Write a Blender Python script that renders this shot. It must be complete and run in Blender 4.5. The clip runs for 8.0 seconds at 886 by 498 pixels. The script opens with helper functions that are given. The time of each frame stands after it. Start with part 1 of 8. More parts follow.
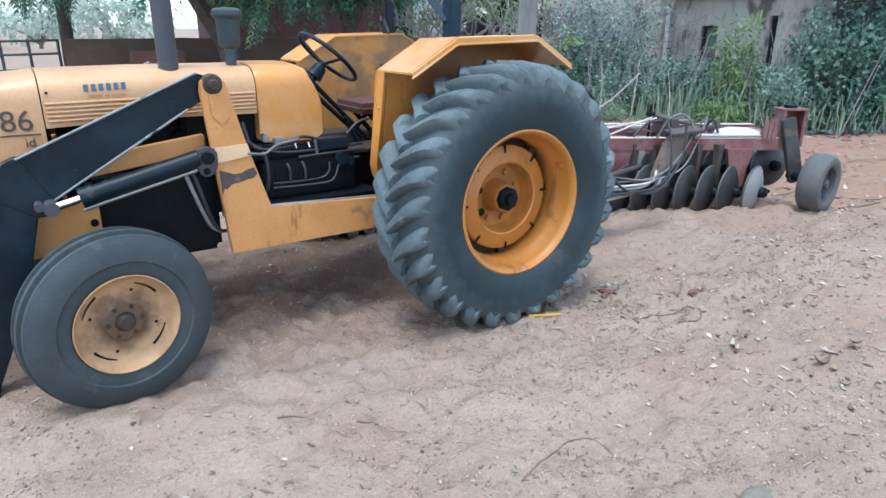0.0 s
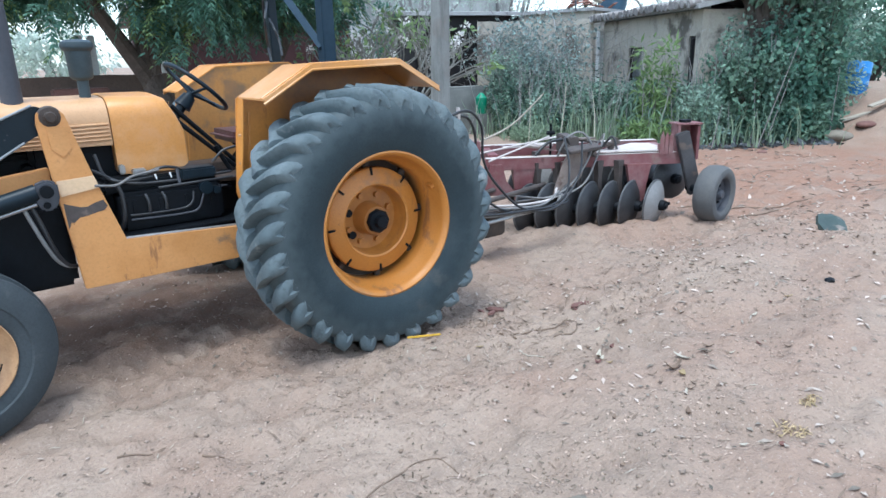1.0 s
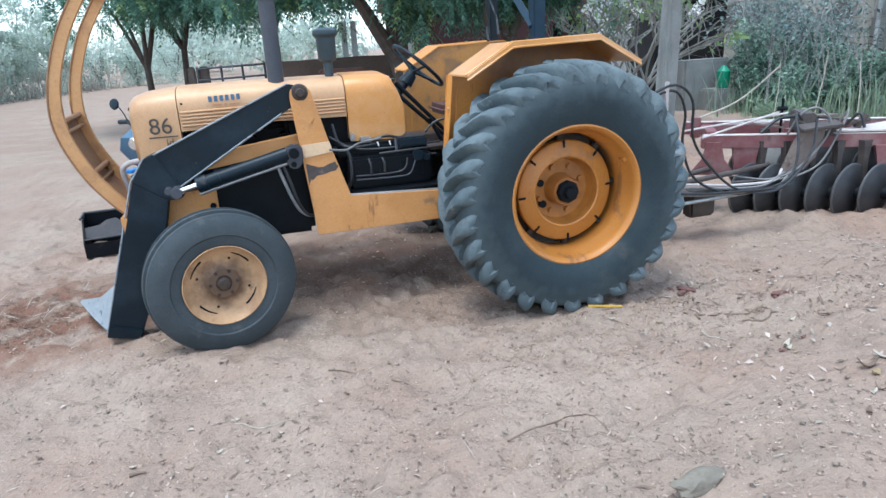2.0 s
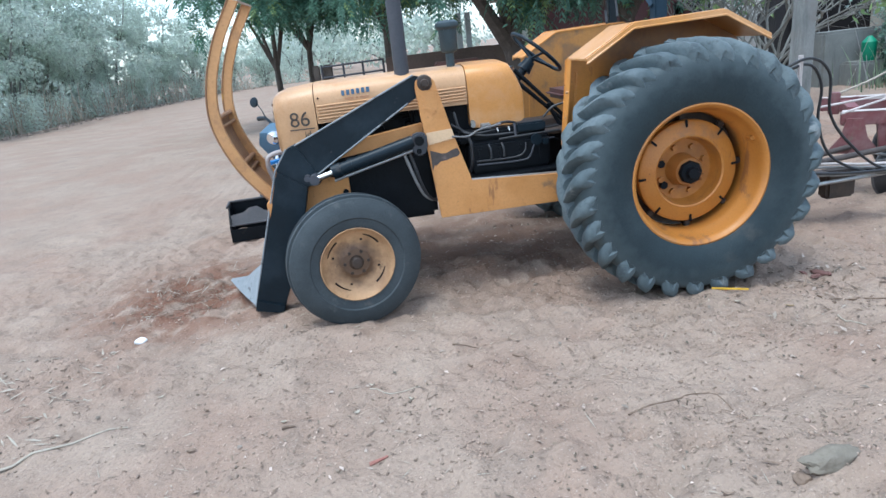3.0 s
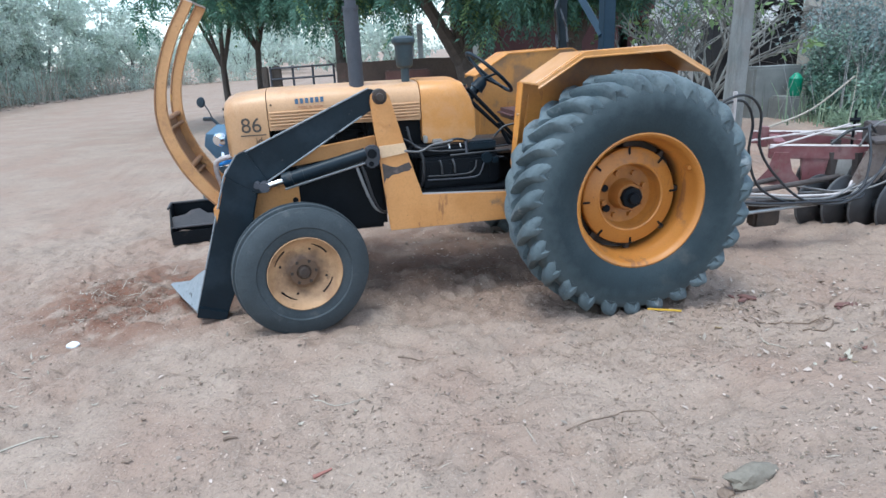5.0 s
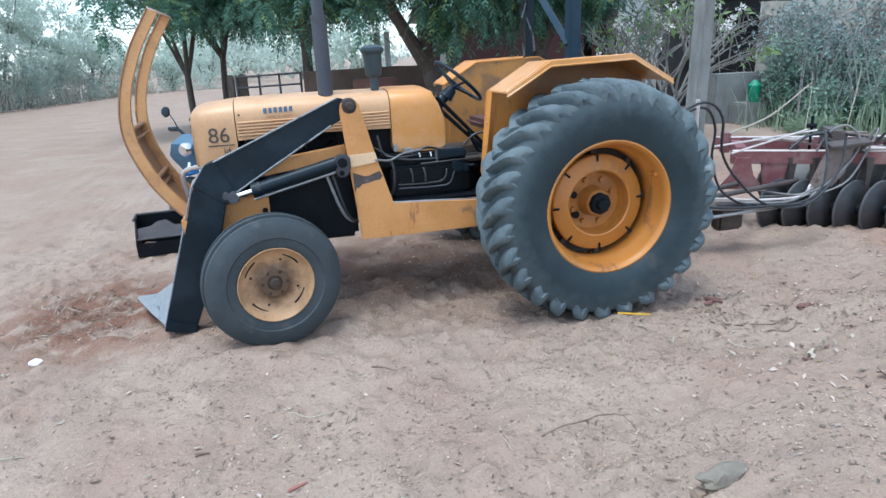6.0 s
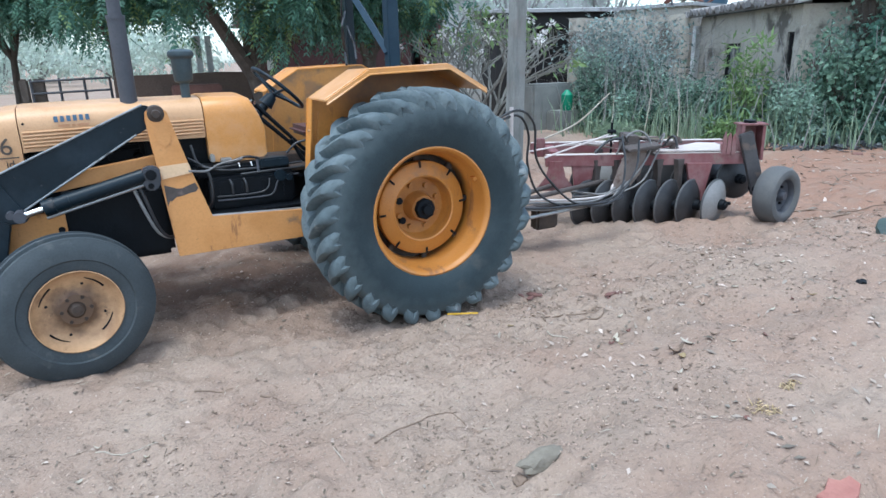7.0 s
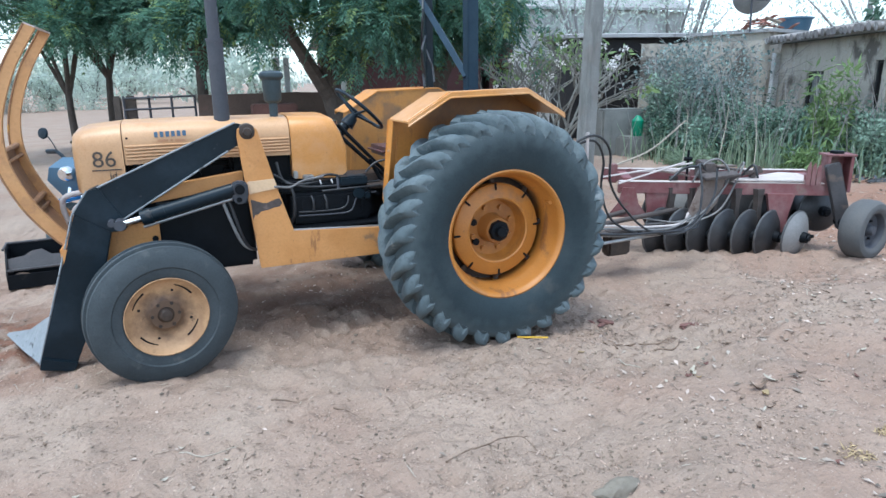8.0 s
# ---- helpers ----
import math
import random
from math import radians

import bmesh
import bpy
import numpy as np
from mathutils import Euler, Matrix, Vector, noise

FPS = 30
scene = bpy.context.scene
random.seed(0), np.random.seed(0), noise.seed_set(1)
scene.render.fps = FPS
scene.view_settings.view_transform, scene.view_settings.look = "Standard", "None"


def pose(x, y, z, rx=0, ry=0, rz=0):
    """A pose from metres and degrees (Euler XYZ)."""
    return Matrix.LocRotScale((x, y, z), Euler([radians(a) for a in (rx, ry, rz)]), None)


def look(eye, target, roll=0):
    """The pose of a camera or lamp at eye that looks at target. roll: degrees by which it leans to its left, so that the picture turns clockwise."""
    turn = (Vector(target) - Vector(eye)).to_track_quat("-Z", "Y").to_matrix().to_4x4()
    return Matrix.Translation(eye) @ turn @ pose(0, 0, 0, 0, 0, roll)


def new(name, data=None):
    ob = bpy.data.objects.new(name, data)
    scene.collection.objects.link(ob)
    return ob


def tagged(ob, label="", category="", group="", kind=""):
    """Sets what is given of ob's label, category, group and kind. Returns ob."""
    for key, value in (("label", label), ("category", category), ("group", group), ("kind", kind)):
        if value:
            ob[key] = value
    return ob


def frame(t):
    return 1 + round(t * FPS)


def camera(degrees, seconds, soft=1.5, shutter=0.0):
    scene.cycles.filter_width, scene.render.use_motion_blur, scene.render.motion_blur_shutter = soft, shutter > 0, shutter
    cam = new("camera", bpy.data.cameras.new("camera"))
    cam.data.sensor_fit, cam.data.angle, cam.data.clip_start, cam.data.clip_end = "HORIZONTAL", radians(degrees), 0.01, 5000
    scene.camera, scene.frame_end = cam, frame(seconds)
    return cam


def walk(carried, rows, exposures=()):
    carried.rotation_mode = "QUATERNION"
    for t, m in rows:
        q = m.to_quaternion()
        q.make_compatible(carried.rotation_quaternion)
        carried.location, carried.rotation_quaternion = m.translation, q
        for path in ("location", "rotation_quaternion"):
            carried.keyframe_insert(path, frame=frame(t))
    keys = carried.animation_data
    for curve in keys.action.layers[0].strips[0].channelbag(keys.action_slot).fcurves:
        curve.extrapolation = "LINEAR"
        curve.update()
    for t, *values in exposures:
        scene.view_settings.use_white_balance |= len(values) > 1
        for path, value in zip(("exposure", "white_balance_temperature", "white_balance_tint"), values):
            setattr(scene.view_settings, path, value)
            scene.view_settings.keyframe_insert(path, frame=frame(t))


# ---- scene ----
import functools

cam = camera(69.7, 8.0)
PATH = [
    (0, (-2.37, -3.949, 1.689), (-1.319, -2.378, 1.037), 0.4),
    (0.3, (-2.251, -4.017, 1.636), (-1.238, -2.392, 1.059), 0.3),
    (0.5, (-2.121, -4.1, 1.641), (-1.145, -2.476, 0.999), 1.9),
    (0.8, (-1.98, -4.222, 1.659), (-0.791, -2.721, 1.084), 1.9),
    (0.9, (-1.937, -4.254, 1.64), (-0.715, -2.777, 1.068), 0.8),
    (1, (-1.908, -4.266, 1.651), (-0.755, -2.735, 1.079), -1.3),
    (1.2, (-1.873, -4.362, 1.606), (-0.912, -2.685, 1.089), -3.1),
    (1.5, (-1.762, -4.521, 1.633), (-0.987, -2.812, 0.941), -1.4),
    (1.8, (-1.795, -4.564, 1.64), (-1.134, -2.793, 0.987), -3.6),
    (2, (-1.808, -4.61, 1.655), (-1.296, -2.777, 1.042), -3.3),
    (2.2, (-1.851, -4.61, 1.69), (-1.422, -2.756, 1.076), -2.7),
    (3.3, (-1.892, -4.789, 1.643), (-1.763, -2.89, 1.029), -7.4),
    (3.5, (-1.891, -4.778, 1.669), (-1.749, -2.885, 1.04), -6.9),
    (4, (-1.886, -4.8, 1.64), (-1.535, -2.917, 1.064), -3.5),
    (4.5, (-1.95, -4.774, 1.685), (-1.613, -2.89, 1.105), -3.4),
    (4.7, (-1.927, -4.789, 1.708), (-1.596, -2.909, 1.113), -3.2),
    (5.8, (-1.968, -4.786, 1.699), (-1.521, -2.933, 1.095), -0.9),
    (6, (-1.949, -4.79, 1.716), (-1.505, -2.93, 1.13), -2.7),
    (6.2, (-1.927, -4.796, 1.717), (-1.362, -2.966, 1.14), -3.0),
    (6.5, (-1.894, -4.804, 1.719), (-1.102, -3.064, 1.133), -1.4),
    (7, (-1.853, -4.816, 1.712), (-0.953, -3.127, 1.131), -1.5),
    (7.2, (-1.866, -4.801, 1.711), (-0.929, -3.135, 1.122), -1.7),
    (7.5, (-1.885, -4.778, 1.71), (-1.003, -3.074, 1.146), -1.8),
    (7.7, (-1.911, -4.787, 1.714), (-1.11, -3.044, 1.149), -1.1),
    (8, (-1.951, -4.801, 1.72), (-1.208, -3.016, 1.207), -0.7),
]
EXPOSURES = [(0, 1.60, 5600, 2), (0.5, 1.64, 5600, 2), (1, 1.59, 5600, 2), (2, 1.56, 5600, 2), (3.5, 1.42, 5600, 2), (4.5, 1.43, 5600, 2), (6, 1.47, 5600, 2), (8, 1.49, 5600, 2)]
walk(cam, [(t, look(eye, target, roll)) for t, eye, target, roll in PATH], EXPOSURES)

# ---- place ----
# World, sun, exposure
world = bpy.data.worlds.new("sky")
scene.world = world
world.use_nodes = True
wn = world.node_tree
for nd in list(wn.nodes):
    wn.nodes.remove(nd)
w_out = wn.nodes.new("ShaderNodeOutputWorld")
w_bg = wn.nodes.new("ShaderNodeBackground")
w_sky = wn.nodes.new("ShaderNodeTexSky")
w_sky.sky_type = 'NISHITA'
w_sky.sun_disc = False
SUN_UP, SUN_ROUND = 74.0, -125.0
w_sky.sun_elevation = radians(SUN_UP)
w_sky.sun_rotation = radians(SUN_ROUND)
w_sky.air_density, w_sky.dust_density, w_sky.ozone_density = 1.0, 1.2, 1.5
w_hsv = wn.nodes.new("ShaderNodeHueSaturation")
w_hsv.inputs["Saturation"].default_value = 0.55
wn.links.new(w_sky.outputs[0], w_hsv.inputs["Color"])
wn.links.new(w_hsv.outputs[0], w_bg.inputs[0])
w_bg.inputs[1].default_value = 0.15
wn.links.new(w_bg.outputs[0], w_out.inputs[0])

sun_data = bpy.data.lights.new("sun", 'SUN')
sun_data.energy = 0.9
sun_data.angle = radians(20)
sun_data.color = (1.0, 0.97, 0.93)
sun = new("sun", sun_data)
sun_dir = Vector((math.sin(radians(SUN_ROUND)) * math.cos(radians(SUN_UP)), math.cos(radians(SUN_ROUND)) * math.cos(radians(SUN_UP)), math.sin(radians(SUN_UP))))
sun.matrix_world = look(sun_dir * 30, (0, 0, 0))


# Materials
def surface(name, c1, c2, scale=6.0, rough=0.7, metal=0.0, bump=0.2, fine=60.0, stain=None, stain_at=0.62, stain_scale=2.0, vary=0.0, island=0.0, spec=0.5, depth=0.01):
    """Two tones over coarse and fine noise, a stain with its own edge, roughness that follows the noise, and relief."""
    m = bpy.data.materials.new(name)
    m.use_nodes = True
    nt = m.node_tree
    N, L = nt.nodes, nt.links
    b = N["Principled BSDF"]
    tc = N.new("ShaderNodeTexCoord")

    def noise_at(sc, detail=6.0):
        n = N.new("ShaderNodeTexNoise")
        n.inputs["Scale"].default_value = sc
        n.inputs["Detail"].default_value = detail
        n.inputs["Roughness"].default_value = 0.62
        L.new(tc.outputs["Object"], n.inputs["Vector"])
        return n

    def ramp(src, lo, hi):
        r = N.new("ShaderNodeMapRange")
        r.inputs["From Min"].default_value = lo
        r.inputs["From Max"].default_value = hi
        r.clamp = True
        L.new(src, r.inputs["Value"])
        return r.outputs[0]

    def mix(fac, a, c):
        x = N.new("ShaderNodeMix")
        x.data_type = 'RGBA'
        if isinstance(fac, float):
            x.inputs[0].default_value = fac
        else:
            L.new(fac, x.inputs[0])
        for sock, v in ((x.inputs[6], a), (x.inputs[7], c)):
            if isinstance(v, tuple):
                sock.default_value = (*v, 1)
            else:
                L.new(v, sock)
        return x.outputs[2]

    coarse, grain = noise_at(scale), noise_at(fine, 4.0)
    col = mix(ramp(coarse.outputs[0], 0.32, 0.68), c1, c2)
    dark = tuple(0.72 * v for v in c1)
    half = N.new("ShaderNodeMath")
    half.operation = 'MULTIPLY'
    half.inputs[1].default_value = 0.45
    L.new(ramp(grain.outputs[0], 0.45, 0.75), half.inputs[0])
    col = mix(half.outputs[0], col, dark)
    if stain:
        st = noise_at(stain_scale, 9.0)
        col = mix(ramp(st.outputs[0], stain_at, stain_at + 0.07), col, stain)
    if vary or island:
        src = N.new("ShaderNodeObjectInfo").outputs["Random"] if vary else N.new("ShaderNodeNewGeometry").outputs["Random Per Island"]
        k = vary or island
        hs = N.new("ShaderNodeHueSaturation")
        mr = N.new("ShaderNodeMapRange")
        mr.inputs["To Min"].default_value, mr.inputs["To Max"].default_value = 1 - k, 1 + k
        L.new(src, mr.inputs["Value"])
        L.new(mr.outputs[0], hs.inputs["Value"])
        mh = N.new("ShaderNodeMapRange")
        mh.inputs["To Min"].default_value, mh.inputs["To Max"].default_value = 0.5 + 0.02 * k, 0.5 - 0.02 * k
        L.new(src, mh.inputs["Value"])
        L.new(mh.outputs[0], hs.inputs["Hue"])
        L.new(col, hs.inputs["Color"])
        col = hs.outputs[0]
    L.new(col, b.inputs["Base Color"])
    rr = N.new("ShaderNodeMapRange")
    rr.inputs["To Min"].default_value, rr.inputs["To Max"].default_value = max(rough - 0.14, 0.03), min(rough + 0.12, 1.0)
    L.new(coarse.outputs[0], rr.inputs["Value"])
    L.new(rr.outputs[0], b.inputs["Roughness"])
    b.inputs["Metallic"].default_value = metal
    b.inputs["Specular IOR Level"].default_value = spec
    if bump:
        bp = N.new("ShaderNodeBump")
        bp.inputs["Strength"].default_value = bump
        bp.inputs["Distance"].default_value = depth
        add = N.new("ShaderNodeMath")
        add.operation = 'ADD'
        L.new(coarse.outputs[0], add.inputs[0])
        L.new(grain.outputs[0], add.inputs[1])
        L.new(add.outputs[0], bp.inputs["Height"])
        L.new(bp.outputs[0], b.inputs["Normal"])
    return m



def weathered(m, colour, scale, at, strength, soft=0.10, stretch=1.0):
    """A further layer of dirt, wear or painted sheen with its own ragged outline; stretch over 1 draws it out into
    downward streaks.
    """
    nt = m.node_tree
    N, L = nt.nodes, nt.links
    b = N["Principled BSDF"]
    tc = N.new("ShaderNodeTexCoord")
    mp = N.new("ShaderNodeMapping")
    mp.inputs["Scale"].default_value = (1.0, 1.0, 1.0 / stretch)
    mp.inputs["Location"].default_value = (scale, 2 * scale, at * 9)
    L.new(tc.outputs["Object"], mp.inputs[0])
    n = N.new("ShaderNodeTexNoise")
    n.inputs["Scale"].default_value, n.inputs["Detail"].default_value, n.inputs["Roughness"].default_value = scale, 10.0, 0.68
    L.new(mp.outputs[0], n.inputs["Vector"])
    r = N.new("ShaderNodeMapRange")
    r.inputs["From Min"].default_value, r.inputs["From Max"].default_value, r.inputs["To Max"].default_value = at, at + soft, strength
    L.new(n.outputs[0], r.inputs["Value"])
    x = N.new("ShaderNodeMix")
    x.data_type = 'RGBA'
    L.new(r.outputs[0], x.inputs[0])
    L.new(b.inputs["Base Color"].links[0].from_socket, x.inputs[6])
    x.inputs[7].default_value = (*colour, 1)
    L.new(x.outputs[2], b.inputs["Base Color"])
    return m


def leaf_surface(name, c1, c2, island=0.35, through_light=0.35, rough=0.55):
    m = surface(name, c1, c2, 1.2, rough, bump=0.0, fine=25.0, island=island, spec=0.3)
    nt = m.node_tree
    b = nt.nodes["Principled BSDF"]
    tr = nt.nodes.new("ShaderNodeBsdfTranslucent")
    mx = nt.nodes.new("ShaderNodeMixShader")
    mx.inputs[0].default_value = through_light
    src = b.inputs["Base Color"].links[0].from_socket
    nt.links.new(src, tr.inputs["Color"])
    nt.links.new(b.outputs[0], mx.inputs[1])
    nt.links.new(tr.outputs[0], mx.inputs[2])
    nt.links.new(mx.outputs[0], nt.nodes["Material Output"].inputs[0])
    return m


YELLOW = surface("yellow_paint", (0.57, 0.235, 0.045), (0.62, 0.27, 0.058), 3.0, 0.42, bump=0.05, fine=90, stain=(0.50, 0.24, 0.07), stain_at=0.60, stain_scale=1.6)
WHEEL_YELLOW = surface("wheel_yellow_paint", (0.43, 0.165, 0.026), (0.49, 0.20, 0.036), 4.0, 0.45, bump=0.08, fine=80, stain=(0.33, 0.15, 0.05), stain_at=0.57, stain_scale=3.5)
YELLOW_HOOD = surface("sun_bleached_yellow_paint", (0.49, 0.275, 0.125), (0.54, 0.315, 0.16), 2.2, 0.42, bump=0.04, fine=80, stain=(0.50, 0.26, 0.11), stain_at=0.60, stain_scale=2.4)
PALE_PAINT = surface("pale_cream_paint", (0.66, 0.45, 0.26), (0.70, 0.49, 0.31), 6.0, 0.6, bump=0.1, fine=60, stain=(0.5, 0.3, 0.14), stain_at=0.6, stain_scale=5.0)
YELLOW_WORN = surface("worn_yellow_paint", (0.54, 0.25, 0.075), (0.58, 0.28, 0.095), 4.0, 0.48, bump=0.08, fine=70, stain=(0.16, 0.12, 0.09), stain_at=0.655, stain_scale=2.6)
YELLOW_DUSTY = surface("dusty_yellow_paint", (0.415, 0.243, 0.120), (0.485, 0.292, 0.150), 7.0, 0.62, bump=0.1, fine=60, stain=(0.30, 0.17, 0.09), stain_at=0.56, stain_scale=5.0)
YELLOW_GUARD = surface("dusty_faded_yellow_paint", (0.47, 0.235, 0.085), (0.53, 0.285, 0.12), 4.0, 0.6, bump=0.1, fine=60, stain=(0.36, 0.185, 0.08), stain_at=0.56, stain_scale=3.0)
RUST_YELLOW = surface("rusted_yellow_metal", (0.20, 0.10, 0.055), (0.30, 0.16, 0.07), 9.0, 0.8, bump=0.3, fine=60, stain=(0.42, 0.22, 0.05), stain_at=0.64, stain_scale=6.0)
RUBBER = surface("black_tyre_rubber", (0.015, 0.025, 0.030), (0.028, 0.042, 0.048), 3.0, 0.66, spec=0.3, bump=0.15, fine=90, stain=(0.055, 0.058, 0.057), stain_at=0.66, stain_scale=2.2)
RUBBER_FRONT = surface("grey_black_tyre_rubber", (0.035, 0.043, 0.047), (0.058, 0.067, 0.072), 4.0, 0.7, spec=0.3, bump=0.15, fine=90, stain=(0.09, 0.088, 0.082), stain_at=0.64, stain_scale=3.0)
RUBBER_LUG = surface("dusty_tyre_rubber", (0.062, 0.084, 0.092), (0.130, 0.158, 0.165), 2.2, 0.75, bump=0.35, fine=45, stain=(0.18, 0.195, 0.195), stain_at=0.62, stain_scale=6.0)
RUBBER_GREY = surface("grey_dusty_rubber", (0.075, 0.076, 0.077), (0.11, 0.105, 0.10), 6.0, 0.8, bump=0.2, fine=80, stain=(0.16, 0.135, 0.11), stain_at=0.62, stain_scale=4.0)
BLACK_PAINT = surface("black_paint", (0.003, 0.0085, 0.014), (0.006, 0.0140, 0.021), 5.0, 0.42, spec=0.25, bump=0.06, fine=60, stain=(0.055, 0.05, 0.047), stain_at=0.68, stain_scale=5.0)
BLACK_OILY = surface("oily_black_metal", (0.003, 0.0042, 0.006), (0.006, 0.0078, 0.0105), 10.0, 0.55, spec=0.15, bump=0.25, fine=50, stain=(0.03, 0.026, 0.022), stain_at=0.66, stain_scale=8.0)
GREASE = surface("greasy_brown_metal", (0.022, 0.014, 0.010), (0.055, 0.034, 0.022), 14.0, 0.6, bump=0.3, fine=60)
YELLOW_COWL = surface("deep_yellow_paint", (0.50, 0.218, 0.048), (0.55, 0.25, 0.064), 3.0, 0.4, bump=0.04, fine=80, stain=(0.50, 0.24, 0.085), stain_at=0.62, stain_scale=2.0)
GREY_METAL = surface("grey_painted_metal", (0.055, 0.062, 0.068), (0.085, 0.092, 0.098), 6.0, 0.55, bump=0.12, fine=60, stain=(0.14, 0.13, 0.12), stain_at=0.66, stain_scale=4.0)
PIPE_GREY = surface("dark_grey_pipe", (0.040, 0.043, 0.052), (0.062, 0.062, 0.072), 6.0, 0.6, bump=0.12, fine=70, stain=(0.12, 0.085, 0.065), stain_at=0.66, stain_scale=6.0)
BLUE_STEEL = surface("blue_grey_painted_steel", (0.012, 0.028, 0.045), (0.022, 0.042, 0.062), 5.0, 0.6, spec=0.2, bump=0.1, fine=60)
INTAKE_TEAL = surface("teal_grey_painted_metal", (0.026, 0.042, 0.050), (0.042, 0.062, 0.070), 6.0, 0.55, bump=0.12, fine=60, stain=(0.09, 0.09, 0.085), stain_at=0.66, stain_scale=5.0)
TROUGH_DARK = surface("dusty_dark_steel", (0.040, 0.037, 0.039), (0.068, 0.062, 0.062), 5.0, 0.7, bump=0.2, fine=50, stain=(0.10, 0.075, 0.06), stain_at=0.6, stain_scale=6.0)
STEEL = surface("worn_steel", (0.30, 0.29, 0.28), (0.42, 0.41, 0.40), 8.0, 0.42, metal=0.8, bump=0.1, fine=60, stain=(0.20, 0.15, 0.11), stain_at=0.62, stain_scale=5.0)
CHROME = surface("bright_steel", (0.75, 0.75, 0.76), (0.8, 0.8, 0.8), 8.0, 0.15, metal=1.0, bump=0.0)
WORN_EDGE = surface("worn_grey_edge", (0.20, 0.215, 0.225), (0.28, 0.29, 0.295), 14.0, 0.55, metal=0.2, bump=0.1, fine=60, stain=(0.05, 0.05, 0.05), stain_at=0.6, stain_scale=12.0)
RED_PAINT = surface("faded_red_paint", (0.145, 0.042, 0.045), (0.19, 0.062, 0.063), 5.0, 0.6, bump=0.12, fine=60, stain=(0.16, 0.10, 0.08), stain_at=0.60, stain_scale=5.0)
DUST_TOP = surface("dusty_pale_metal", (0.44, 0.38, 0.35), (0.54, 0.48, 0.45), 6.0, 0.75, bump=0.15, fine=60, stain=(0.26, 0.15, 0.13), stain_at=0.6, stain_scale=4.0)
DISC_DARK = surface("dark_worn_steel", (0.030, 0.030, 0.033), (0.055, 0.053, 0.054), 7.0, 0.48, metal=0.4, bump=0.1, fine=60, stain=(0.12, 0.09, 0.07), stain_at=0.63, stain_scale=5.0)
DISC_EDGE = surface("dull_worn_steel", (0.085, 0.085, 0.088), (0.13, 0.127, 0.125), 9.0, 0.5, metal=0.4, bump=0.1, fine=60, stain=(0.06, 0.05, 0.045), stain_at=0.58, stain_scale=8.0)
RUST_DARK = surface("dark_rusty_steel", (0.050, 0.040, 0.036), (0.095, 0.074, 0.064), 8.0, 0.75, bump=0.3, fine=50, stain=(0.16, 0.12, 0.10), stain_at=0.62, stain_scale=6.0)
DISC_PALE = surface("pale_worn_steel", (0.24, 0.235, 0.23), (0.33, 0.32, 0.31), 6.0, 0.6, metal=0.3, bump=0.12, fine=60, stain=(0.2, 0.15, 0.12), stain_at=0.62, stain_scale=4.0)
HOSE = surface("black_hose", (0.014, 0.015, 0.018), (0.030, 0.030, 0.031), 9.0, 0.5, bump=0.1)
HOSE_GREY = surface("grey_hose", (0.15, 0.145, 0.14), (0.22, 0.21, 0.20), 9.0, 0.6, bump=0.1)
SEAT_RED = surface("cracked_red_vinyl", (0.085, 0.032, 0.030), (0.12, 0.048, 0.044), 8.0, 0.5, bump=0.2)
LETTER_BLUE = surface("blue_lettering", (0.06, 0.125, 0.20), (0.09, 0.16, 0.25), 8.0, 0.5, bump=0.0)
LETTER_ORANGE = surface("faded_orange_lettering", (0.42, 0.20, 0.09), (0.48, 0.25, 0.13), 8.0, 0.5, bump=0.0)
LETTER_DARK = surface("dark_lettering", (0.06, 0.045, 0.035), (0.08, 0.06, 0.05), 8.0, 0.5, bump=0.0)
CONCRETE = surface("weathered_concrete", (0.16, 0.165, 0.155), (0.23, 0.23, 0.215), 3.0, 0.85, bump=0.3, fine=40, stain=(0.18, 0.17, 0.155), stain_at=0.6, stain_scale=2.0)
BARK = surface("brown_bark", (0.055, 0.042, 0.034), (0.10, 0.08, 0.065), 8.0, 0.9, bump=0.7, fine=30, depth=0.03)
BARK_GREY = surface("pale_grey_bark", (0.25, 0.235, 0.225), (0.36, 0.345, 0.33), 6.0, 0.85, bump=0.3, fine=40)
BARK_BARE = surface("smooth_grey_green_bark", (0.135, 0.135, 0.12), (0.22, 0.215, 0.195), 6.0, 0.8, bump=0.2, fine=40)
LEAF_NEEM = leaf_surface("neem_leaves", (0.082, 0.180, 0.135), (0.142, 0.265, 0.185), through_light=0.5)
LEAF_FRESH = leaf_surface("fresh_leaves", (0.155, 0.235, 0.095), (0.23, 0.32, 0.13), through_light=0.4)
LEAF_DUSTY = leaf_surface("dusty_leaves", (0.15, 0.225, 0.205), (0.33, 0.40, 0.375), island=0.6, through_light=0.45)
LEAF_HEDGE = leaf_surface("hedge_leaves", (0.20, 0.30, 0.235), (0.34, 0.43, 0.345), island=0.5, through_light=0.45)
# Haze over the distance is put into this pale leaf colour.
LEAF_FAR = leaf_surface("haze_paled_leaves", (0.50, 0.57, 0.49), (0.58, 0.64, 0.57), island=0.2, through_light=0.65)
LEAF_CANE = leaf_surface("cane_leaves", (0.095, 0.175, 0.125), (0.20, 0.295, 0.21), island=0.45, through_light=0.4)
LEAF_WEED = leaf_surface("dark_weed_leaves", (0.075, 0.145, 0.11), (0.15, 0.235, 0.175), island=0.5, through_light=0.35)
GRASS = leaf_surface("grass_blades", (0.21, 0.285, 0.19), (0.32, 0.385, 0.265), through_light=0.45)
DRY = leaf_surface("dry_leaves", (0.24, 0.19, 0.15), (0.42, 0.36, 0.30), island=0.7, through_light=0.1, rough=0.8)
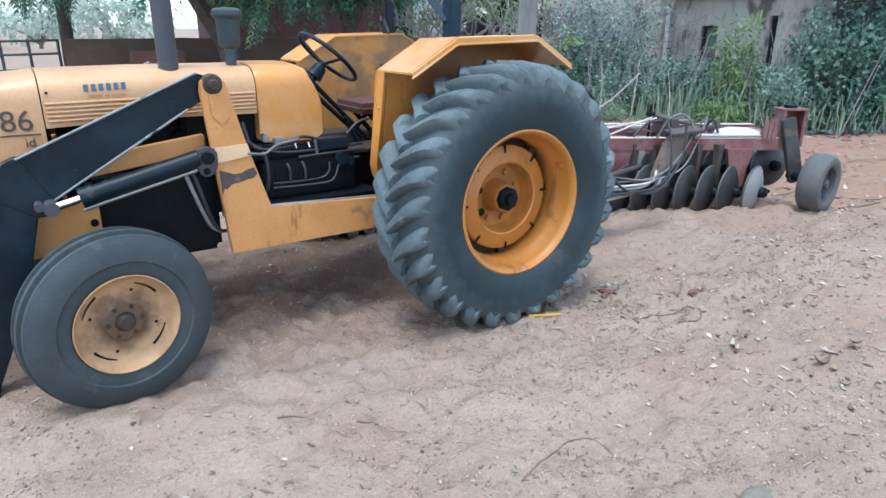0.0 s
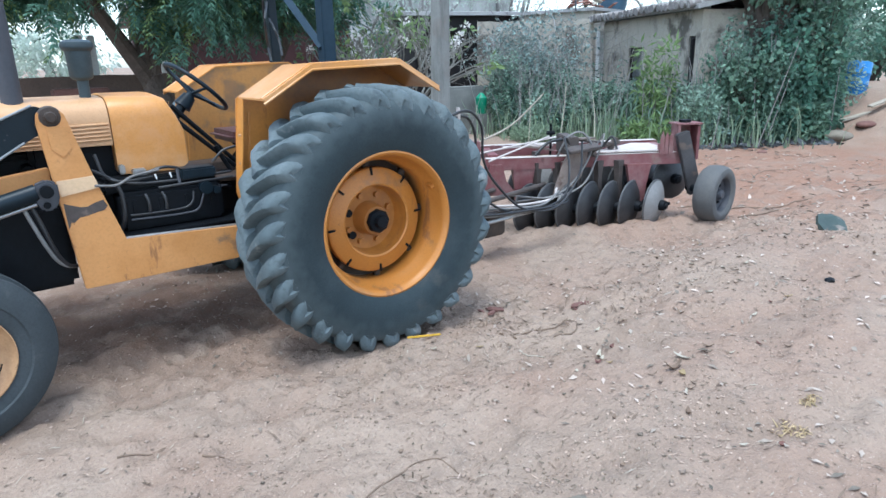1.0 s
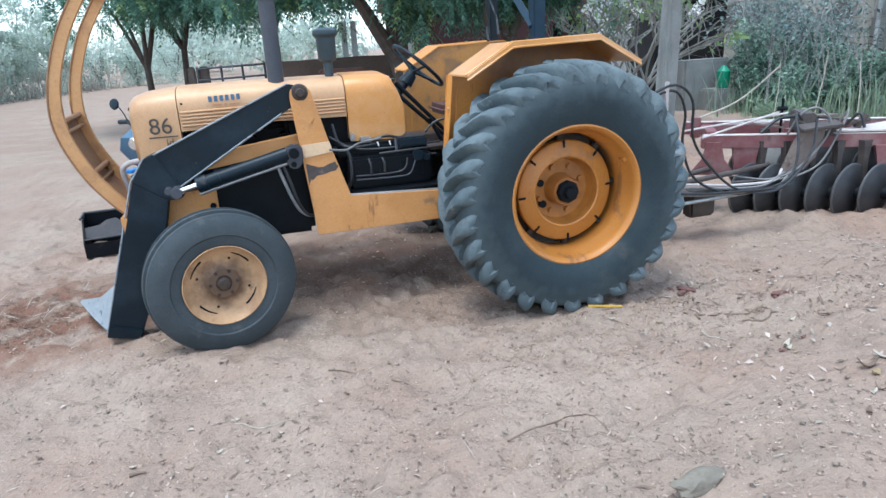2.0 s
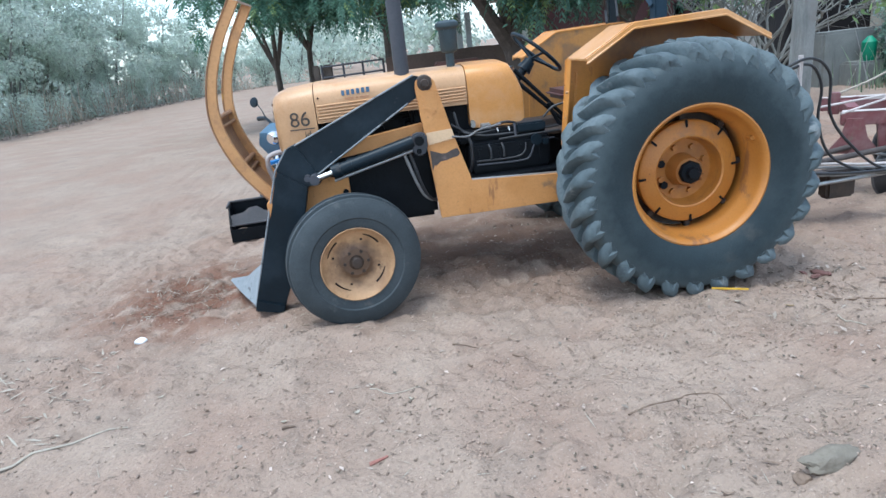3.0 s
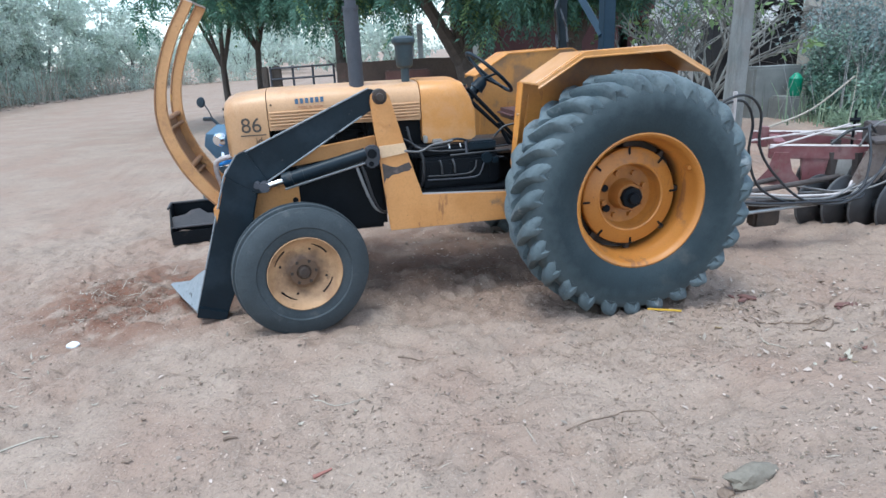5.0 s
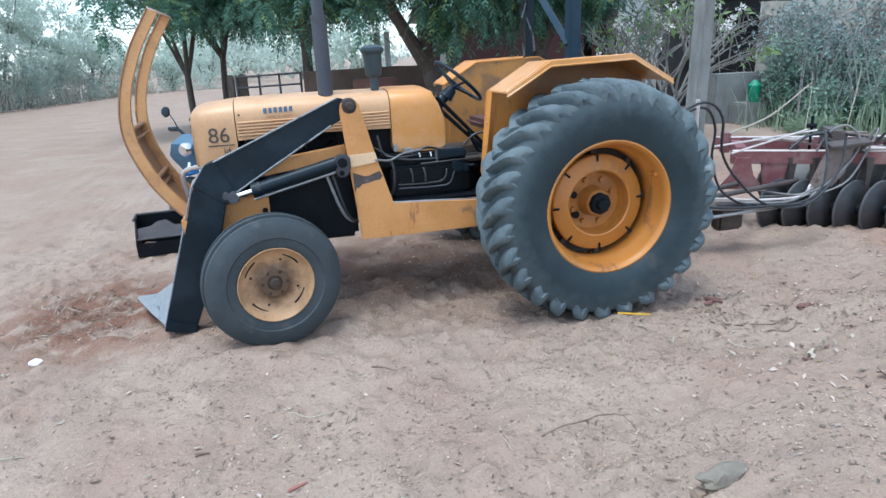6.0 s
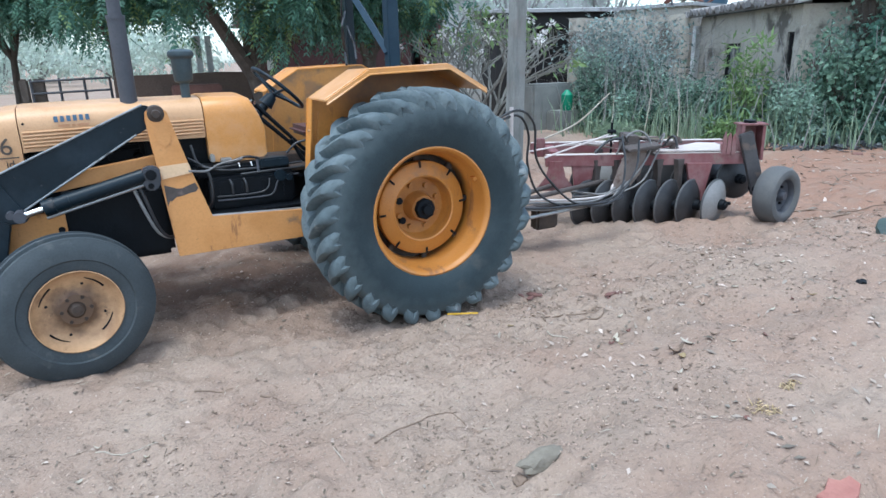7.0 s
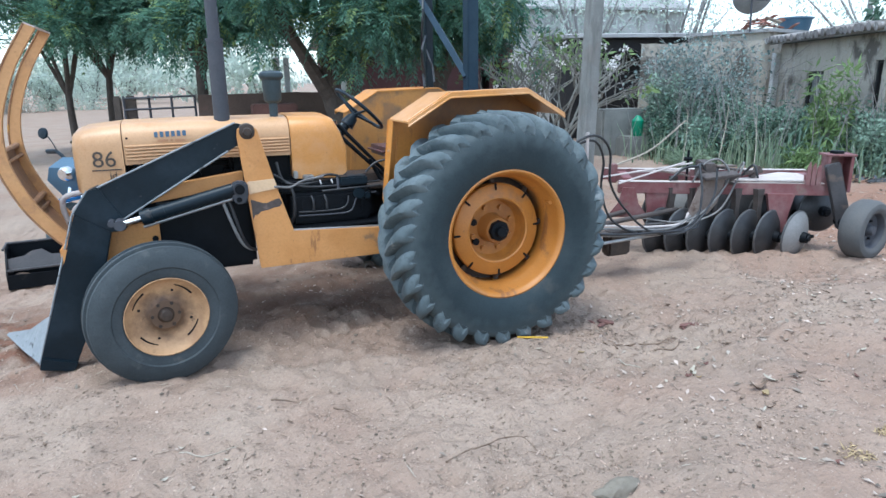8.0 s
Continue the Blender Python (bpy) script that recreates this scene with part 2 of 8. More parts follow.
TWIG = surface("dry_twig", (0.15, 0.102, 0.072), (0.24, 0.175, 0.128), 12.0, 0.9, bump=0.3)
TWIG_PALE = surface("pale_dry_wood", (0.32, 0.28, 0.22), (0.42, 0.37, 0.30), 12.0, 0.85, bump=0.3)
PETAL = leaf_surface("white_petals", (0.62, 0.60, 0.58), (0.74, 0.72, 0.70), island=0.1)
WALL_BROWN = surface("brown_earth_wall", (0.085, 0.058, 0.046), (0.13, 0.09, 0.07), 1.5, 0.95, bump=0.5, fine=25, stain=(0.15, 0.085, 0.07), stain_at=0.6, stain_scale=0.8, depth=0.03)
WALL_MAROON = surface("maroon_plaster", (0.060, 0.024, 0.023), (0.085, 0.034, 0.031), 1.2, 0.9, bump=0.3, fine=25, stain=(0.05, 0.025, 0.022), stain_at=0.6, stain_scale=0.7)
PLASTER = surface("stained_cream_plaster", (0.39, 0.348, 0.287), (0.49, 0.445, 0.37), 1.2, 0.92, bump=0.3, fine=25, stain=(0.125, 0.110, 0.092), stain_at=0.52, stain_scale=0.8)
PLASTER_WHITE = surface("weathered_white_plaster", (0.48, 0.48, 0.46), (0.60, 0.60, 0.58), 1.0, 0.9, bump=0.2, fine=25, stain=(0.33, 0.31, 0.29), stain_at=0.62, stain_scale=0.9)
TILE_GREY = surface("lichened_clay_tile", (0.17, 0.15, 0.14), (0.30, 0.28, 0.265), 5.0, 0.9, bump=0.4, fine=30, stain=(0.42, 0.41, 0.39), stain_at=0.58, stain_scale=6.0, vary=0.25)
SHUTTER_GREY = surface("weathered_grey_boards", (0.115, 0.125, 0.125), (0.17, 0.18, 0.175), 6.0, 0.9, bump=0.3, fine=30, stain=(0.08, 0.075, 0.07), stain_at=0.58, stain_scale=5.0, vary=0.2)
ROOF = surface("grey_weathered_roof", (0.29, 0.285, 0.28), (0.40, 0.39, 0.38), 2.0, 0.9, bump=0.4, fine=20, stain=(0.13, 0.12, 0.115), stain_at=0.58, stain_scale=1.2)
# Near-black for the shade in openings and the porch; also window frames.
DARK_INSIDE = surface("dark_frame_and_shade", (0.016, 0.015, 0.016), (0.03, 0.027, 0.026), 2.0, 0.95, bump=0.3)
GREEN_CLOTH = surface("dark_green_plastic", (0.024, 0.040, 0.034), (0.045, 0.066, 0.055), 6.0, 0.6, bump=0.3, fine=30, stain=(0.18, 0.15, 0.12), stain_at=0.6, stain_scale=5.0)
TEAL = surface("teal_green_plastic", (0.01, 0.19, 0.10), (0.015, 0.24, 0.13), 5.0, 0.5, bump=0.1)
BLUE_PLASTIC = surface("blue_plastic", (0.02, 0.16, 0.42), (0.03, 0.2, 0.48), 3.0, 0.4, bump=0.05)
BLUE_TANK = surface("faded_blue_plastic", (0.05, 0.105, 0.16), (0.075, 0.14, 0.20), 3.0, 0.5, bump=0.05)
WHITE_BLUE = surface("pale_blue_plastic", (0.38, 0.50, 0.60), (0.44, 0.56, 0.65), 5.0, 0.35, bump=0.0)
RED_PLASTIC = surface("red_lens", (0.35, 0.03, 0.02), (0.42, 0.04, 0.03), 5.0, 0.3, bump=0.0)
BRICK_RED = surface("red_clay", (0.25, 0.105, 0.080), (0.32, 0.155, 0.12), 12.0, 0.9, bump=0.4, fine=50, vary=0.2)
BRICK_BROWN = surface("dull_red_brick", (0.13, 0.062, 0.05), (0.18, 0.09, 0.072), 5.0, 0.92, bump=0.5, fine=30, stain=(0.09, 0.055, 0.045), stain_at=0.6, stain_scale=3.0)
STONE = surface("grey_cement_lump", (0.155, 0.132, 0.100), (0.225, 0.194, 0.150), 9.0, 0.9, bump=0.5, fine=50, stain=(0.15, 0.13, 0.098), stain_at=0.56, stain_scale=9.0)
YELLOW_STICK = surface("yellow_wood", (0.55, 0.33, 0.03), (0.62, 0.40, 0.05), 9.0, 0.6, bump=0.1)
WHITE_LITTER = surface("white_litter", (0.7, 0.7, 0.68), (0.76, 0.76, 0.74), 9.0, 0.6, bump=0.1)
CHIP = leaf_surface("wood_chips", (0.17, 0.122, 0.088), (0.37, 0.295, 0.23), island=0.6, through_light=0.05, rough=0.9)
RUST_BROWN = surface("dusty_brown_steel", (0.15, 0.115, 0.095), (0.24, 0.19, 0.16), 7.0, 0.75, bump=0.25, fine=50, stain=(0.10, 0.06, 0.045), stain_at=0.58, stain_scale=6.0)
CLOD = surface("dried_sand_clods", (0.272, 0.200, 0.150), (0.355, 0.272, 0.21), 30.0, 0.95, bump=0.2, island=0.35)
PEBBLE = surface("mixed_pebbles", (0.215, 0.158, 0.120), (0.34, 0.265, 0.21), 9.0, 0.9, bump=0.3, island=0.55)
STRAW = leaf_surface("yellow_straw", (0.36, 0.265, 0.145), (0.45, 0.345, 0.20), island=0.3, through_light=0.15, rough=0.8)
PALE_LEAF = leaf_surface("bleached_leaf", (0.42, 0.37, 0.29), (0.50, 0.45, 0.36), island=0.1, through_light=0.1, rough=0.8)



def mud_shade_over(m, mud_shade, x_lo, x_hi):
    """Muddy splashes from the wheel plus the shade under the fender top, one brown with a ragged edge, over the paint
    behind x_lo.
    """
    nt = m.node_tree
    N, L = nt.nodes, nt.links
    b = N["Principled BSDF"]
    tc = N.new("ShaderNodeTexCoord")
    sep = N.new("ShaderNodeSeparateXYZ")
    L.new(tc.outputs["Object"], sep.inputs[0])
    n = N.new("ShaderNodeTexNoise")
    n.inputs["Scale"].default_value, n.inputs["Detail"].default_value = 9.0, 8.0
    L.new(tc.outputs["Object"], n.inputs["Vector"])
    ma = N.new("ShaderNodeMath")
    ma.operation = 'MULTIPLY_ADD'
    ma.inputs[1].default_value = 0.35
    L.new(n.outputs[0], ma.inputs[0])
    L.new(sep.outputs[0], ma.inputs[2])
    r = N.new("ShaderNodeMapRange")
    r.inputs["From Min"].default_value, r.inputs["From Max"].default_value = x_lo + 0.175, x_hi + 0.175
    L.new(ma.outputs[0], r.inputs["Value"])
    x = N.new("ShaderNodeMix")
    x.data_type = 'RGBA'
    L.new(r.outputs[0], x.inputs[0])
    L.new(b.inputs["Base Color"].links[0].from_socket, x.inputs[6])
    x.inputs[7].default_value = (*mud_shade, 1)
    L.new(x.outputs[2], b.inputs["Base Color"])
    return m


# Far fender: dirt stains, darkened further for the shade it stands in.
FENDER_MUD_SHADE = surface("muddy_shaded_yellow_paint", (0.36, 0.165, 0.040), (0.46, 0.21, 0.05), 3.0, 0.6, bump=0.1, fine=60, stain=(0.20, 0.115, 0.055), stain_at=0.50, stain_scale=2.4)
# Brown towards the back: wheel dirt plus shade painted into the colour.
FENDER_PAINT = mud_shade_over(surface("fender_yellow_paint", (0.55, 0.225, 0.042), (0.60, 0.26, 0.055), 3.0, 0.45, bump=0.06, fine=90, stain=(0.45, 0.20, 0.06), stain_at=0.58, stain_scale=2.2), (0.20, 0.095, 0.040), -0.48, -0.22)



RUST, GRIME = (0.20, 0.085, 0.035), (0.10, 0.060, 0.030)
weathered(YELLOW_GUARD, RUST, 9.0, 0.60, 0.7, 0.06)
weathered(YELLOW_GUARD, GRIME, 24.0, 0.64, 0.6, 0.05)
for paint in (YELLOW, YELLOW_WORN, FENDER_PAINT, FENDER_MUD_SHADE, WHEEL_YELLOW):
    weathered(paint, (0.40, 0.165, 0.035), 2.4, 0.47, 0.65, 0.22)
    weathered(paint, RUST, 7.0, 0.60, 0.75, 0.06, 3.5)
    weathered(paint, GRIME, 22.0, 0.66, 0.7, 0.04)
for paint in (YELLOW_HOOD, YELLOW_COWL):
    weathered(paint, (0.62, 0.37, 0.20), 1.7, 0.48, 0.7, 0.2)
    weathered(paint, (0.42, 0.19, 0.06), 3.2, 0.56, 0.55, 0.12, 2.5)
    weathered(paint, GRIME, 26.0, 0.685, 0.7, 0.03)
weathered(YELLOW_DUSTY, (0.22, 0.115, 0.055), 5.0, 0.50, 0.6, 0.16)
weathered(YELLOW_DUSTY, GRIME, 18.0, 0.62, 0.6, 0.05)
# bluish patches: dust, with the loader arms' sheen painted in
weathered(BLACK_PAINT, (0.020, 0.032, 0.044), 3.0, 0.50, 0.55, 0.16)
weathered(BLACK_PAINT, (0.10, 0.10, 0.10), 15.0, 0.67, 0.6, 0.05)
weathered(RED_PAINT, (0.27, 0.185, 0.17), 3.5, 0.44, 0.6, 0.25)
weathered(RED_PAINT, (0.07, 0.028, 0.024), 11.0, 0.60, 0.6, 0.06, 2.0)
weathered(RUBBER, (0.055, 0.066, 0.070), 2.6, 0.54, 0.45, 0.2)
weathered(RUBBER_FRONT, (0.10, 0.10, 0.095), 9.0, 0.58, 0.4, 0.1)
weathered(RUBBER_LUG, (0.024, 0.033, 0.038), 9.0, 0.54, 0.6, 0.1)
weathered(CONCRETE, (0.10, 0.10, 0.092), 5.0, 0.54, 0.55, 0.1, 5.0)
weathered(PLASTER, (0.12, 0.11, 0.098), 1.6, 0.54, 0.5, 0.14, 1.6)
weathered(PLASTER, (0.48, 0.47, 0.44), 3.2, 0.62, 0.6, 0.05)
weathered(PLASTER_WHITE, (0.25, 0.235, 0.21), 1.4, 0.52, 0.7, 0.12, 2.5)


def tint_round(m, centre, near, far, colour, inside=0.9, outside=0.0):
    """Tints round a centre, ragged at the edge: grease and rust crept from a hub, tyre dust, a browner wheel middle."""
    nt = m.node_tree
    N, L = nt.nodes, nt.links
    b = N["Principled BSDF"]
    tc = N.new("ShaderNodeTexCoord")
    d = N.new("ShaderNodeVectorMath")
    d.operation = 'DISTANCE'
    d.inputs[1].default_value = centre
    L.new(tc.outputs["Object"], d.inputs[0])
    n = N.new("ShaderNodeTexNoise")
    n.inputs["Scale"].default_value, n.inputs["Detail"].default_value = 16.0, 6.0
    L.new(tc.outputs["Object"], n.inputs["Vector"])
    ma = N.new("ShaderNodeMath")
    ma.operation = 'MULTIPLY_ADD'
    ma.inputs[1].default_value = 0.14
    L.new(n.outputs[0], ma.inputs[0])
    L.new(d.outputs["Value"], ma.inputs[2])
    r = N.new("ShaderNodeMapRange")
    r.inputs["From Min"].default_value, r.inputs["From Max"].default_value = near + 0.07, far + 0.07
    r.inputs["To Min"].default_value, r.inputs["To Max"].default_value = inside, outside
    L.new(ma.outputs[0], r.inputs["Value"])
    x = N.new("ShaderNodeMix")
    x.data_type = 'RGBA'
    L.new(r.outputs[0], x.inputs[0])
    L.new(b.inputs["Base Color"].links[0].from_socket, x.inputs[6])
    x.inputs[7].default_value = (*colour, 1)
    L.new(x.outputs[2], b.inputs["Base Color"])
    return m


tint_round(YELLOW_DUSTY, (-2.11, -0.90, 0.405), 0.095, 0.175, (0.085, 0.048, 0.028))
# wheel paint browner towards its recessed middle
tint_round(WHEEL_YELLOW, (0.0, -1.05, 0.736), 0.12, 0.23, (0.24, 0.088, 0.02), 0.75)
tint_round(RUBBER, (0.0, -1.25, 0.736), 0.56, 0.74, (0.085, 0.105, 0.110), 0.0, 0.8)


def sand_surface():
    """Pale trodden sand, redder loose earth in patches and towards the house, browner and darkened for shade under the
    tractor.
    """
    m = surface("trodden_sand", (0.280, 0.208, 0.158), (0.342, 0.264, 0.204), 1.6, 0.95, bump=1.0, fine=38.0, depth=0.016, spec=0.2)
    nt = m.node_tree
    N, L = nt.nodes, nt.links
    b = N["Principled BSDF"]
    tc = N.new("ShaderNodeTexCoord")
    base = b.inputs["Base Color"].links[0].from_socket

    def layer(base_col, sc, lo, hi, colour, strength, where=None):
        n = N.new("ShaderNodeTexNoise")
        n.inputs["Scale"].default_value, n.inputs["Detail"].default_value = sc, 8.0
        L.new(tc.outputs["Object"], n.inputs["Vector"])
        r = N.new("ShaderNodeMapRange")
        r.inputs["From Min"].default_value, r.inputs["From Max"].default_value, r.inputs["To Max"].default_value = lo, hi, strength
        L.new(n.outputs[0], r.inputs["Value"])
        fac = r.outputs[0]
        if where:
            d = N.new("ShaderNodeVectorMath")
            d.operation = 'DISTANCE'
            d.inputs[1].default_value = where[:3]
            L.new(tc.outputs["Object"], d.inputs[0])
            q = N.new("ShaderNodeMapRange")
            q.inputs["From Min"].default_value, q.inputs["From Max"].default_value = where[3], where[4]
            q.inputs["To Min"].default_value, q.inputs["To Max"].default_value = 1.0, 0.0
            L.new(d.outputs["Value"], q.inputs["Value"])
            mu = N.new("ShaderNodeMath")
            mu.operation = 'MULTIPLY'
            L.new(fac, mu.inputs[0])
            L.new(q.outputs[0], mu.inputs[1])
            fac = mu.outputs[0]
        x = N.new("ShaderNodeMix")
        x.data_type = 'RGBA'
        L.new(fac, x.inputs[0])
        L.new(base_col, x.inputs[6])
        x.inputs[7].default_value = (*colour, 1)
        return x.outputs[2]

    col = layer(base, 0.9, 0.42, 0.62, (0.275, 0.186, 0.138), 0.7)
    # brown earth under the tractor, darkened to carry its shade
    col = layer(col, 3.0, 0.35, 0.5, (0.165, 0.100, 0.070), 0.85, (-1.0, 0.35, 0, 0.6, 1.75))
    col = layer(col, 4.0, 0.38, 0.5, (0.165, 0.080, 0.050), 0.95, (-3.32, 0.08, 0, 0.45, 1.15))
    col = layer(col, 1.2, 0.25, 0.5, (0.262, 0.148, 0.100), 0.9, (7.6, 0.6, 0, 2.2, 5.5))
    col = layer(col, 2.2, 0.54, 0.66, (0.235, 0.180, 0.140), 0.45)
    col = layer(col, 11.0, 0.56, 0.68, (0.18, 0.137, 0.109), 0.4)
    col = layer(col, 60.0, 0.58, 0.70, (0.135, 0.100, 0.078), 0.45)
    col = layer(col, 95.0, 0.62, 0.70, (0.52, 0.45, 0.39), 0.4)
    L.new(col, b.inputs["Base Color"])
    return m


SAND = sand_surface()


# Mesh helpers
def mesh_of(bm, name, smooth=True):
    me = bpy.data.meshes.new(name)
    bmesh.ops.recalc_face_normals(bm, faces=bm.faces[:])
    if smooth:
        for f in bm.faces:
            f.smooth = True
        for e in bm.edges:
            if len(e.link_faces) == 2 and e.calc_face_angle(0) > radians(38):
                e.smooth = False
    bm.to_mesh(me)
    bm.free()
    return me


def part(name, bm, material, parent=None, label="", smooth=True):
    """Links a bmesh as one mesh object, under a thing or a part where one is given."""
    ob = new(name, mesh_of(bm, name, smooth))
    ob.data.materials.append(material)
    if parent:
        ob.parent = parent
    if label:
        ob["label"] = label
    return ob


def thing(name, label, category, m=None, group="", kind=""):
    ob = new(name)
    ob.empty_display_size = 0.1
    if m is not None:
        ob.matrix_world = m
    return tagged(ob, label, category, group, kind)


def stand(ob, label, category, group="", kind=""):
    return tagged(ob, label, category, group, kind)


def raw(name, verts, faces, material, parent=None, smooth=False):
    me = bpy.data.meshes.new(name)
    me.from_pydata(verts, [], faces)
    me.update()
    if smooth:
        me.polygons.foreach_set("use_smooth", [True] * len(me.polygons))
    ob = new(name, me)
    me.materials.append(material)
    if parent:
        ob.parent = parent
    return ob


def box(bm, c, s, m=None, bevel=0.0):
    """A box of size s round c, its edges rounded."""
    t = Matrix.Translation(c) @ Matrix.Diagonal((*s, 1))
    if m is not None:
        t = m @ t
    vs = bmesh.ops.create_cube(bm, size=1.0, matrix=t)["verts"]
    if bevel:
        es = {e for v in vs for e in v.link_edges}
        bmesh.ops.bevel(bm, geom=list(es), offset=bevel, segments=2, affect='EDGES')


def rod(bm, a, b, r, r2=None, seg=14, cap=True):
    a, b = Vector(a), Vector(b)
    d = b - a
    m = Matrix.Translation((a + b) / 2) @ d.to_track_quat('Z', 'Y').to_matrix().to_4x4()
    bmesh.ops.create_cone(bm, cap_ends=cap, segments=seg, radius1=r, radius2=r if r2 is None else r2, depth=d.length, matrix=m)


def lathe(bm, profile, seg=48, m=None, closed=False):
    """Turns (radius, along) pairs round the local y axis."""
    m = m or Matrix()
    rings = []
    for k in range(seg):
        a = 2 * math.pi * k / seg
        rings.append([bm.verts.new(m @ Vector((r * math.cos(a), y, r * math.sin(a)))) for r, y in profile])
    n = len(profile)
    for k in range(seg):
        p, q = rings[k], rings[(k + 1) % seg]
        for i in range(n if closed else n - 1):
            j = (i + 1) % n
            bm.faces.new((p[i], p[j], q[j], q[i]))


def plate(bm, outline, y0, y1, bevel=0.0, m=None):
    """A plate: an outline of (x, z) between two y."""
    m = m or Matrix()
    a = [bm.verts.new(m @ Vector((x, y0, z))) for x, z in outline]
    b = [bm.verts.new(m @ Vector((x, y1, z))) for x, z in outline]
    n = len(a)
    fs = [bm.faces.new(a), bm.faces.new(b[::-1])]
    for i in range(n):
        fs.append(bm.faces.new((a[i], b[i], b[(i + 1) % n], a[(i + 1) % n])))
    if bevel:
        es = {e for f in fs for e in f.edges}
        bmesh.ops.bevel(bm, geom=list(es), offset=bevel, segments=2, affect='EDGES')


def glide(points, steps=8):
    """A smooth line through points (Catmull-Rom)."""
    p = [Vector(v) for v in points]
    p = [2 * p[0] - p[1]] + p + [2 * p[-1] - p[-2]]
    out = []
    for i in range(1, len(p) - 2):
        for s in range(steps):
            t = s / steps
            out.append(0.5 * (2 * p[i] + (p[i + 1] - p[i - 1]) * t + (2 * p[i - 1] - 5 * p[i] + 4 * p[i + 1] - p[i + 2]) * t * t + (3 * p[i] - p[i - 1] - 3 * p[i + 1] + p[i + 2]) * t ** 3))
    out.append(p[-2])
    return out


def tube(bm, points, r, r_end=None, seg=8, steps=8, straight=False):
    """A round bar along a line, tapering to r_end."""
    line = [Vector(v) for v in points] if straight else glide(points, steps)
    n = len(line)
    rings = []
    up = Vector((0.13, 0.31, 0.94))
    for i, c in enumerate(line):
        d = (line[min(i + 1, n - 1)] - line[max(i - 1, 0)]).normalized()
        u = d.cross(up)
        if u.length < 0.1:
            u = d.cross(Vector((1, 0, 0)))
        u.normalize()
        w = u.cross(d)
        rr = r if r_end is None else r + (r_end - r) * i / (n - 1)
        rings.append([bm.verts.new(c + rr * (math.cos(2 * math.pi * k / seg) * u + math.sin(2 * math.pi * k / seg) * w)) for k in range(seg)])
    for p, q in zip(rings, rings[1:]):
        for k in range(seg):
            bm.faces.new((p[k], p[(k + 1) % seg], q[(k + 1) % seg], q[k]))
    bm.faces.new(rings[0][::-1])
    bm.faces.new(rings[-1])


def loft(bm, sections, close_ends=True):
    """Skins equal-length closed sections of points."""
    rings = [[bm.verts.new(v) for v in s] for s in sections]
    n = len(rings[0])
    for p, q in zip(rings, rings[1:]):
        for k in range(n):
            bm.faces.new((p[k], p[(k + 1) % n], q[(k + 1) % n], q[k]))
    if close_ends:
        bm.faces.new(rings[0][::-1])
        bm.faces.new(rings[-1])


def letters(text, size, m, material, parent, name, depth=0.002):
    cu = bpy.data.curves.new(name, 'FONT')
    cu.body, cu.size, cu.extrude = text, size, depth
    tmp = bpy.data.objects.new("tmp", cu)
    scene.collection.objects.link(tmp)
    me = bpy.data.meshes.new_from_object(tmp.evaluated_get(bpy.context.evaluated_depsgraph_get()))
    bpy.data.objects.remove(tmp)
    me.transform(m)
    me.materials.clear()
    me.materials.append(material)
    ob = new(name, me)
    ob.parent = parent
    return ob


def smooth01(v):
    v = np.clip(v, 0, 1)
    return v * v * (3 - 2 * v)


def ground_height(x, y):
    """The lie of the ground: level under the tractor, a sand bank towards the walker, a rise by the house and the road."""
    x, y = np.asarray(x, float), np.asarray(y, float)
    u = 0.15 * (x + 0.17) - 0.25 * (y + 2.17) - 0.03
    bank = 0.34 * np.tanh(np.maximum(u, 0) / 0.34) * smooth01((-0.9 - y) / 1.0) * (1 - 0.5 * smooth01((x - 2.5) / 3.0))
    z = bank
    # an earth rise beside the hedge
    z = z + 0.95 * smooth01((x - 10.9 - 0.1 * y) / 2.8) * smooth01((2.9 - y) / 1.2) * smooth01((y + 14.0) / 6.0)
    z = z + 0.075 * np.exp(-(((x - 3.85) / 0.45) ** 2 + ((y + 1.05) / 0.30) ** 2))
    # sand heaped against the discs of the harrow
    k = np.clip(((x - 3.55) * -0.83 + (y + 0.80) * 0.55), 0, 1.5)
    z = z + 0.065 * np.exp(-((x - 3.55 + 0.83 * k) ** 2 + (y + 0.80 - 0.55 * k) ** 2) / 0.20 ** 2)
    # sand pushed up round the loader's foot
    z = z + 0.055 * np.exp(-(((x + 2.72) / 0.20) ** 2 + ((y + 0.80) / 0.14) ** 2)) + 0.03 * np.exp(-(((x + 2.45) / 0.25) ** 2 + ((y + 1.15) / 0.10) ** 2))
    z = z + 0.07 * value_noise(x + 2, y + 9, 0.11, 15) * np.exp(-(((x + 3.3) / 0.45) ** 2 + ((y - 0.05) / 0.5) ** 2))
    # hollows where the wheels stand
    z = z - 0.03 * np.exp(-(((x - 0.0) / 0.5) ** 2 + ((y + 1.03) / 0.3) ** 2))
    z = z + 0.045 * np.exp(-(((x + 2.12) / 0.55) ** 2 + ((y + 1.12) / 0.12) ** 2))
    return z


@functools.lru_cache(maxsize=None)
def noise_grid(seed):
    return np.random.RandomState(seed).rand(256, 256)


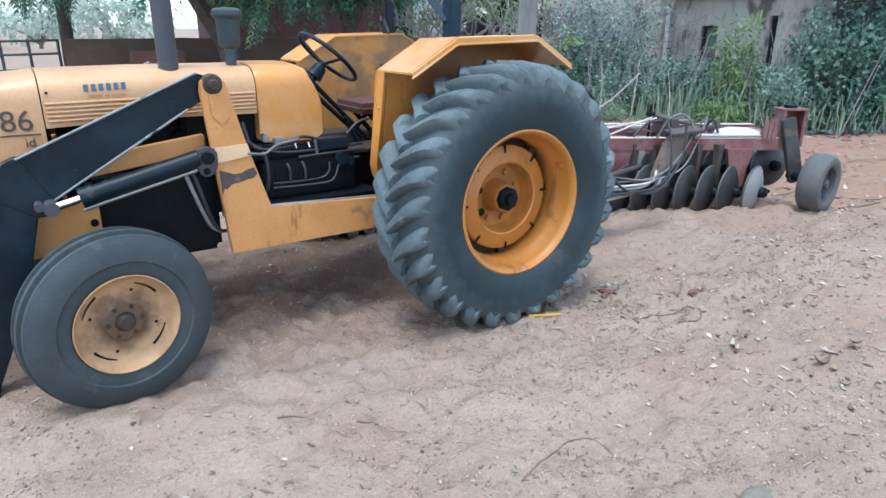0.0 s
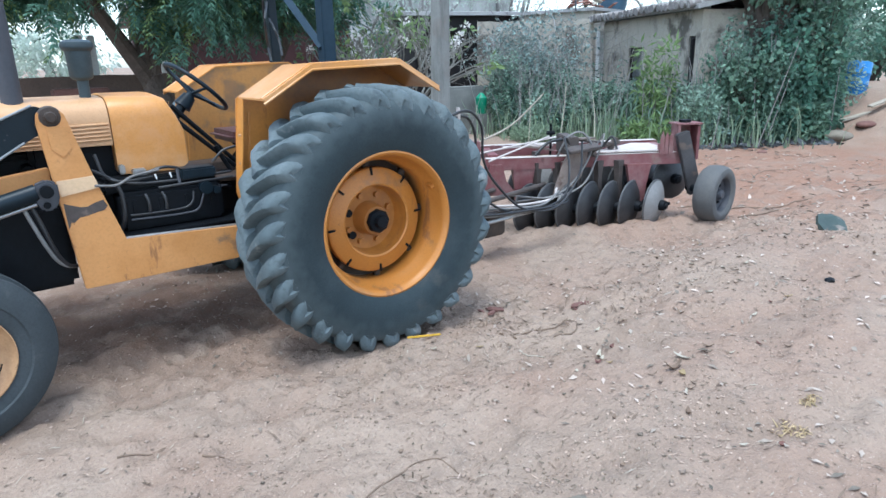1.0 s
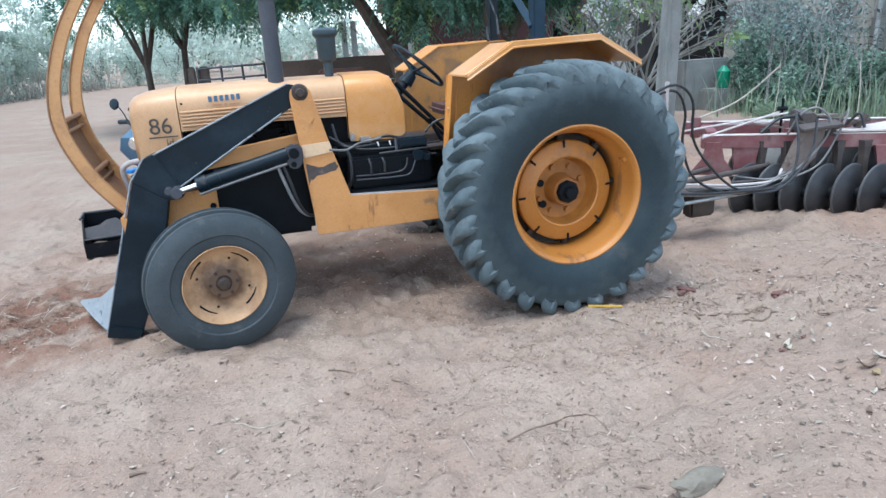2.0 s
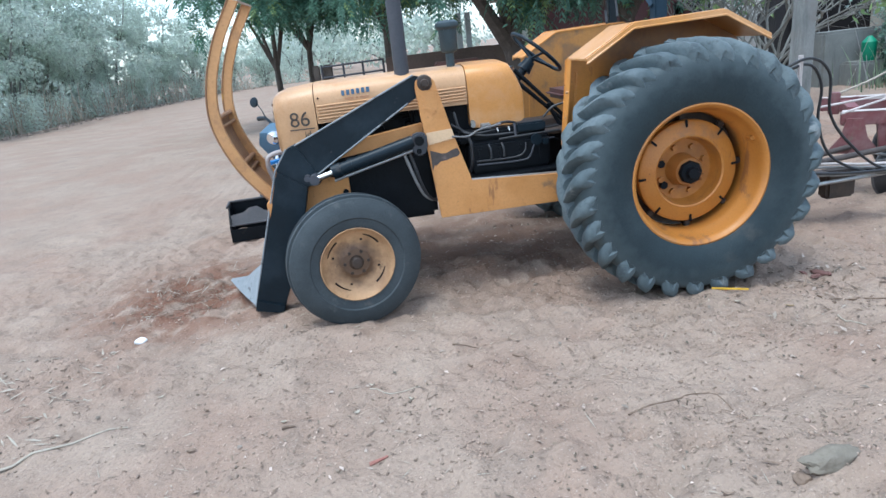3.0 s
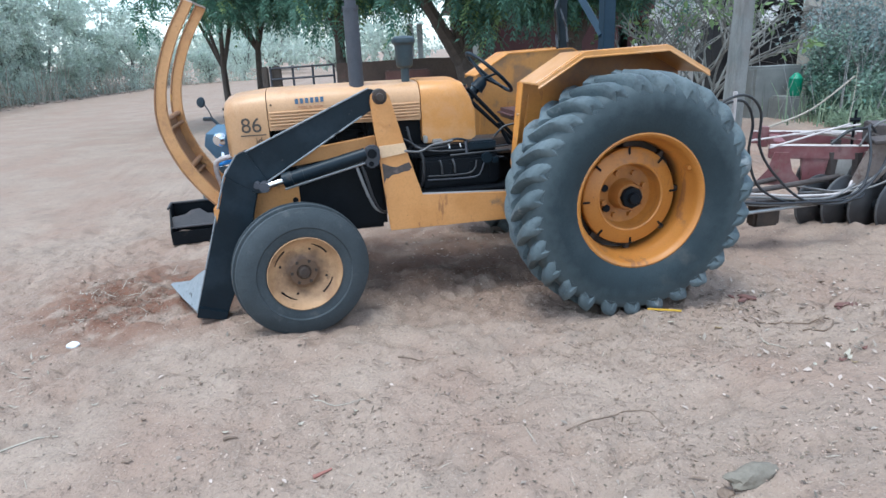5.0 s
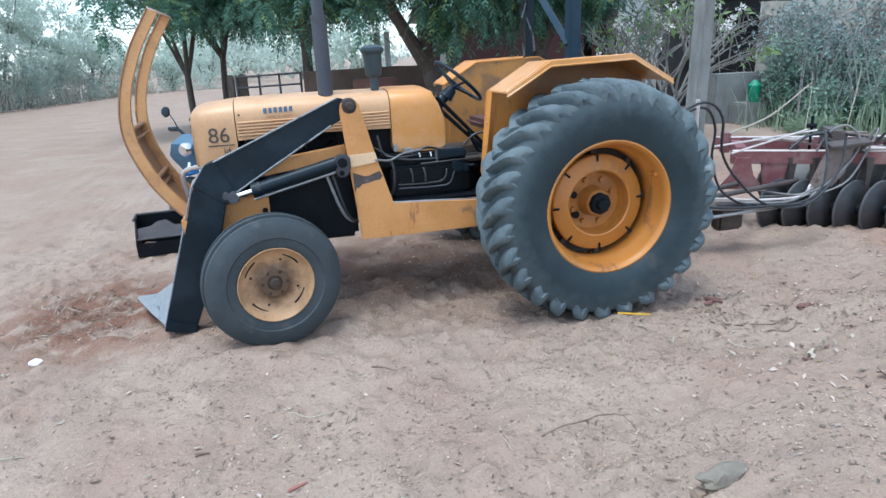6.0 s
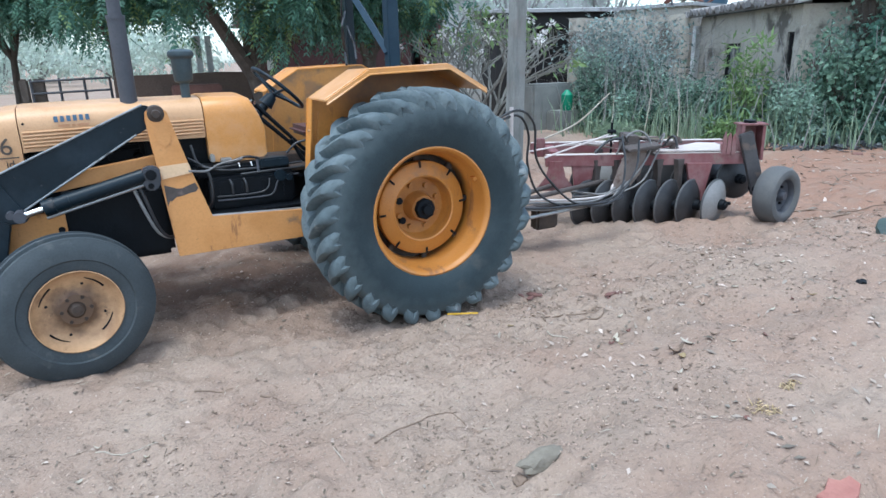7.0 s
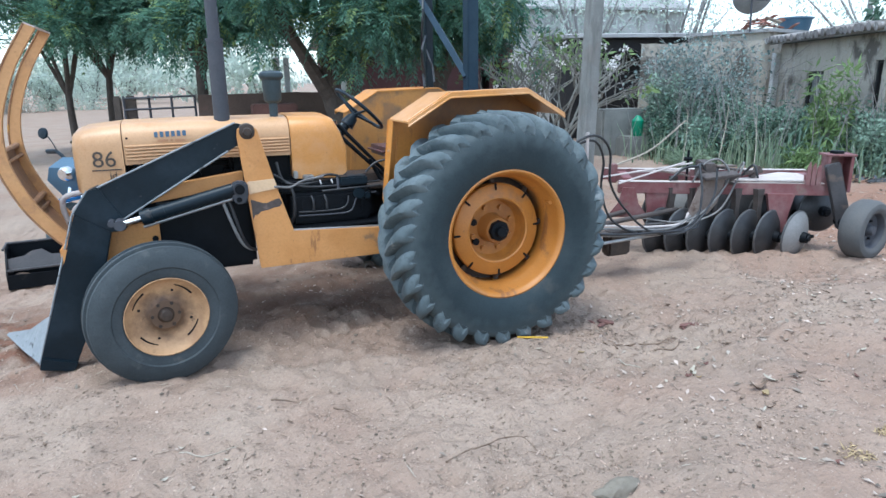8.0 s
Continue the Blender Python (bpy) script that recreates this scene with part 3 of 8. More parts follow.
def value_noise(x, y, cell, seed):
    g = noise_grid(seed)
    u, v = x / cell, y / cell
    iu, iv = np.floor(u).astype(int), np.floor(v).astype(int)
    fu, fv = smooth01(u - iu), smooth01(v - iv)
    a, b = g[iu % 256, iv % 256], g[(iu + 1) % 256, iv % 256]
    c, d = g[iu % 256, (iv + 1) % 256], g[(iu + 1) % 256, (iv + 1) % 256]
    return (a + (b - a) * fu) * (1 - fv) + (c + (d - c) * fu) * fv - 0.5


def ground_full(x, y):
    x, y = np.asarray(x, float), np.asarray(y, float)
    z = ground_height(x, y)
    near = np.exp(-np.maximum(np.hypot(x, y + 2) - 6, 0) / 6)
    z = z + near * (0.044 * value_noise(x, y, 0.42, 1) + 0.024 * value_noise(x + 9, y, 0.17, 2) + 0.042 * value_noise(x * 0.7 + y * 0.35, y * 1.1 - x * 0.3, 0.13, 8) * (0.3 + 1.2 * smooth01(value_noise(x + 2, y + 7, 0.55, 9) * 2 + 0.5)) + 0.024 * value_noise(x + 4, y + 2, 0.05, 7) * (0.4 + 1.2 * smooth01(value_noise(x + 1, y + 3, 0.9, 10) * 2 + 0.5)) + 0.026 * value_noise(x, y + 5, 0.08, 3) * (0.4 + smooth01(value_noise(x, y, 0.7, 6) * 2 + 0.5)))
    z = z + near * 0.075 * value_noise(x * 0.8 + y * 0.5, y * 0.9 - x * 0.35, 0.30, 14) * smooth01((x - 0.2) / 1.2) * smooth01((-1.1 - y) / 0.5)
    dents = np.maximum(value_noise(x + 3, y + 8, 0.24, 5) - 0.15, 0)
    z = z - near * 0.09 * dents * smooth01((x + 3.0) / 1.5)
    z = z + 0.07 * value_noise(x + 6, y + 1, 0.55, 12) * smooth01((x - 4.2) / 1.5) * near
    return z + 0.25 * value_noise(x, y, 9.0, 4) * smooth01((np.hypot(x, y) - 6) / 10)


def gz(x, y):
    return float(ground_full(np.array([x]), np.array([y]))[0])


def build_ground():
    def axis(lo, hi, step, far):
        inner = list(np.arange(lo, hi + 1e-6, step))
        a, d = [], step
        p = hi
        while p < far:
            d *= 1.08
            p += d
            a.append(p)
        b, d, p = [], step, lo
        while p > -far:
            d *= 1.08
            p -= d
            b.append(p)
        return np.array(b[::-1] + inner + a)
    xs, ys = axis(-5.0, 5.2, 0.021, 900), axis(-4.6, 2.4, 0.021, 900)
    X, Y = np.meshgrid(xs, ys)
    Z = ground_full(X, Y)
    nx, ny = len(xs), len(ys)
    co = np.stack([X, Y, Z], -1).reshape(-1, 3)
    idx = np.arange(nx * ny).reshape(ny, nx)
    quads = np.stack([idx[:-1, :-1], idx[:-1, 1:], idx[1:, 1:], idx[1:, :-1]], -1).reshape(-1, 4)
    me = bpy.data.meshes.new("ground")
    me.vertices.add(len(co))
    me.vertices.foreach_set("co", co.ravel())
    me.loops.add(quads.size)
    me.loops.foreach_set("vertex_index", quads.ravel())
    me.polygons.add(len(quads))
    me.polygons.foreach_set("loop_start", np.arange(0, quads.size, 4))
    me.polygons.foreach_set("use_smooth", np.ones(len(quads), bool))
    me.update(calc_edges=True)
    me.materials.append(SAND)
    return tagged(new("ground", me), "pale trodden sand ground with reddish loose earth", "ground", kind="structure")


build_ground()


# The tractor
tractor = thing("tractor", "old yellow farm tractor with black front loader arms, parked on sand", "tractor")


def rear_wheel(side):
    """side -1: the walker's side, 1: the far one."""
    c = Matrix.Translation((0.0, side * 1.03, 0.736)) @ Matrix.Diagonal((1, -side, 1, 1))
    bm = bmesh.new()
    lathe(bm, [(0.318, 0.0), (0.316, -0.030), (0.303, -0.042), (0.232, -0.050), (0.222, -0.058), (0.212, -0.052), (0.204, 0.030), (0.190, 0.052), (0.104, 0.056), (0.097, 0.044), (0.092, -0.040),
               (0.084, -0.052), (0.0, -0.052), (0.0, 0.10), (0.20, 0.10), (0.31, 0.05)], 64, c)
    wheel = part("rear_wheel", bm, WHEEL_YELLOW, tractor)
    for k in range(8):
        m = c @ pose(0, 0, 0, 0, -45 * k - 20, 0)
        bm = bmesh.new()
        rod(bm, m @ Vector((0.150, 0.07, 0)), m @ Vector((0.150, 0.030, 0)), 0.021, 0.017, seg=10)
        part("wheel_nut", bm, WHEEL_YELLOW, wheel)
    bm = bmesh.new()
    half = [(0.410, -0.195), (0.445, -0.218), (0.52, -0.238), (0.60, -0.243), (0.67, -0.232), (0.700, -0.212), (0.720, -0.165), (0.728, -0.08), (0.730, 0.0)]
    lathe(bm, half + [(r, -y) for r, y in half[-2::-1]] + [(0.40, 0.15), (0.40, -0.15)], 96, c, closed=True)
    part("tyre", bm, RUBBER, wheel)
    bm = bmesh.new()
    lugs = 27
    for s2 in (-1, 1):
        for k in range(lugs):
            a0 = 2 * math.pi * (k + (0.5 if s2 > 0 else 0)) / lugs
            rows = []
            for yy, rt, rb, w in ((0.224, 0.690, 0.655, 0.005), (0.235, 0.712, 0.66, 0.018), (0.230, 0.736, 0.66, 0.034), (0.217, 0.754, 0.66, 0.046), (0.196, 0.768, 0.66, 0.047), (0.165, 0.778, 0.67, 0.044), (0.110, 0.786, 0.70, 0.039), (0.045, 0.789, 0.70, 0.034), (-0.015, 0.789, 0.70, 0.028)):
                s = (0.248 - yy) / 0.265
                y = s2 * yy
                a = a0 + 0.22 * (max(s, 0) ** 1.3) + 0.006 * math.sin(k * 2.3 + s * 4)
                row = []
                for rr, ww in ((rb, w * 1.1 + 0.006), (rt - 0.030, w * 1.1 + 0.004), (rt - 0.006, w * 1.0), (rt + 0.006 + 0.004 * math.sin(k * 1.7 + s * 9), w * 0.72), (rt + 0.003, w * 0.1), (rt - 0.008, -w * 0.8), (rt - 0.032, -w * 1.2 - 0.010), (rb, -w * 1.2 - 0.046)):
                    aa = a + ww / 0.8
                    row.append(c @ Vector((rr * math.cos(aa), y, rr * math.sin(aa))))
                rows.append(row)
            loft(bm, rows)
    part("tread", bm, RUBBER_LUG, wheel, "dusty worn chevron tread bars")
    bm = bmesh.new()
    lathe(bm, [(0.418, -0.186), (0.430, -0.196), (0.430, -0.208), (0.420, -0.212), (0.404, -0.200), (0.394, -0.165), (0.388, -0.120), (0.372, -0.095), (0.362, -0.060), (0.362, 0.06), (0.396, 0.12),
               (0.43, 0.19), (0.42, 0.19), (0.385, 0.125), (0.345, 0.06), (0.345, -0.055), (0.36, -0.075), (0.385, -0.110), (0.392, -0.165), (0.405, -0.195)][:12], 96, c)
    a = radians(28)
    box(bm, (0.385, -0.135, 0), (0.03, 0.055, 0.028), c @ pose(0, 0, 0, 0, math.degrees(-a), 0), 0.004)
    part("rim", bm, WHEEL_YELLOW, wheel, "yellow steel rim with dished face")
    # dark ring added behind the disc so the see-through gap reads shaded
    bm = bmesh.new()
    lathe(bm, [(0.21, 0.075), (0.362, 0.062), (0.362, 0.072), (0.21, 0.085)], 48, c, closed=True)
    part("back_plate", bm, GREASE, wheel)
    for k in range(8):
        a = 45 * k + 3
        m = c @ pose(0, 0, 0, 0, -a, 0)
        bm = bmesh.new()
        box(bm, (0.338, 0.018, 0), (0.075, 0.036, 0.038), m, 0.006)
        part("rim_clamp", bm, GREASE, wheel)
        bm = bmesh.new()
        box(bm, (0.298, -0.044, 0), (0.048, 0.012, 0.014), m, 0.003)
        part("clamp_slot", bm, BLACK_OILY, wheel)
    bm = bmesh.new()
    lathe(bm, [(0.0, -0.118), (0.034, -0.118), (0.039, -0.110), (0.039, -0.088), (0.066, -0.086), (0.072, -0.078), (0.072, -0.040)], 8, c)
    part("hub_cap", bm, BLACK_OILY, wheel, "black greasy axle end")
    for a in (160, 215):
        m = c @ pose(0, 0, 0, 0, -a, 0)
        bm = bmesh.new()
        rod(bm, m @ Vector((0.150, 0.07, 0)), m @ Vector((0.150, 0.026, 0)), 0.024, seg=14)
        part("bolt_hole", bm, BLACK_OILY, wheel)
    return wheel


rear_wheel(-1)
rear_wheel(1)


def front_wheel(side):
    c = Matrix.Translation((-2.117, side * 0.862, 0.405)) @ pose(0, 0, 0, 0, 0, 12) @ Matrix.Diagonal((1, -side, 1, 1))
    bm = bmesh.new()
    lathe(bm, [(0.228, -0.098), (0.236, -0.104), (0.236, -0.110), (0.231, -0.111), (0.224, -0.095), (0.206, -0.072), (0.180, -0.054), (0.150, -0.043), (0.115, -0.040), (0.094, -0.048), (0.086, -0.056),
               (0.06, -0.058), (0.0, -0.058), (0.0, 0.05), (0.21, 0.05), (0.23, 0.1)], 64, c)
    wheel = part("front_wheel", bm, YELLOW_DUSTY, tractor, "dusty faded yellow steel wheel disc")
    bm = bmesh.new()
    half = [(0.226, -0.094), (0.245, -0.103), (0.285, -0.108), (0.292, -0.108), (0.300, -0.117), (0.335, -0.115), (0.380, -0.101), (0.402, -0.085), (0.412, -0.080), (0.417, -0.068), (0.398, -0.060), (0.398, -0.046), (0.428, -0.041), (0.431, -0.020), (0.408, -0.014), (0.408, 0.0)]
    lathe(bm, half + [(r, -y) for r, y in half[-2::-1]] + [(0.21, 0.07), (0.21, -0.07)], 96, c, closed=True)
    part("tyre", bm, RUBBER_FRONT, wheel, "ribbed black front tyre, dusty")
    bm = bmesh.new()
    lathe(bm, [(0.0, -0.092), (0.030, -0.090), (0.040, -0.080), (0.047, -0.058), (0.085, -0.056), (0.090, -0.048)], 24, c)
    part("hub", bm, GREASE, wheel, "greasy rusted wheel hub")
    for k in range(6):
        m = c @ pose(0, 0, 0, 0, 60 * k, 0)
        bm = bmesh.new()
        rod(bm, m @ Vector((0.075, -0.04, 0)), m @ Vector((0.075, -0.062, 0)), 0.011, seg=6)
        part("wheel_nut", bm, GREASE, wheel)
    for k in range(4):
        bm = bmesh.new()
        pts = [c @ Vector((0.186 * math.cos(radians(90 * k + 35 + 7 * j)), -0.0595, 0.186 * math.sin(radians(90 * k + 35 + 7 * j)))) for j in range(6)]
        tube(bm, pts, 0.0065, 0.003, seg=6, straight=True)
        part("rim_slot", bm, BLACK_OILY, wheel)
        m = c @ pose(0, 0, 0, 0, 90 * k + 20, 0)
        bm = bmesh.new()
        rod(bm, m @ Vector((0.15, -0.03, 0)), m @ Vector((0.15, -0.0455, 0)), 0.008, seg=10)
        part("disc_hole", bm, BLACK_OILY, wheel)
    return wheel


front_wheel(-1)
front_wheel(1)


def hood_section(x, w, zb, zt, r, dx=0.0):
    """A closed section of the hood: straight sides, rounded shoulders, a slightly crowned top."""
    half = [(-w, zb), (-w, zb + (zt - r - zb) * 0.5), (-w, zt - r)]
    for k in range(1, 7):
        a = radians(180 - 15 * k)
        half.append((-w + r + r * math.cos(a), zt - r + r * math.sin(a)))
    half += [(-w * 0.3, zt + 0.008)]
    pts = half + [(-y, z) for y, z in half[::-1]]
    return [Vector((x + dx * (z - zb), y, z)) for y, z in pts]


def build_hood():
    bm = bmesh.new()
    loft(bm, [hood_section(-2.535, 0.275, 1.09, 1.392, 0.09), hood_section(-2.527, 0.302, 1.075, 1.416, 0.10), hood_section(-2.505, 0.320, 1.062, 1.440, 0.11), hood_section(-2.46, 0.328, 1.055, 1.456, 0.115),
              hood_section(-2.253, 0.330, 1.055, 1.478, 0.12)])
    nose = part("grille_shell", bm, YELLOW_HOOD, tractor, "rounded yellow nose panel")
    letters("86", 0.138, pose(-2.432, -0.3325, 1.222, 90, 0, 0), LETTER_DARK, nose, "number")
    bm = bmesh.new()
    box(bm, (-2.355, -0.3315, 1.202), (0.165, 0.003, 0.007))
    part("stripe", bm, LETTER_DARK, nose)
    letters("id", 0.062, pose(-2.345, -0.3325, 1.146, 90, 0, 0), LETTER_DARK, nose, "mark")
    bm = bmesh.new()
    loft(bm, [hood_section(-2.247, 0.330, 1.225, 1.480, 0.12), hood_section(-1.8, 0.331, 1.243, 1.486, 0.12), hood_section(-1.218, 0.331, 1.235, 1.486, 0.12)])
    hood = part("hood", bm, YELLOW_HOOD, tractor, "sun-bleached yellow engine hood with pressed ribs")
    for k in range(5):
        bm = bmesh.new()
        z = 1.262 + 0.0205 * k
        rod(bm, (-2.235, -0.333, z - 0.004), (-1.225, -0.333, z + 0.006), 0.0068, seg=8)
        part("rib", bm, YELLOW_HOOD, hood)
    # a brand name stands here as plain blue and orange bars
    for k in range(6):
        bm = bmesh.new()
        box(bm, (-2.052 + 0.0335 * k, -0.332, 1.408 + 0.001 * k), (0.021, 0.003, 0.034), None, 0.001)
        part("badge_bar", bm, LETTER_BLUE, hood)
    bm = bmesh.new()
    for x0, x1 in ((-2.045, -1.985), (-1.972, -1.955), (-1.942, -1.882)):
        box(bm, ((x0 + x1) / 2, -0.3315, 1.369), (x1 - x0, 0.002, 0.014))
    part("badge_line", bm, LETTER_ORANGE, hood)
    bm = bmesh.new()
    rod(bm, (-2.222, -0.331, 1.392), (-2.222, -0.336, 1.392), 0.007, seg=10)
    part("bolt", bm, BLACK_OILY, hood)
    bm = bmesh.new()
    loft(bm, [hood_section(-1.212, 0.333, 1.085, 1.490, 0.12), hood_section(-1.195, 0.338, 1.068, 1.494, 0.12), hood_section(-0.95, 0.340, 1.062, 1.492, 0.11), hood_section(-0.905, 0.340, 1.062, 1.470, 0.09),
              hood_section(-0.862, 0.339, 1.075, 1.385, 0.06), hood_section(-0.832, 0.337, 1.095, 1.300, 0.04), hood_section(-0.826, 0.325, 1.115, 1.275, 0.03)])
    part("cowl", bm, YELLOW_COWL, tractor, "yellow cowl in front of the steering wheel")
    bm = bmesh.new()
    for z in (1.125, 1.175, 1.225, 1.275, 1.325, 1.375):
        box(bm, (-2.538, 0, z), (0.012, 0.46, 0.018), None, 0.003)
    part("grille", bm, BLACK_PAINT, tractor)


build_hood()


def build_body():
    bm = bmesh.new()
    box(bm, (-1.72, 0, 0.93), (0.95, 0.40, 0.56), None, 0.03)
    box(bm, (-1.72, 0, 1.22), (0.9, 0.26, 0.10), None, 0.02)
    box(bm, (-2.36, 0, 1.05), (0.26, 0.52, 0.62), None, 0.02)
    # filler block added so the gap before the cowl reads black
    box(bm, (-1.36, 0, 1.10), (0.52, 0.50, 0.32), None, 0.03)
    for k in range(4):
        rod(bm, (-2.05 + 0.21 * k, -0.24, 1.12), (-2.05 + 0.21 * k, -0.10, 1.16), 0.035, seg=12)
    part("engine", bm, BLACK_OILY, tractor, "oily black engine block")
    bm = bmesh.new()
    box(bm, (-1.82, -0.37, 0.745), (0.62, 0.16, 0.46), None, 0.03)
    part("side_tank", bm, BLACK_OILY, tractor)
    bm = bmesh.new()
    box(bm, (-0.62, 0, 0.74), (1.45, 0.46, 0.52), None, 0.05)
    box(bm, (0.0, 0, 0.76), (0.5, 0.62, 0.5), None, 0.06)
    rod(bm, (0, -0.95, 0.755), (0, 0.95, 0.755), 0.11, seg=20)
    part("gearbox", bm, BLACK_OILY, tractor, "greasy black gearbox and rear axle")
    bm = bmesh.new()
    box(bm, (-2.117, 0, 0.46), (0.16, 1.36, 0.12), None, 0.02)
    for s in (-1, 1):
        rod(bm, (-2.117, s * 0.70, 0.30), (-2.117, s * 0.70, 0.64), 0.045, seg=14)
        rod(bm, (-2.117, s * 0.66, 0.405), (-2.117, s * 0.86, 0.405), 0.04, seg=14)
    rod(bm, (-1.93, -0.68, 0.48), (-1.93, 0.68, 0.48), 0.018)
    part("front_axle", bm, BLACK_OILY, tractor)
    # box and pipes ahead of the rear wheel
    bm = bmesh.new()
    box(bm, (-0.98, -0.40, 0.88), (0.56, 0.20, 0.21), None, 0.02)
    box(bm, (-1.02, -0.36, 1.02), (0.62, 0.16, 0.08), None, 0.02)
    part("tool_box", bm, BLACK_OILY, tractor, "black box with ribs beside the gearbox")
    for pts, r, mt in (([(-1.22, -0.515, 0.84), (-0.95, -0.52, 0.835), (-0.86, -0.52, 0.85), (-0.82, -0.52, 0.93), (-0.79, -0.50, 0.955), (-0.66, -0.46, 0.955)], 0.006, PIPE_GREY),
                       ([(-1.22, -0.515, 0.865), (-1.05, -0.52, 0.862), (-0.93, -0.52, 0.868), (-0.885, -0.52, 0.90), (-0.87, -0.50, 0.95)], 0.006, HOSE),
                       ([(-1.12, -0.52, 0.875), (-1.12, -0.52, 0.93), (-1.13, -0.50, 0.97)], 0.009, HOSE),
                       ([(-1.03, -0.52, 0.875), (-1.03, -0.52, 0.93), (-1.04, -0.50, 0.97)], 0.009, HOSE),
                       ([(-1.05, -0.48, 0.992), (-0.85, -0.48, 0.998), (-0.62, -0.46, 1.0)], 0.008, HOSE),
                       ([(-0.93, -0.47, 0.99), (-0.93, -0.45, 1.08)], 0.010, PIPE_GREY),
                       ([(-0.73, -0.46, 1.10), (-0.66, -0.46, 1.16), (-0.58, -0.46, 1.18)], 0.008, HOSE),
                       ([(-1.36, -0.42, 1.12), (-1.2, -0.45, 1.035), (-0.95, -0.46, 1.02), (-0.62, -0.44, 1.03)], 0.008, HOSE),
                       ([(-1.33, -0.40, 1.20), (-1.30, -0.43, 1.08), (-1.21, -0.45, 1.045), (-1.0, -0.40, 1.05)], 0.009, HOSE),
                       ([(-1.39, -0.67, 1.075), (-1.28, -0.60, 1.055), (-1.18, -0.5, 1.075), (-1.02, -0.42, 1.085)], 0.007, HOSE_GREY),
                       ([(-1.27, -0.52, 1.05), (-1.25, -0.53, 0.98), (-1.255, -0.53, 0.86), (-1.28, -0.50, 0.78)], 0.012, HOSE),
                       ([(-1.10, -0.36, 1.06), (-0.98, -0.38, 1.09), (-0.86, -0.36, 1.06)], 0.009, HOSE),
                       ([(-0.92, -0.40, 0.985), (-0.78, -0.40, 0.99), (-0.62, -0.40, 0.93)], 0.022, BLACK_OILY)):
        bm = bmesh.new()
        tube(bm, pts, r, seg=8)
        part("pipe", bm, mt, tractor)
    for k in range(4):
        bm = bmesh.new()
        box(bm, (-1.19 + 0.14 * k, -0.503, 0.885), (0.025, 0.012, 0.12), None, 0.004)
        part("box_rib", bm, BLACK_OILY, tractor)
    bm = bmesh.new()
    box(bm, (-1.115, -0.34, 1.075), (0.07, 0.10, 0.04), None, 0.006)
    box(bm, (-1.20, -0.36, 1.10), (0.03, 0.05, 0.05), None, 0.006)
    part("linkage", bm, STEEL, tractor)
    bm = bmesh.new()
    rod(bm, (-0.80, -0.505, 0.965), (-0.80, -0.53, 0.965), 0.038, seg=16)
    rod(bm, (-0.74, -0.505, 0.945), (-0.74, -0.525, 0.945), 0.022, seg=12)
    part("valve", bm, BLACK_PAINT, tractor)
    bm = bmesh.new()
    box(bm, (-0.82, -0.42, 1.05), (0.20, 0.12, 0.06), None, 0.01)
    part("battery_cover", bm, BLACK_PAINT, tractor)
    bm = bmesh.new()
    box(bm, (-0.95, -0.46, 0.765), (0.70, 0.28, 0.012), None, 0.004)
    board = part("footboard", bm, BLACK_OILY, tractor, "greasy black steel footboard")
    bm = bmesh.new()
    rod(bm, (-1.29, -0.605, 0.768), (-0.60, -0.605, 0.735), 0.008, seg=8)
    part("worn_edge", bm, STEEL, board, "bare steel edge rubbed bright")
    # white scraps and plugs under the cowl
    for x, z, ln in ((-1.05, 1.066, 0.03), (-0.97, 1.066, 0.03), (-1.37, 1.09, 0.035)):
        bm = bmesh.new()
        rod(bm, (x, -0.44, z), (x + 0.006, -0.445, z - ln), 0.006, 0.004, seg=8)
        part("cable_plug", bm, WHITE_LITTER, tractor, "white plastic cable plug")
    # dashboard, column and levers
    bm = bmesh.new()
    box(bm, (-0.84, 0, 1.22), (0.06, 0.36, 0.30), None, 0.02)
    part("dashboard", bm, BLACK_PAINT, tractor)
    up = Vector((0.665, 0, 0.747))
    hub = Vector((-0.665, 0, 1.475))
    bm = bmesh.new()
    rod(bm, hub - up * 0.42, hub, 0.035, 0.028)
    rod(bm, hub - up * 0.10, hub - up * 0.02, 0.055, 0.04)
    part("steering_column", bm, BLACK_PAINT, tractor)
    m = Matrix.Translation(hub + up * 0.055) @ up.to_track_quat('Z', 'Y').to_matrix().to_4x4()
    bm = bmesh.new()
    ring = [m @ Vector((0.215 * math.cos(2 * math.pi * k / 40), 0.215 * math.sin(2 * math.pi * k / 40), 0)) for k in range(41)]
    tube(bm, ring, 0.0135, seg=10, straight=True)
    sw = part("steering_wheel", bm, BLACK_PAINT, tractor, "thin black three-spoke steering wheel")
    for k in range(3):
        a = radians(120 * k + 60)
        bm = bmesh.new()
        rod(bm, m @ Vector((0, 0, -0.055)), m @ Vector((0.213 * math.cos(a), 0.213 * math.sin(a), 0)), 0.011, 0.009, 8)
        part("spoke", bm, BLACK_PAINT, sw)
    for a, b in (((-0.83, -0.12, 1.415), (-0.44, -0.16, 1.00)), ((-0.62, -0.2, 1.16), (-0.52, -0.2, 0.96)), ((-0.84, -0.15, 1.35), (-0.50, -0.19, 1.02))):
        bm = bmesh.new()
        rod(bm, a, b, 0.016, 0.013, 10)
        part("lever", bm, BLACK_OILY, tractor)
    bm = bmesh.new()
    lathe(bm, [(0.0, 0.0), (0.03, 0.0), (0.034, 0.01), (0.034, 0.03), (0.0, 0.035)], 16, pose(-0.80, 0.16, 1.40, 90))
    part("gauge", bm, CHROME, tractor)
    # seat
    bm = bmesh.new()
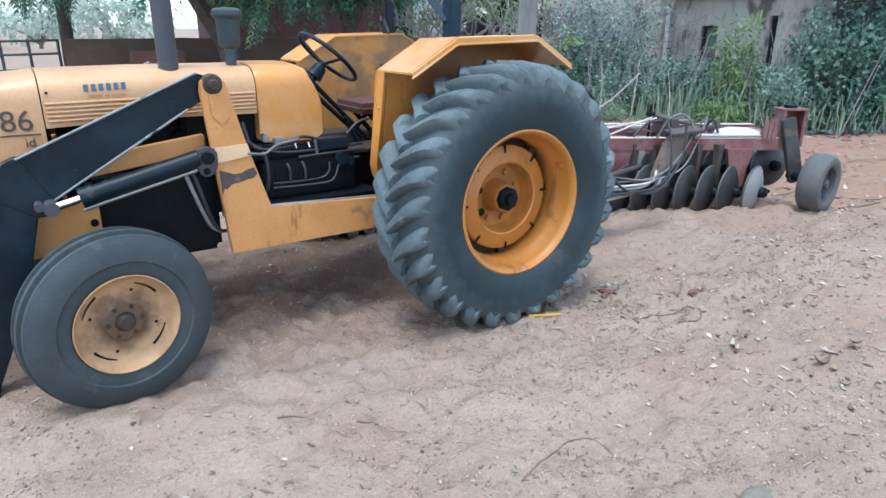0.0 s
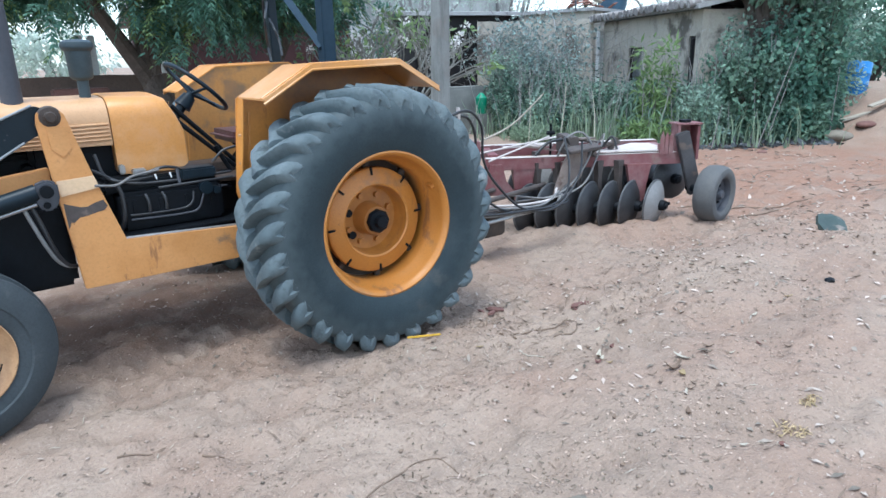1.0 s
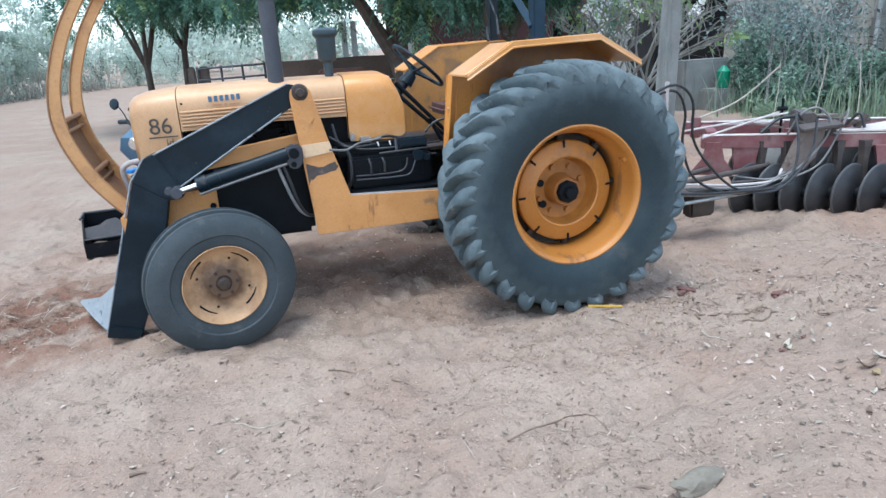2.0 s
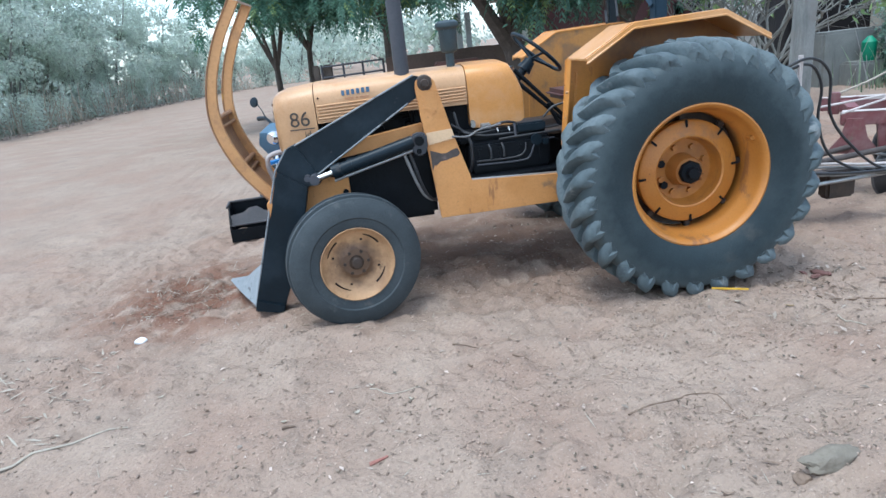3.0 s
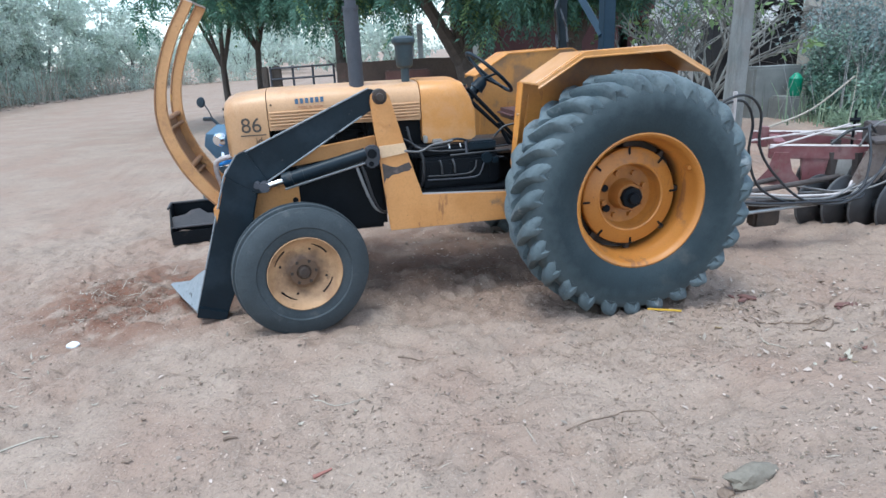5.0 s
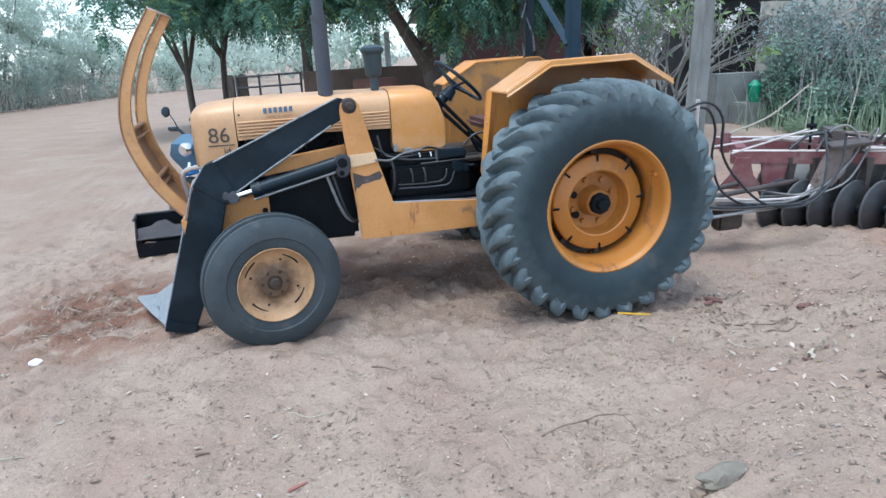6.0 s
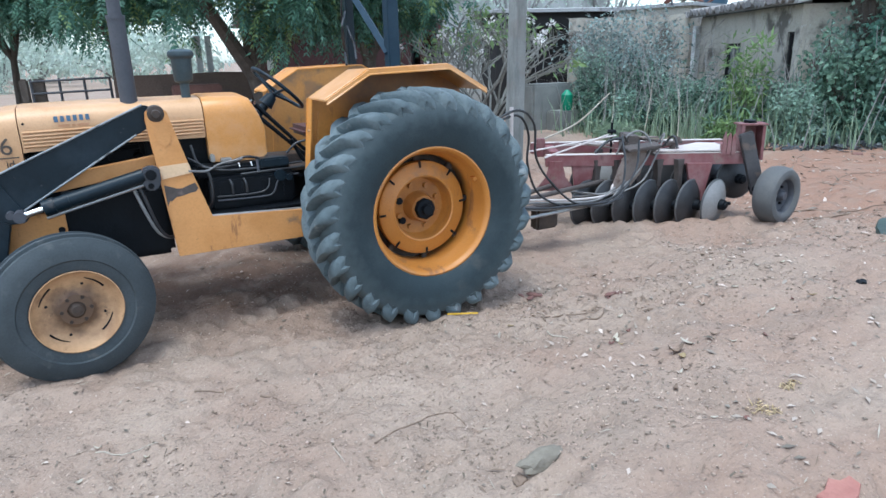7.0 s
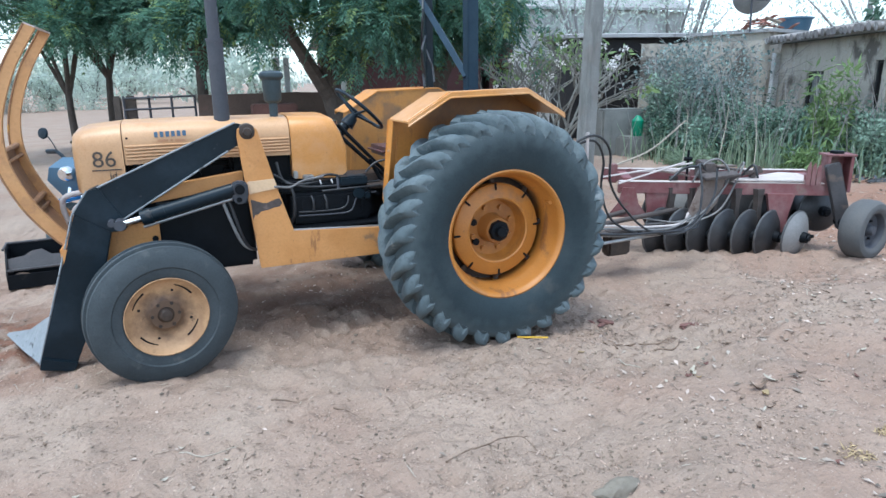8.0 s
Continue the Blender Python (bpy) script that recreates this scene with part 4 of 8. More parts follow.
    box(bm, (-0.34, 0.0, 1.20), (0.36, 0.44, 0.07), None, 0.03)
    seat = part("seat", bm, SEAT_RED, tractor, "worn dark red tractor seat")
    bm = bmesh.new()
    box(bm, (-0.15, 0.0, 1.33), (0.07, 0.42, 0.26), pose(0, 0, 0, 0, 0, 0), 0.03)
    part("seat_back", bm, SEAT_RED, seat)
    for s in (-1, 1):
        bm = bmesh.new()
        rod(bm, (-0.45, s * 0.12, 0.98), (-0.25, s * 0.12, 1.18), 0.018)
        rod(bm, (-0.25, s * 0.12, 0.98), (-0.42, s * 0.12, 1.18), 0.018)
        part("seat_bracket", bm, BLACK_OILY, seat)
    # greasy shafts and a dusty floor below the seat
    bm = bmesh.new()
    box(bm, (-0.42, 0, 0.985), (0.55, 0.9, 0.02), None, 0.004)
    part("floor_plate", bm, GREASE, tractor, "greasy brown floor plate under the seat")


build_body()


def fender(side):
    """Inner panel with a pressed front edge, and a bent cover over half of the tyre."""
    f = Matrix.Diagonal((1, -side, 1, 1))
    edge = [(-0.585, 1.470), (-0.295, 1.640), (0.275, 1.658), (0.565, 1.492)]
    bm = bmesh.new()
    outline = [(-0.60, 1.462)] + [(x, z - 0.008) for x, z in edge[1:]] + [(0.575, 1.20), (0.50, 0.90), (-0.52, 0.80), (-0.615, 0.83), (-0.655, 0.93), (-0.640, 1.06)]
    plate(bm, outline, -0.598, -0.604, m=f)
    # the front lip turns out along its edge
    loft(bm, [[f @ Vector((x + dx, y, z)) for dx, y in ((0, -0.598), (0.010, w), (0.018, w), (0.02, -0.604))] for x, z, w in ((-0.592, 1.462, -0.665), (-0.606, 1.35, -0.665), (-0.620, 1.22, -0.665), (-0.640, 1.06, -0.665), (-0.655, 0.93, -0.66), (-0.640, 0.86, -0.65), (-0.60, 0.81, -0.63))])
    body = part("fender", bm, FENDER_PAINT if side < 0 else FENDER_MUD_SHADE, tractor, "yellow steel rear fender with bent top")
    bm = bmesh.new()
    th = 0.010
    top = [(x, z) for x, z in edge]
    lo = [(x, z - th) for x, z in edge]
    plate(bm, top + lo[::-1], -0.592, -0.975, m=f)
    # the outer edge is turned down
    drop = [(x, z - 0.030) for x, z in edge]
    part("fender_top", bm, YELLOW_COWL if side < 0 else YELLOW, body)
    bm = bmesh.new()
    plate(bm, [(x, z + 0.002) for x, z in edge] + drop[::-1], -0.9755, -0.983, m=f)
    part("fender_lip", bm, YELLOW_COWL, body)
    for dz, yy in ((-0.028, -0.980), (0.001, -0.945)):
        bm = bmesh.new()
        tube(bm, [f @ Vector((x, yy, z + dz)) for x, z in edge], 0.0075, seg=8, straight=True)
        part("rolled_edge", bm, YELLOW_COWL, body)
    for x, z in ((-0.617, 1.26), (-0.628, 1.10)):
        bm = bmesh.new()
        rod(bm, f @ Vector((x - 0.004, -0.645, z)), f @ Vector((x + 0.01, -0.645, z)), 0.008, seg=8)
        part("rivet", bm, YELLOW_DUSTY, body)
    bm = bmesh.new()
    tube(bm, [f @ Vector((-0.530, -0.604, 1.38)), f @ Vector((-0.548, -0.604, 1.2)), f @ Vector((-0.562, -0.604, 0.98))], 0.007, seg=8)
    part("pressed_rib", bm, YELLOW, body)


fender(-1)
fender(1)


def build_stacks():
    bm = bmesh.new()
    rod(bm, (-1.637, -0.215, 1.40), (-1.637, -0.215, 1.99), 0.051, seg=24)
    rod(bm, (-1.637, -0.215, 1.975), (-1.637, -0.215, 2.00), 0.055, seg=24)
    pipe = part("exhaust_pipe", bm, PIPE_GREY, tractor, "dark grey upright exhaust pipe")
    bm = bmesh.new()
    rod(bm, (-1.637, -0.215, 1.995), (-1.640, -0.215, 2.75), 0.039, seg=24)
    part("upper_pipe", bm, PIPE_GREY, pipe)
    m = pose(-1.285, -0.15, 1.47, 90, 0, 0)
    bm = bmesh.new()
    lathe(bm, [(0.040, 0.0), (0.040, 0.012), (0.029, 0.02), (0.030, 0.110), (0.052, 0.120), (0.060, 0.132), (0.064, 0.255), (0.067, 0.268), (0.0, 0.268)], 24, m)
    pre = part("air_precleaner", bm, INTAKE_TEAL, tractor, "dark teal metal air intake bowl on a stem")
    bm = bmesh.new()
    lathe(bm, [(0.0, 0.268), (0.070, 0.268), (0.080, 0.280), (0.084, 0.290), (0.079, 0.312), (0.060, 0.324), (0.0, 0.330)], 28, m)
    part("cap", bm, INTAKE_TEAL, pre)


build_stacks()


def loader_side(side):
    f = Matrix.Diagonal((1, -side, 1, 1))
    # frame plate
    bm = bmesh.new()
    out = [(-1.590, 1.395), (-1.583, 1.440), (-1.550, 1.470), (-1.505, 1.470), (-1.465, 1.435), (-1.375, 1.080), (-1.285, 0.765), (-0.25, 0.715), (-0.25, 0.548), (-1.512, 0.540)]
    plate(bm, out, -0.600, -0.640, 0.004, f)
    fr = part("loader_frame", bm, YELLOW_WORN, tractor, "yellow steel loader frame plate with worn dark patches")
    bm = bmesh.new()
    plate(bm, [(-1.555, 1.115), (-1.385, 1.125), (-1.368, 1.060), (-1.545, 1.035)], -0.641, -0.646, 0.002, f)
    part("welded_strap", bm, PALE_PAINT, fr, "paler yellow welded strap")
    bm = bmesh.new()
    plate(bm, [(-1.553, 1.38), (-1.463, 1.38), (-1.462, 1.265), (-1.500, 1.225), (-1.548, 1.272)], -0.640, -0.646, 0.002, f)
    part("gusset", bm, YELLOW_WORN, fr)
    bm = bmesh.new()
    plate(bm, [(-1.541, 1.000), (-1.51, 0.988), (-1.47, 0.972), (-1.44, 0.970), (-1.40, 0.986), (-1.362, 0.996), (-1.345, 0.962), (-1.365, 0.940), (-1.40, 0.936), (-1.44, 0.924), (-1.48, 0.920), (-1.505, 0.898), (-1.520, 0.900), (-1.536, 0.865)], -0.6395, -0.6415, 0, f)
    part("worn_patch", bm, RUST_DARK, fr, "bare dark patch where paint has worn off")
    # yellow brace and front mounting plate
    bm = bmesh.new()
    plate(bm, [(-2.46, 0.955), (-1.56, 1.075), (-1.56, 1.165), (-2.10, 1.095), (-2.46, 1.06)], -0.44, -0.50, 0.006, f)
    part("brace", bm, YELLOW_WORN, fr)
    bm = bmesh.new()
    plate(bm, [(-2.50, 0.62), (-2.095, 0.655), (-2.095, 0.875), (-2.50, 0.875)], -0.44, -0.47, 0.005, f)
    part("front_mount", bm, YELLOW_WORN, fr)
    for z in (0.70, 0.77):
        bm = bmesh.new()
        rod(bm, f @ Vector((-2.125, -0.465, z)), f @ Vector((-2.125, -0.476, z)), 0.019, seg=14)
        part("bolt", bm, BLACK_OILY, fr)
    # black arm: upper beam, elbow and lower leg
    bm = bmesh.new()
    plate(bm, [(-1.500, 1.405), (-1.520, 1.455), (-1.585, 1.478), (-2.405, 1.128), (-2.300, 0.925), (-1.640, 1.315), (-1.560, 1.345)], -0.520, -0.585, 0.008, f)
    arm = part("loader_arm", bm, BLACK_PAINT, tractor, "black painted steel loader arm, bent at the elbow")
    bm = bmesh.new()
    plate(bm, [(-2.395, 1.140), (-2.455, 1.115), (-2.545, 0.985), (-2.360, 0.860), (-2.285, 0.862), (-2.255, 0.895), (-2.290, 0.945)], -0.500, -0.600, 0.006, f)
    part("elbow", bm, BLACK_PAINT, arm)
    bm = bmesh.new()
    plate(bm, [(-2.535, 0.990), (-2.842, 0.085), (-2.655, 0.045), (-2.470, 0.45), (-2.355, 0.865)], -0.515, -0.605, 0.006, f)
    part("lower_leg", bm, BLACK_PAINT, arm)
    for a, b in (((-1.590, 1.480), (-2.400, 1.132)), ((-2.455, 1.118), (-2.548, 0.985)), ((-2.548, 0.985), (-2.845, 0.085)), ((-1.645, 1.308), (-2.296, 0.922)), ((-2.842, 0.088), (-2.655, 0.15))):
        bm = bmesh.new()
        rod(bm, f @ Vector((a[0], -0.590, a[1])), f @ Vector((b[0], -0.590, b[1])), 0.006, seg=8)
        part("worn_edge", bm, WORN_EDGE, arm, "bare grey rubbed edge")
    bm = bmesh.new()
    plate(bm, [(-2.848, 0.060), (-2.822, 0.135), (-2.640, 0.075), (-2.662, 0.020)], -0.510, -0.622, 0.005, f)
    part("foot_plate", bm, BLACK_PAINT, arm)
    # pivots
    bm = bmesh.new()
    lathe(bm, [(0.0, -0.075), (0.022, -0.075), (0.026, -0.068), (0.026, -0.045), (0.046, -0.042), (0.052, -0.035), (0.052, 0.0)], 24, f @ Matrix.Translation((-1.527, -0.60, 1.425)))
    part("pivot_pin", bm, GREASE, arm, "greasy brown pivot pin")
    bm = bmesh.new()
    plate(bm, [(-1.665, 1.055), (-1.655, 1.115), (-1.60, 1.135), (-1.555, 1.115), (-1.555, 1.03), (-1.585, 0.985), (-1.635, 0.985)], -0.645, -0.705, 0.01, f)
    part("cylinder_bracket", bm, PIPE_GREY, fr)
    bm = bmesh.new()
    rod(bm, f @ Vector((-1.608, -0.70, 1.082)), f @ Vector((-1.608, -0.735, 1.082)), 0.030, seg=18)
    rod(bm, f @ Vector((-1.615, -0.70, 1.015)), f @ Vector((-1.615, -0.712, 1.015)), 0.017, seg=14)
    part("pin", bm, BLACK_OILY, fr)
    # hydraulic cylinder
    p0, p1 = Vector((-2.300, -0.655, 0.912)), Vector((-1.625, -0.675, 1.082))
    d = (p1 - p0).normalized()
    bm = bmesh.new()
    rod(bm, f @ (p0 + d * 0.135), f @ (p1 - d * 0.02), 0.042, seg=24)
    rod(bm, f @ (p0 + d * 0.125), f @ (p0 + d * 0.185), 0.048, seg=24)
    rod(bm, f @ (p0 + d * 0.24), f @ (p0 + d * 0.262), 0.045, seg=24)
    cyl = part("hydraulic_cylinder", bm, BLACK_PAINT, tractor, "black hydraulic cylinder with scuffed paint")
    bm = bmesh.new()
    rod(bm, f @ p0, f @ (p0 + d * 0.14), 0.020, seg=16)
    part("piston_rod", bm, CHROME, cyl)
    bm = bmesh.new()
    rod(bm, f @ (p0 + Vector((0, 0.05, 0))), f @ (p0 - Vector((0, 0.035, 0))), 0.032, seg=18)
    rod(bm, f @ (p0 + Vector((-0.045, 0.05, 0.012))), f @ (p0 - Vector((0.045, 0.02, -0.012))), 0.020, seg=14)
    part("rod_eye", bm, PIPE_GREY, cyl)
    bm = bmesh.new()
    rod(bm, f @ (p0 + d * 0.13 + Vector((0, 0, -0.056))), f @ (p1 - d * 0.03 + Vector((0, 0, -0.056))), 0.009, seg=8)
    part("oil_pipe", bm, STEEL, cyl)
    for off, mt in ((0.0, HOSE_GREY), (0.035, HOSE)):
        bm = bmesh.new()
        tube(bm, [f @ Vector((-1.715 + off, -0.66, 1.02)), f @ Vector((-1.69 + off, -0.665, 0.93)), f @ Vector((-1.645 + off * 0.7, -0.66, 0.79)), f @ Vector((-1.60 + off * 0.5, -0.63, 0.70)), f @ Vector((-1.53, -0.59, 0.66)), f @ Vector((-1.44, -0.5, 0.66))], 0.010, seg=8)
        part("hose", bm, mt, cyl)


loader_side(-1)
loader_side(1)


def build_front():
    # steel lip between the arm feet
    bm = bmesh.new()
    v = [Vector(p) for p in ((-2.835, -0.600, 0.085), (-2.745, -0.560, 0.375), (-2.85, -0.32, 0.265), (-2.98, -0.10, 0.14), (-3.14, 0.06, 0.085), (-2.97, -0.33, 0.09))]
    t = Vector((0.012, 0.010, 0.012))
    loft(bm, [v, [p + t for p in v]])
    part("bucket_lip", bm, WORN_EDGE, tractor, "scraped pale grey steel bucket lip")
    # curved guard: two bent bars, a rusted web and rungs
    outer = glide([(-2.655, 0, 2.055), (-2.800, 0, 1.815), (-2.897, 0, 1.545), (-2.915, 0, 1.300), (-2.830, 0, 1.040), (-2.700, 0, 0.840), (-2.560, 0, 0.690)], 6)
    inner = glide([(-2.602, 0, 2.032), (-2.742, 0, 1.798), (-2.836, 0, 1.540), (-2.846, 0, 1.300), (-2.768, 0, 1.075), (-2.645, 0, 0.885), (-2.500, 0, 0.740)], 6)
    bars = []
    for y in (-0.42, 0.08):
        bm = bmesh.new()
        loft(bm, [[Vector((o.x, y - 0.02, o.z)), Vector((i.x, y - 0.02, i.z)), Vector((i.x, y + 0.02, i.z)), Vector((o.x, y + 0.02, o.z))] for o, i in zip(outer, inner)])
        bars.append(part("guard_bar", bm, YELLOW_GUARD, tractor, "bent yellow flat bar of the front guard"))
    n = len(outer)
    bm = bmesh.new()
    rows = []
    for k in range(n // 2 - 1, n):
        o = outer[k] * 0.85 + inner[k] * 0.15
        d = (inner[k] - outer[k]).normalized() * 0.008
        rows.append([Vector((o.x, -0.40, o.z)), Vector((o.x + d.x, -0.40, o.z + d.z)), Vector((o.x + d.x, 0.06, o.z + d.z)), Vector((o.x, 0.06, o.z))])
    loft(bm, rows)
    part("guard_web", bm, RUST_YELLOW, bars[0], "rusted sheet between the guard bars")
    for bar, y in zip(bars, (-0.42, 0.08)):
        bm = bmesh.new()
        tube(bm, [Vector((o.x, y - 0.021, o.z)) for o in outer], 0.006, seg=6, straight=True)
        part("rusted_edge", bm, RUST_YELLOW, bar)
    for k in (n // 2 - 1, n // 2 + 7):
        bm = bmesh.new()
        c = (outer[k] + inner[k]) / 2
        rod(bm, (c.x, -0.41, c.z), (c.x, 0.07, c.z + 0.01), 0.018, seg=8)
        rod(bm, (c.x + 0.02, -0.41, c.z - 0.06), (c.x + 0.02, 0.07, c.z - 0.05), 0.012, seg=8)
        part("rung", bm, RUST_YELLOW, bars[0])
    bm = bmesh.new()
    c = (outer[0] + inner[0]) / 2
    box(bm, (0, 0, 0), (0.06, 0.54, 0.010), Matrix.Translation((c.x, -0.17, c.z + 0.004)) @ pose(0, 0, 0, 0, 22, 0), 0.002)
    part("end_cap", bm, DUST_TOP, bars[0])
    bm = bmesh.new()
    box(bm, (-2.56, -0.1, 0.72), (0.16, 1.0, 0.14), None, 0.01)
    part("front_crossbeam", bm, YELLOW_WORN, tractor)
    for pts in (([(-2.60, -0.25, 0.80), (-2.635, -0.27, 0.98), (-2.60, -0.28, 1.05), (-2.45, -0.29, 1.075)]), ([(-2.55, -0.28, 0.83), (-2.57, -0.29, 0.95), (-2.53, -0.30, 0.985), (-2.42, -0.31, 0.99)])):
        bm = bmesh.new()
        tube(bm, pts, 0.017, seg=10)
        part("guard_tube", bm, DUST_TOP, tractor, "bent pale steel tube at the nose")
    bm = bmesh.new()
    rod(bm, (-2.60, -0.33, 0.84), (-2.50, -0.33, 0.86), 0.055, seg=18)
    part("lamp_bucket", bm, BLACK_PAINT, tractor)


build_front()


def build_canopy_frame():
    bm = bmesh.new()
    box(bm, (0.26, 0.80, 2.05), (0.07, 0.075, 2.4), None, 0.006)
    post = part("canopy_post", bm, BLACK_PAINT, tractor, "black steel roll bar post")
    bm = bmesh.new()
    box(bm, (0.25, -0.12, 2.05), (0.09, 0.10, 2.4), None, 0.006)
    part("canopy_post", bm, BLUE_STEEL, tractor, "blue-grey steel roll bar post")
    bm = bmesh.new()
    rod(bm, (0.22, -0.12, 1.74), (0.22, 1.0, 2.52), 0.035, seg=4)
    part("diagonal_brace", bm, BLUE_STEEL, tractor)
    bm = bmesh.new()
    box(bm, (0.26, 0.34, 0.93), (0.09, 1.1, 0.12), None, 0.006)
    part("post_base", bm, BLACK_PAINT, tractor)
    for pts in ([(0.2, 0.75, 2.5), (0.14, 0.62, 2.25), (0.16, 0.70, 2.0), (0.2, 0.74, 1.72)], [(0.2, 0.72, 2.1), (0.1, 0.55, 1.95), (0.16, 0.68, 1.78), (0.1, 0.5, 1.66)], [(0.22, 0.74, 1.98), (0.2, 0.62, 1.9), (0.22, 0.6, 1.82), (0.2, 0.52, 1.70)]):
        bm = bmesh.new()
        tube(bm, pts, 0.009, seg=6)
        part("cable", bm, HOSE, post)


build_canopy_frame()


# The disc harrow behind the tractor
harrow = thing("disc_harrow", "dusty faded red disc harrow hitched behind the tractor", "harrow")
H_ALONG = Vector((0.857, -0.515, 0)).normalized()
H_BACK = Vector((0.515, 0.857, 0))
H_FRAME = Matrix((( H_ALONG.x, H_BACK.x, 0, 3.86), (H_ALONG.y, H_BACK.y, 0, -0.62), (0, 0, 1, 0), (0, 0, 0, 1)))


def build_harrow():
    F = H_FRAME     # x along the beams (0 at their near end, negative away), y across them
    for y, x0, z in ((0.0, -2.0, 0.655), (0.62, -2.1, 0.70)):
        bm = bmesh.new()
        box(bm, (x0 / 2, y, z), (-x0, 0.09, 0.115), F, 0.006)
        beam = part("beam", bm, RED_PAINT, harrow, "faded red square beam")
        bm = bmesh.new()
        box(bm, (x0 / 2, y, z + 0.060), (-x0 - 0.02, 0.088, 0.006), F, 0.002)
        part("dust_layer", bm, DUST_TOP, beam, "pale dust lying on the beam")
    for x in (-0.08, -1.05, -1.9):
        bm = bmesh.new()
        box(bm, (x, 0.31, 0.69), (0.10, 0.53, 0.10), F, 0.006)
        part("cross_member", bm, RED_PAINT, harrow)
    bm = bmesh.new()
    tri = [(-0.95, -0.02), (-0.13, -0.03), (-0.13, 0.50), (-0.30, 0.55)]
    loft(bm, [[F @ Vector((x, y, z)) for x, y in tri] for z in (0.730, 0.742)])
    part("top_plate", bm, DUST_TOP, harrow, "triangular plate bleached by dust")
    # tower over the wheel
    bm = bmesh.new()
    box(bm, (-0.06, 0.03, 0.80), (0.03, 0.15, 0.36), F, 0.004)
    box(bm, (0.15, 0.05, 0.80), (0.03, 0.17, 0.34), F, 0.004)
    box(bm, (0.05, 0.13, 0.82), (0.22, 0.02, 0.34), F, 0.004)
    tower = part("tower", bm, RED_PAINT, harrow, "red box bracket with an open front")
    bm = bmesh.new()
    box(bm, (0.045, 0.05, 0.985), (0.27, 0.20, 0.018), F, 0.004)
    part("tower_top", bm, RED_PAINT, tower)
    bm = bmesh.new()
    rod(bm, F @ Vector((0.04, 0.06, 0.99)), F @ Vector((0.04, 0.06, 1.02)), 0.06, seg=20)
    part("cap", bm, BLACK_OILY, tower)
    for k in range(3):
        bm = bmesh.new()
        x = -0.235 + 0.045 * k
        plate_pts = [(x - 0.020, 0.70), (x + 0.020, 0.70), (x + 0.020, 0.86), (x + 0.006, 0.925 - 0.012 * k), (x - 0.014, 0.87)]
        loft(bm, [[F @ Vector((px, y, pz)) for px, pz in plate_pts] for y in (-0.062, -0.044)])
        part("lug", bm, RED_PAINT, tower)
    bm = bmesh.new()
    box(bm, (-0.18, -0.02, 0.755), (0.15, 0.045, 0.09), F, 0.004)
    part("lug_block", bm, RED_PAINT, tower)
    bm = bmesh.new()
    a, b = F @ Vector((-0.05, -0.08, 0.91)), F @ Vector((0.13, -0.09, 0.30))
    d = (b - a)
    box(bm, (0, 0, d.length / 2), (0.07, 0.13, d.length), Matrix.Translation(a) @ d.to_track_quat('Z', 'Y').to_matrix().to_4x4(), 0.008)
    part("wheel_arm", bm, TROUGH_DARK, harrow, "dark grey steel wheel arm")
    # transport wheel
    c = Matrix.Translation((3.83, -1.03, 0.345)) @ pose(0, 0, 0, 0, 0, 6)
    bm = bmesh.new()
    half = [(0.165, -0.085), (0.185, -0.102), (0.215, -0.108), (0.250, -0.098), (0.270, -0.07), (0.277, -0.03), (0.278, 0)]
    lathe(bm, half + [(r, -y) for r, y in half[-2::-1]] + [(0.165, 0.05), (0.165, -0.05)], 48, c, closed=True)
    tyre = part("wheel", bm, RUBBER_GREY, harrow, "bald grey dusty rubber wheel")
    bm = bmesh.new()
    lathe(bm, [(0.178, -0.080), (0.17, -0.088), (0.158, -0.07), (0.150, -0.03), (0.06, -0.02), (0.05, -0.06), (0.036, -0.085), (0.0, -0.085), (0, 0.05), (0.17, 0.08)], 32, c)
    part("rim", bm, PIPE_GREY, tyre)
    for k in range(5):
        m = c @ pose(0, 0, 0, 0, 72 * k, 0)
        bm = bmesh.new()
        rod(bm, m @ Vector((0.085, -0.01, 0)), m @ Vector((0.085, -0.042, 0)), 0.012, seg=6)
        part("wheel_nut", bm, BLACK_OILY, tyre)
    bm = bmesh.new()
    rod(bm, (3.83, -0.98, 0.35), (3.90, -0.70, 0.36), 0.04, seg=14)
    part("stub_axle", bm, BLACK_OILY, harrow)

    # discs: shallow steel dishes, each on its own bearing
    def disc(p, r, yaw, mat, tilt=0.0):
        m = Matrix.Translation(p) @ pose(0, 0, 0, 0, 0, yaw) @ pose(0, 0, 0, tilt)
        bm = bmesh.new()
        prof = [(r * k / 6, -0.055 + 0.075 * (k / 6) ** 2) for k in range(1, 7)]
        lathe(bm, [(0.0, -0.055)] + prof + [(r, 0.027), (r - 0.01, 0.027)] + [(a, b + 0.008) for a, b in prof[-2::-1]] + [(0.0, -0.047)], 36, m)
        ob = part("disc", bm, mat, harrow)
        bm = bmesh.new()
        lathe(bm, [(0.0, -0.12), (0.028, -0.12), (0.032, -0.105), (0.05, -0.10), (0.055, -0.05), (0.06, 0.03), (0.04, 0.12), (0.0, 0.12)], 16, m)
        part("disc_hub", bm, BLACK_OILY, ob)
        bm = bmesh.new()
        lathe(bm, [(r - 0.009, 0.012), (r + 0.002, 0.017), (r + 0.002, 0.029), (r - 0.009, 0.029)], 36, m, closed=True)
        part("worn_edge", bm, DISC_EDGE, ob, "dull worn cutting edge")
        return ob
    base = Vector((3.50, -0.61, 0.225))
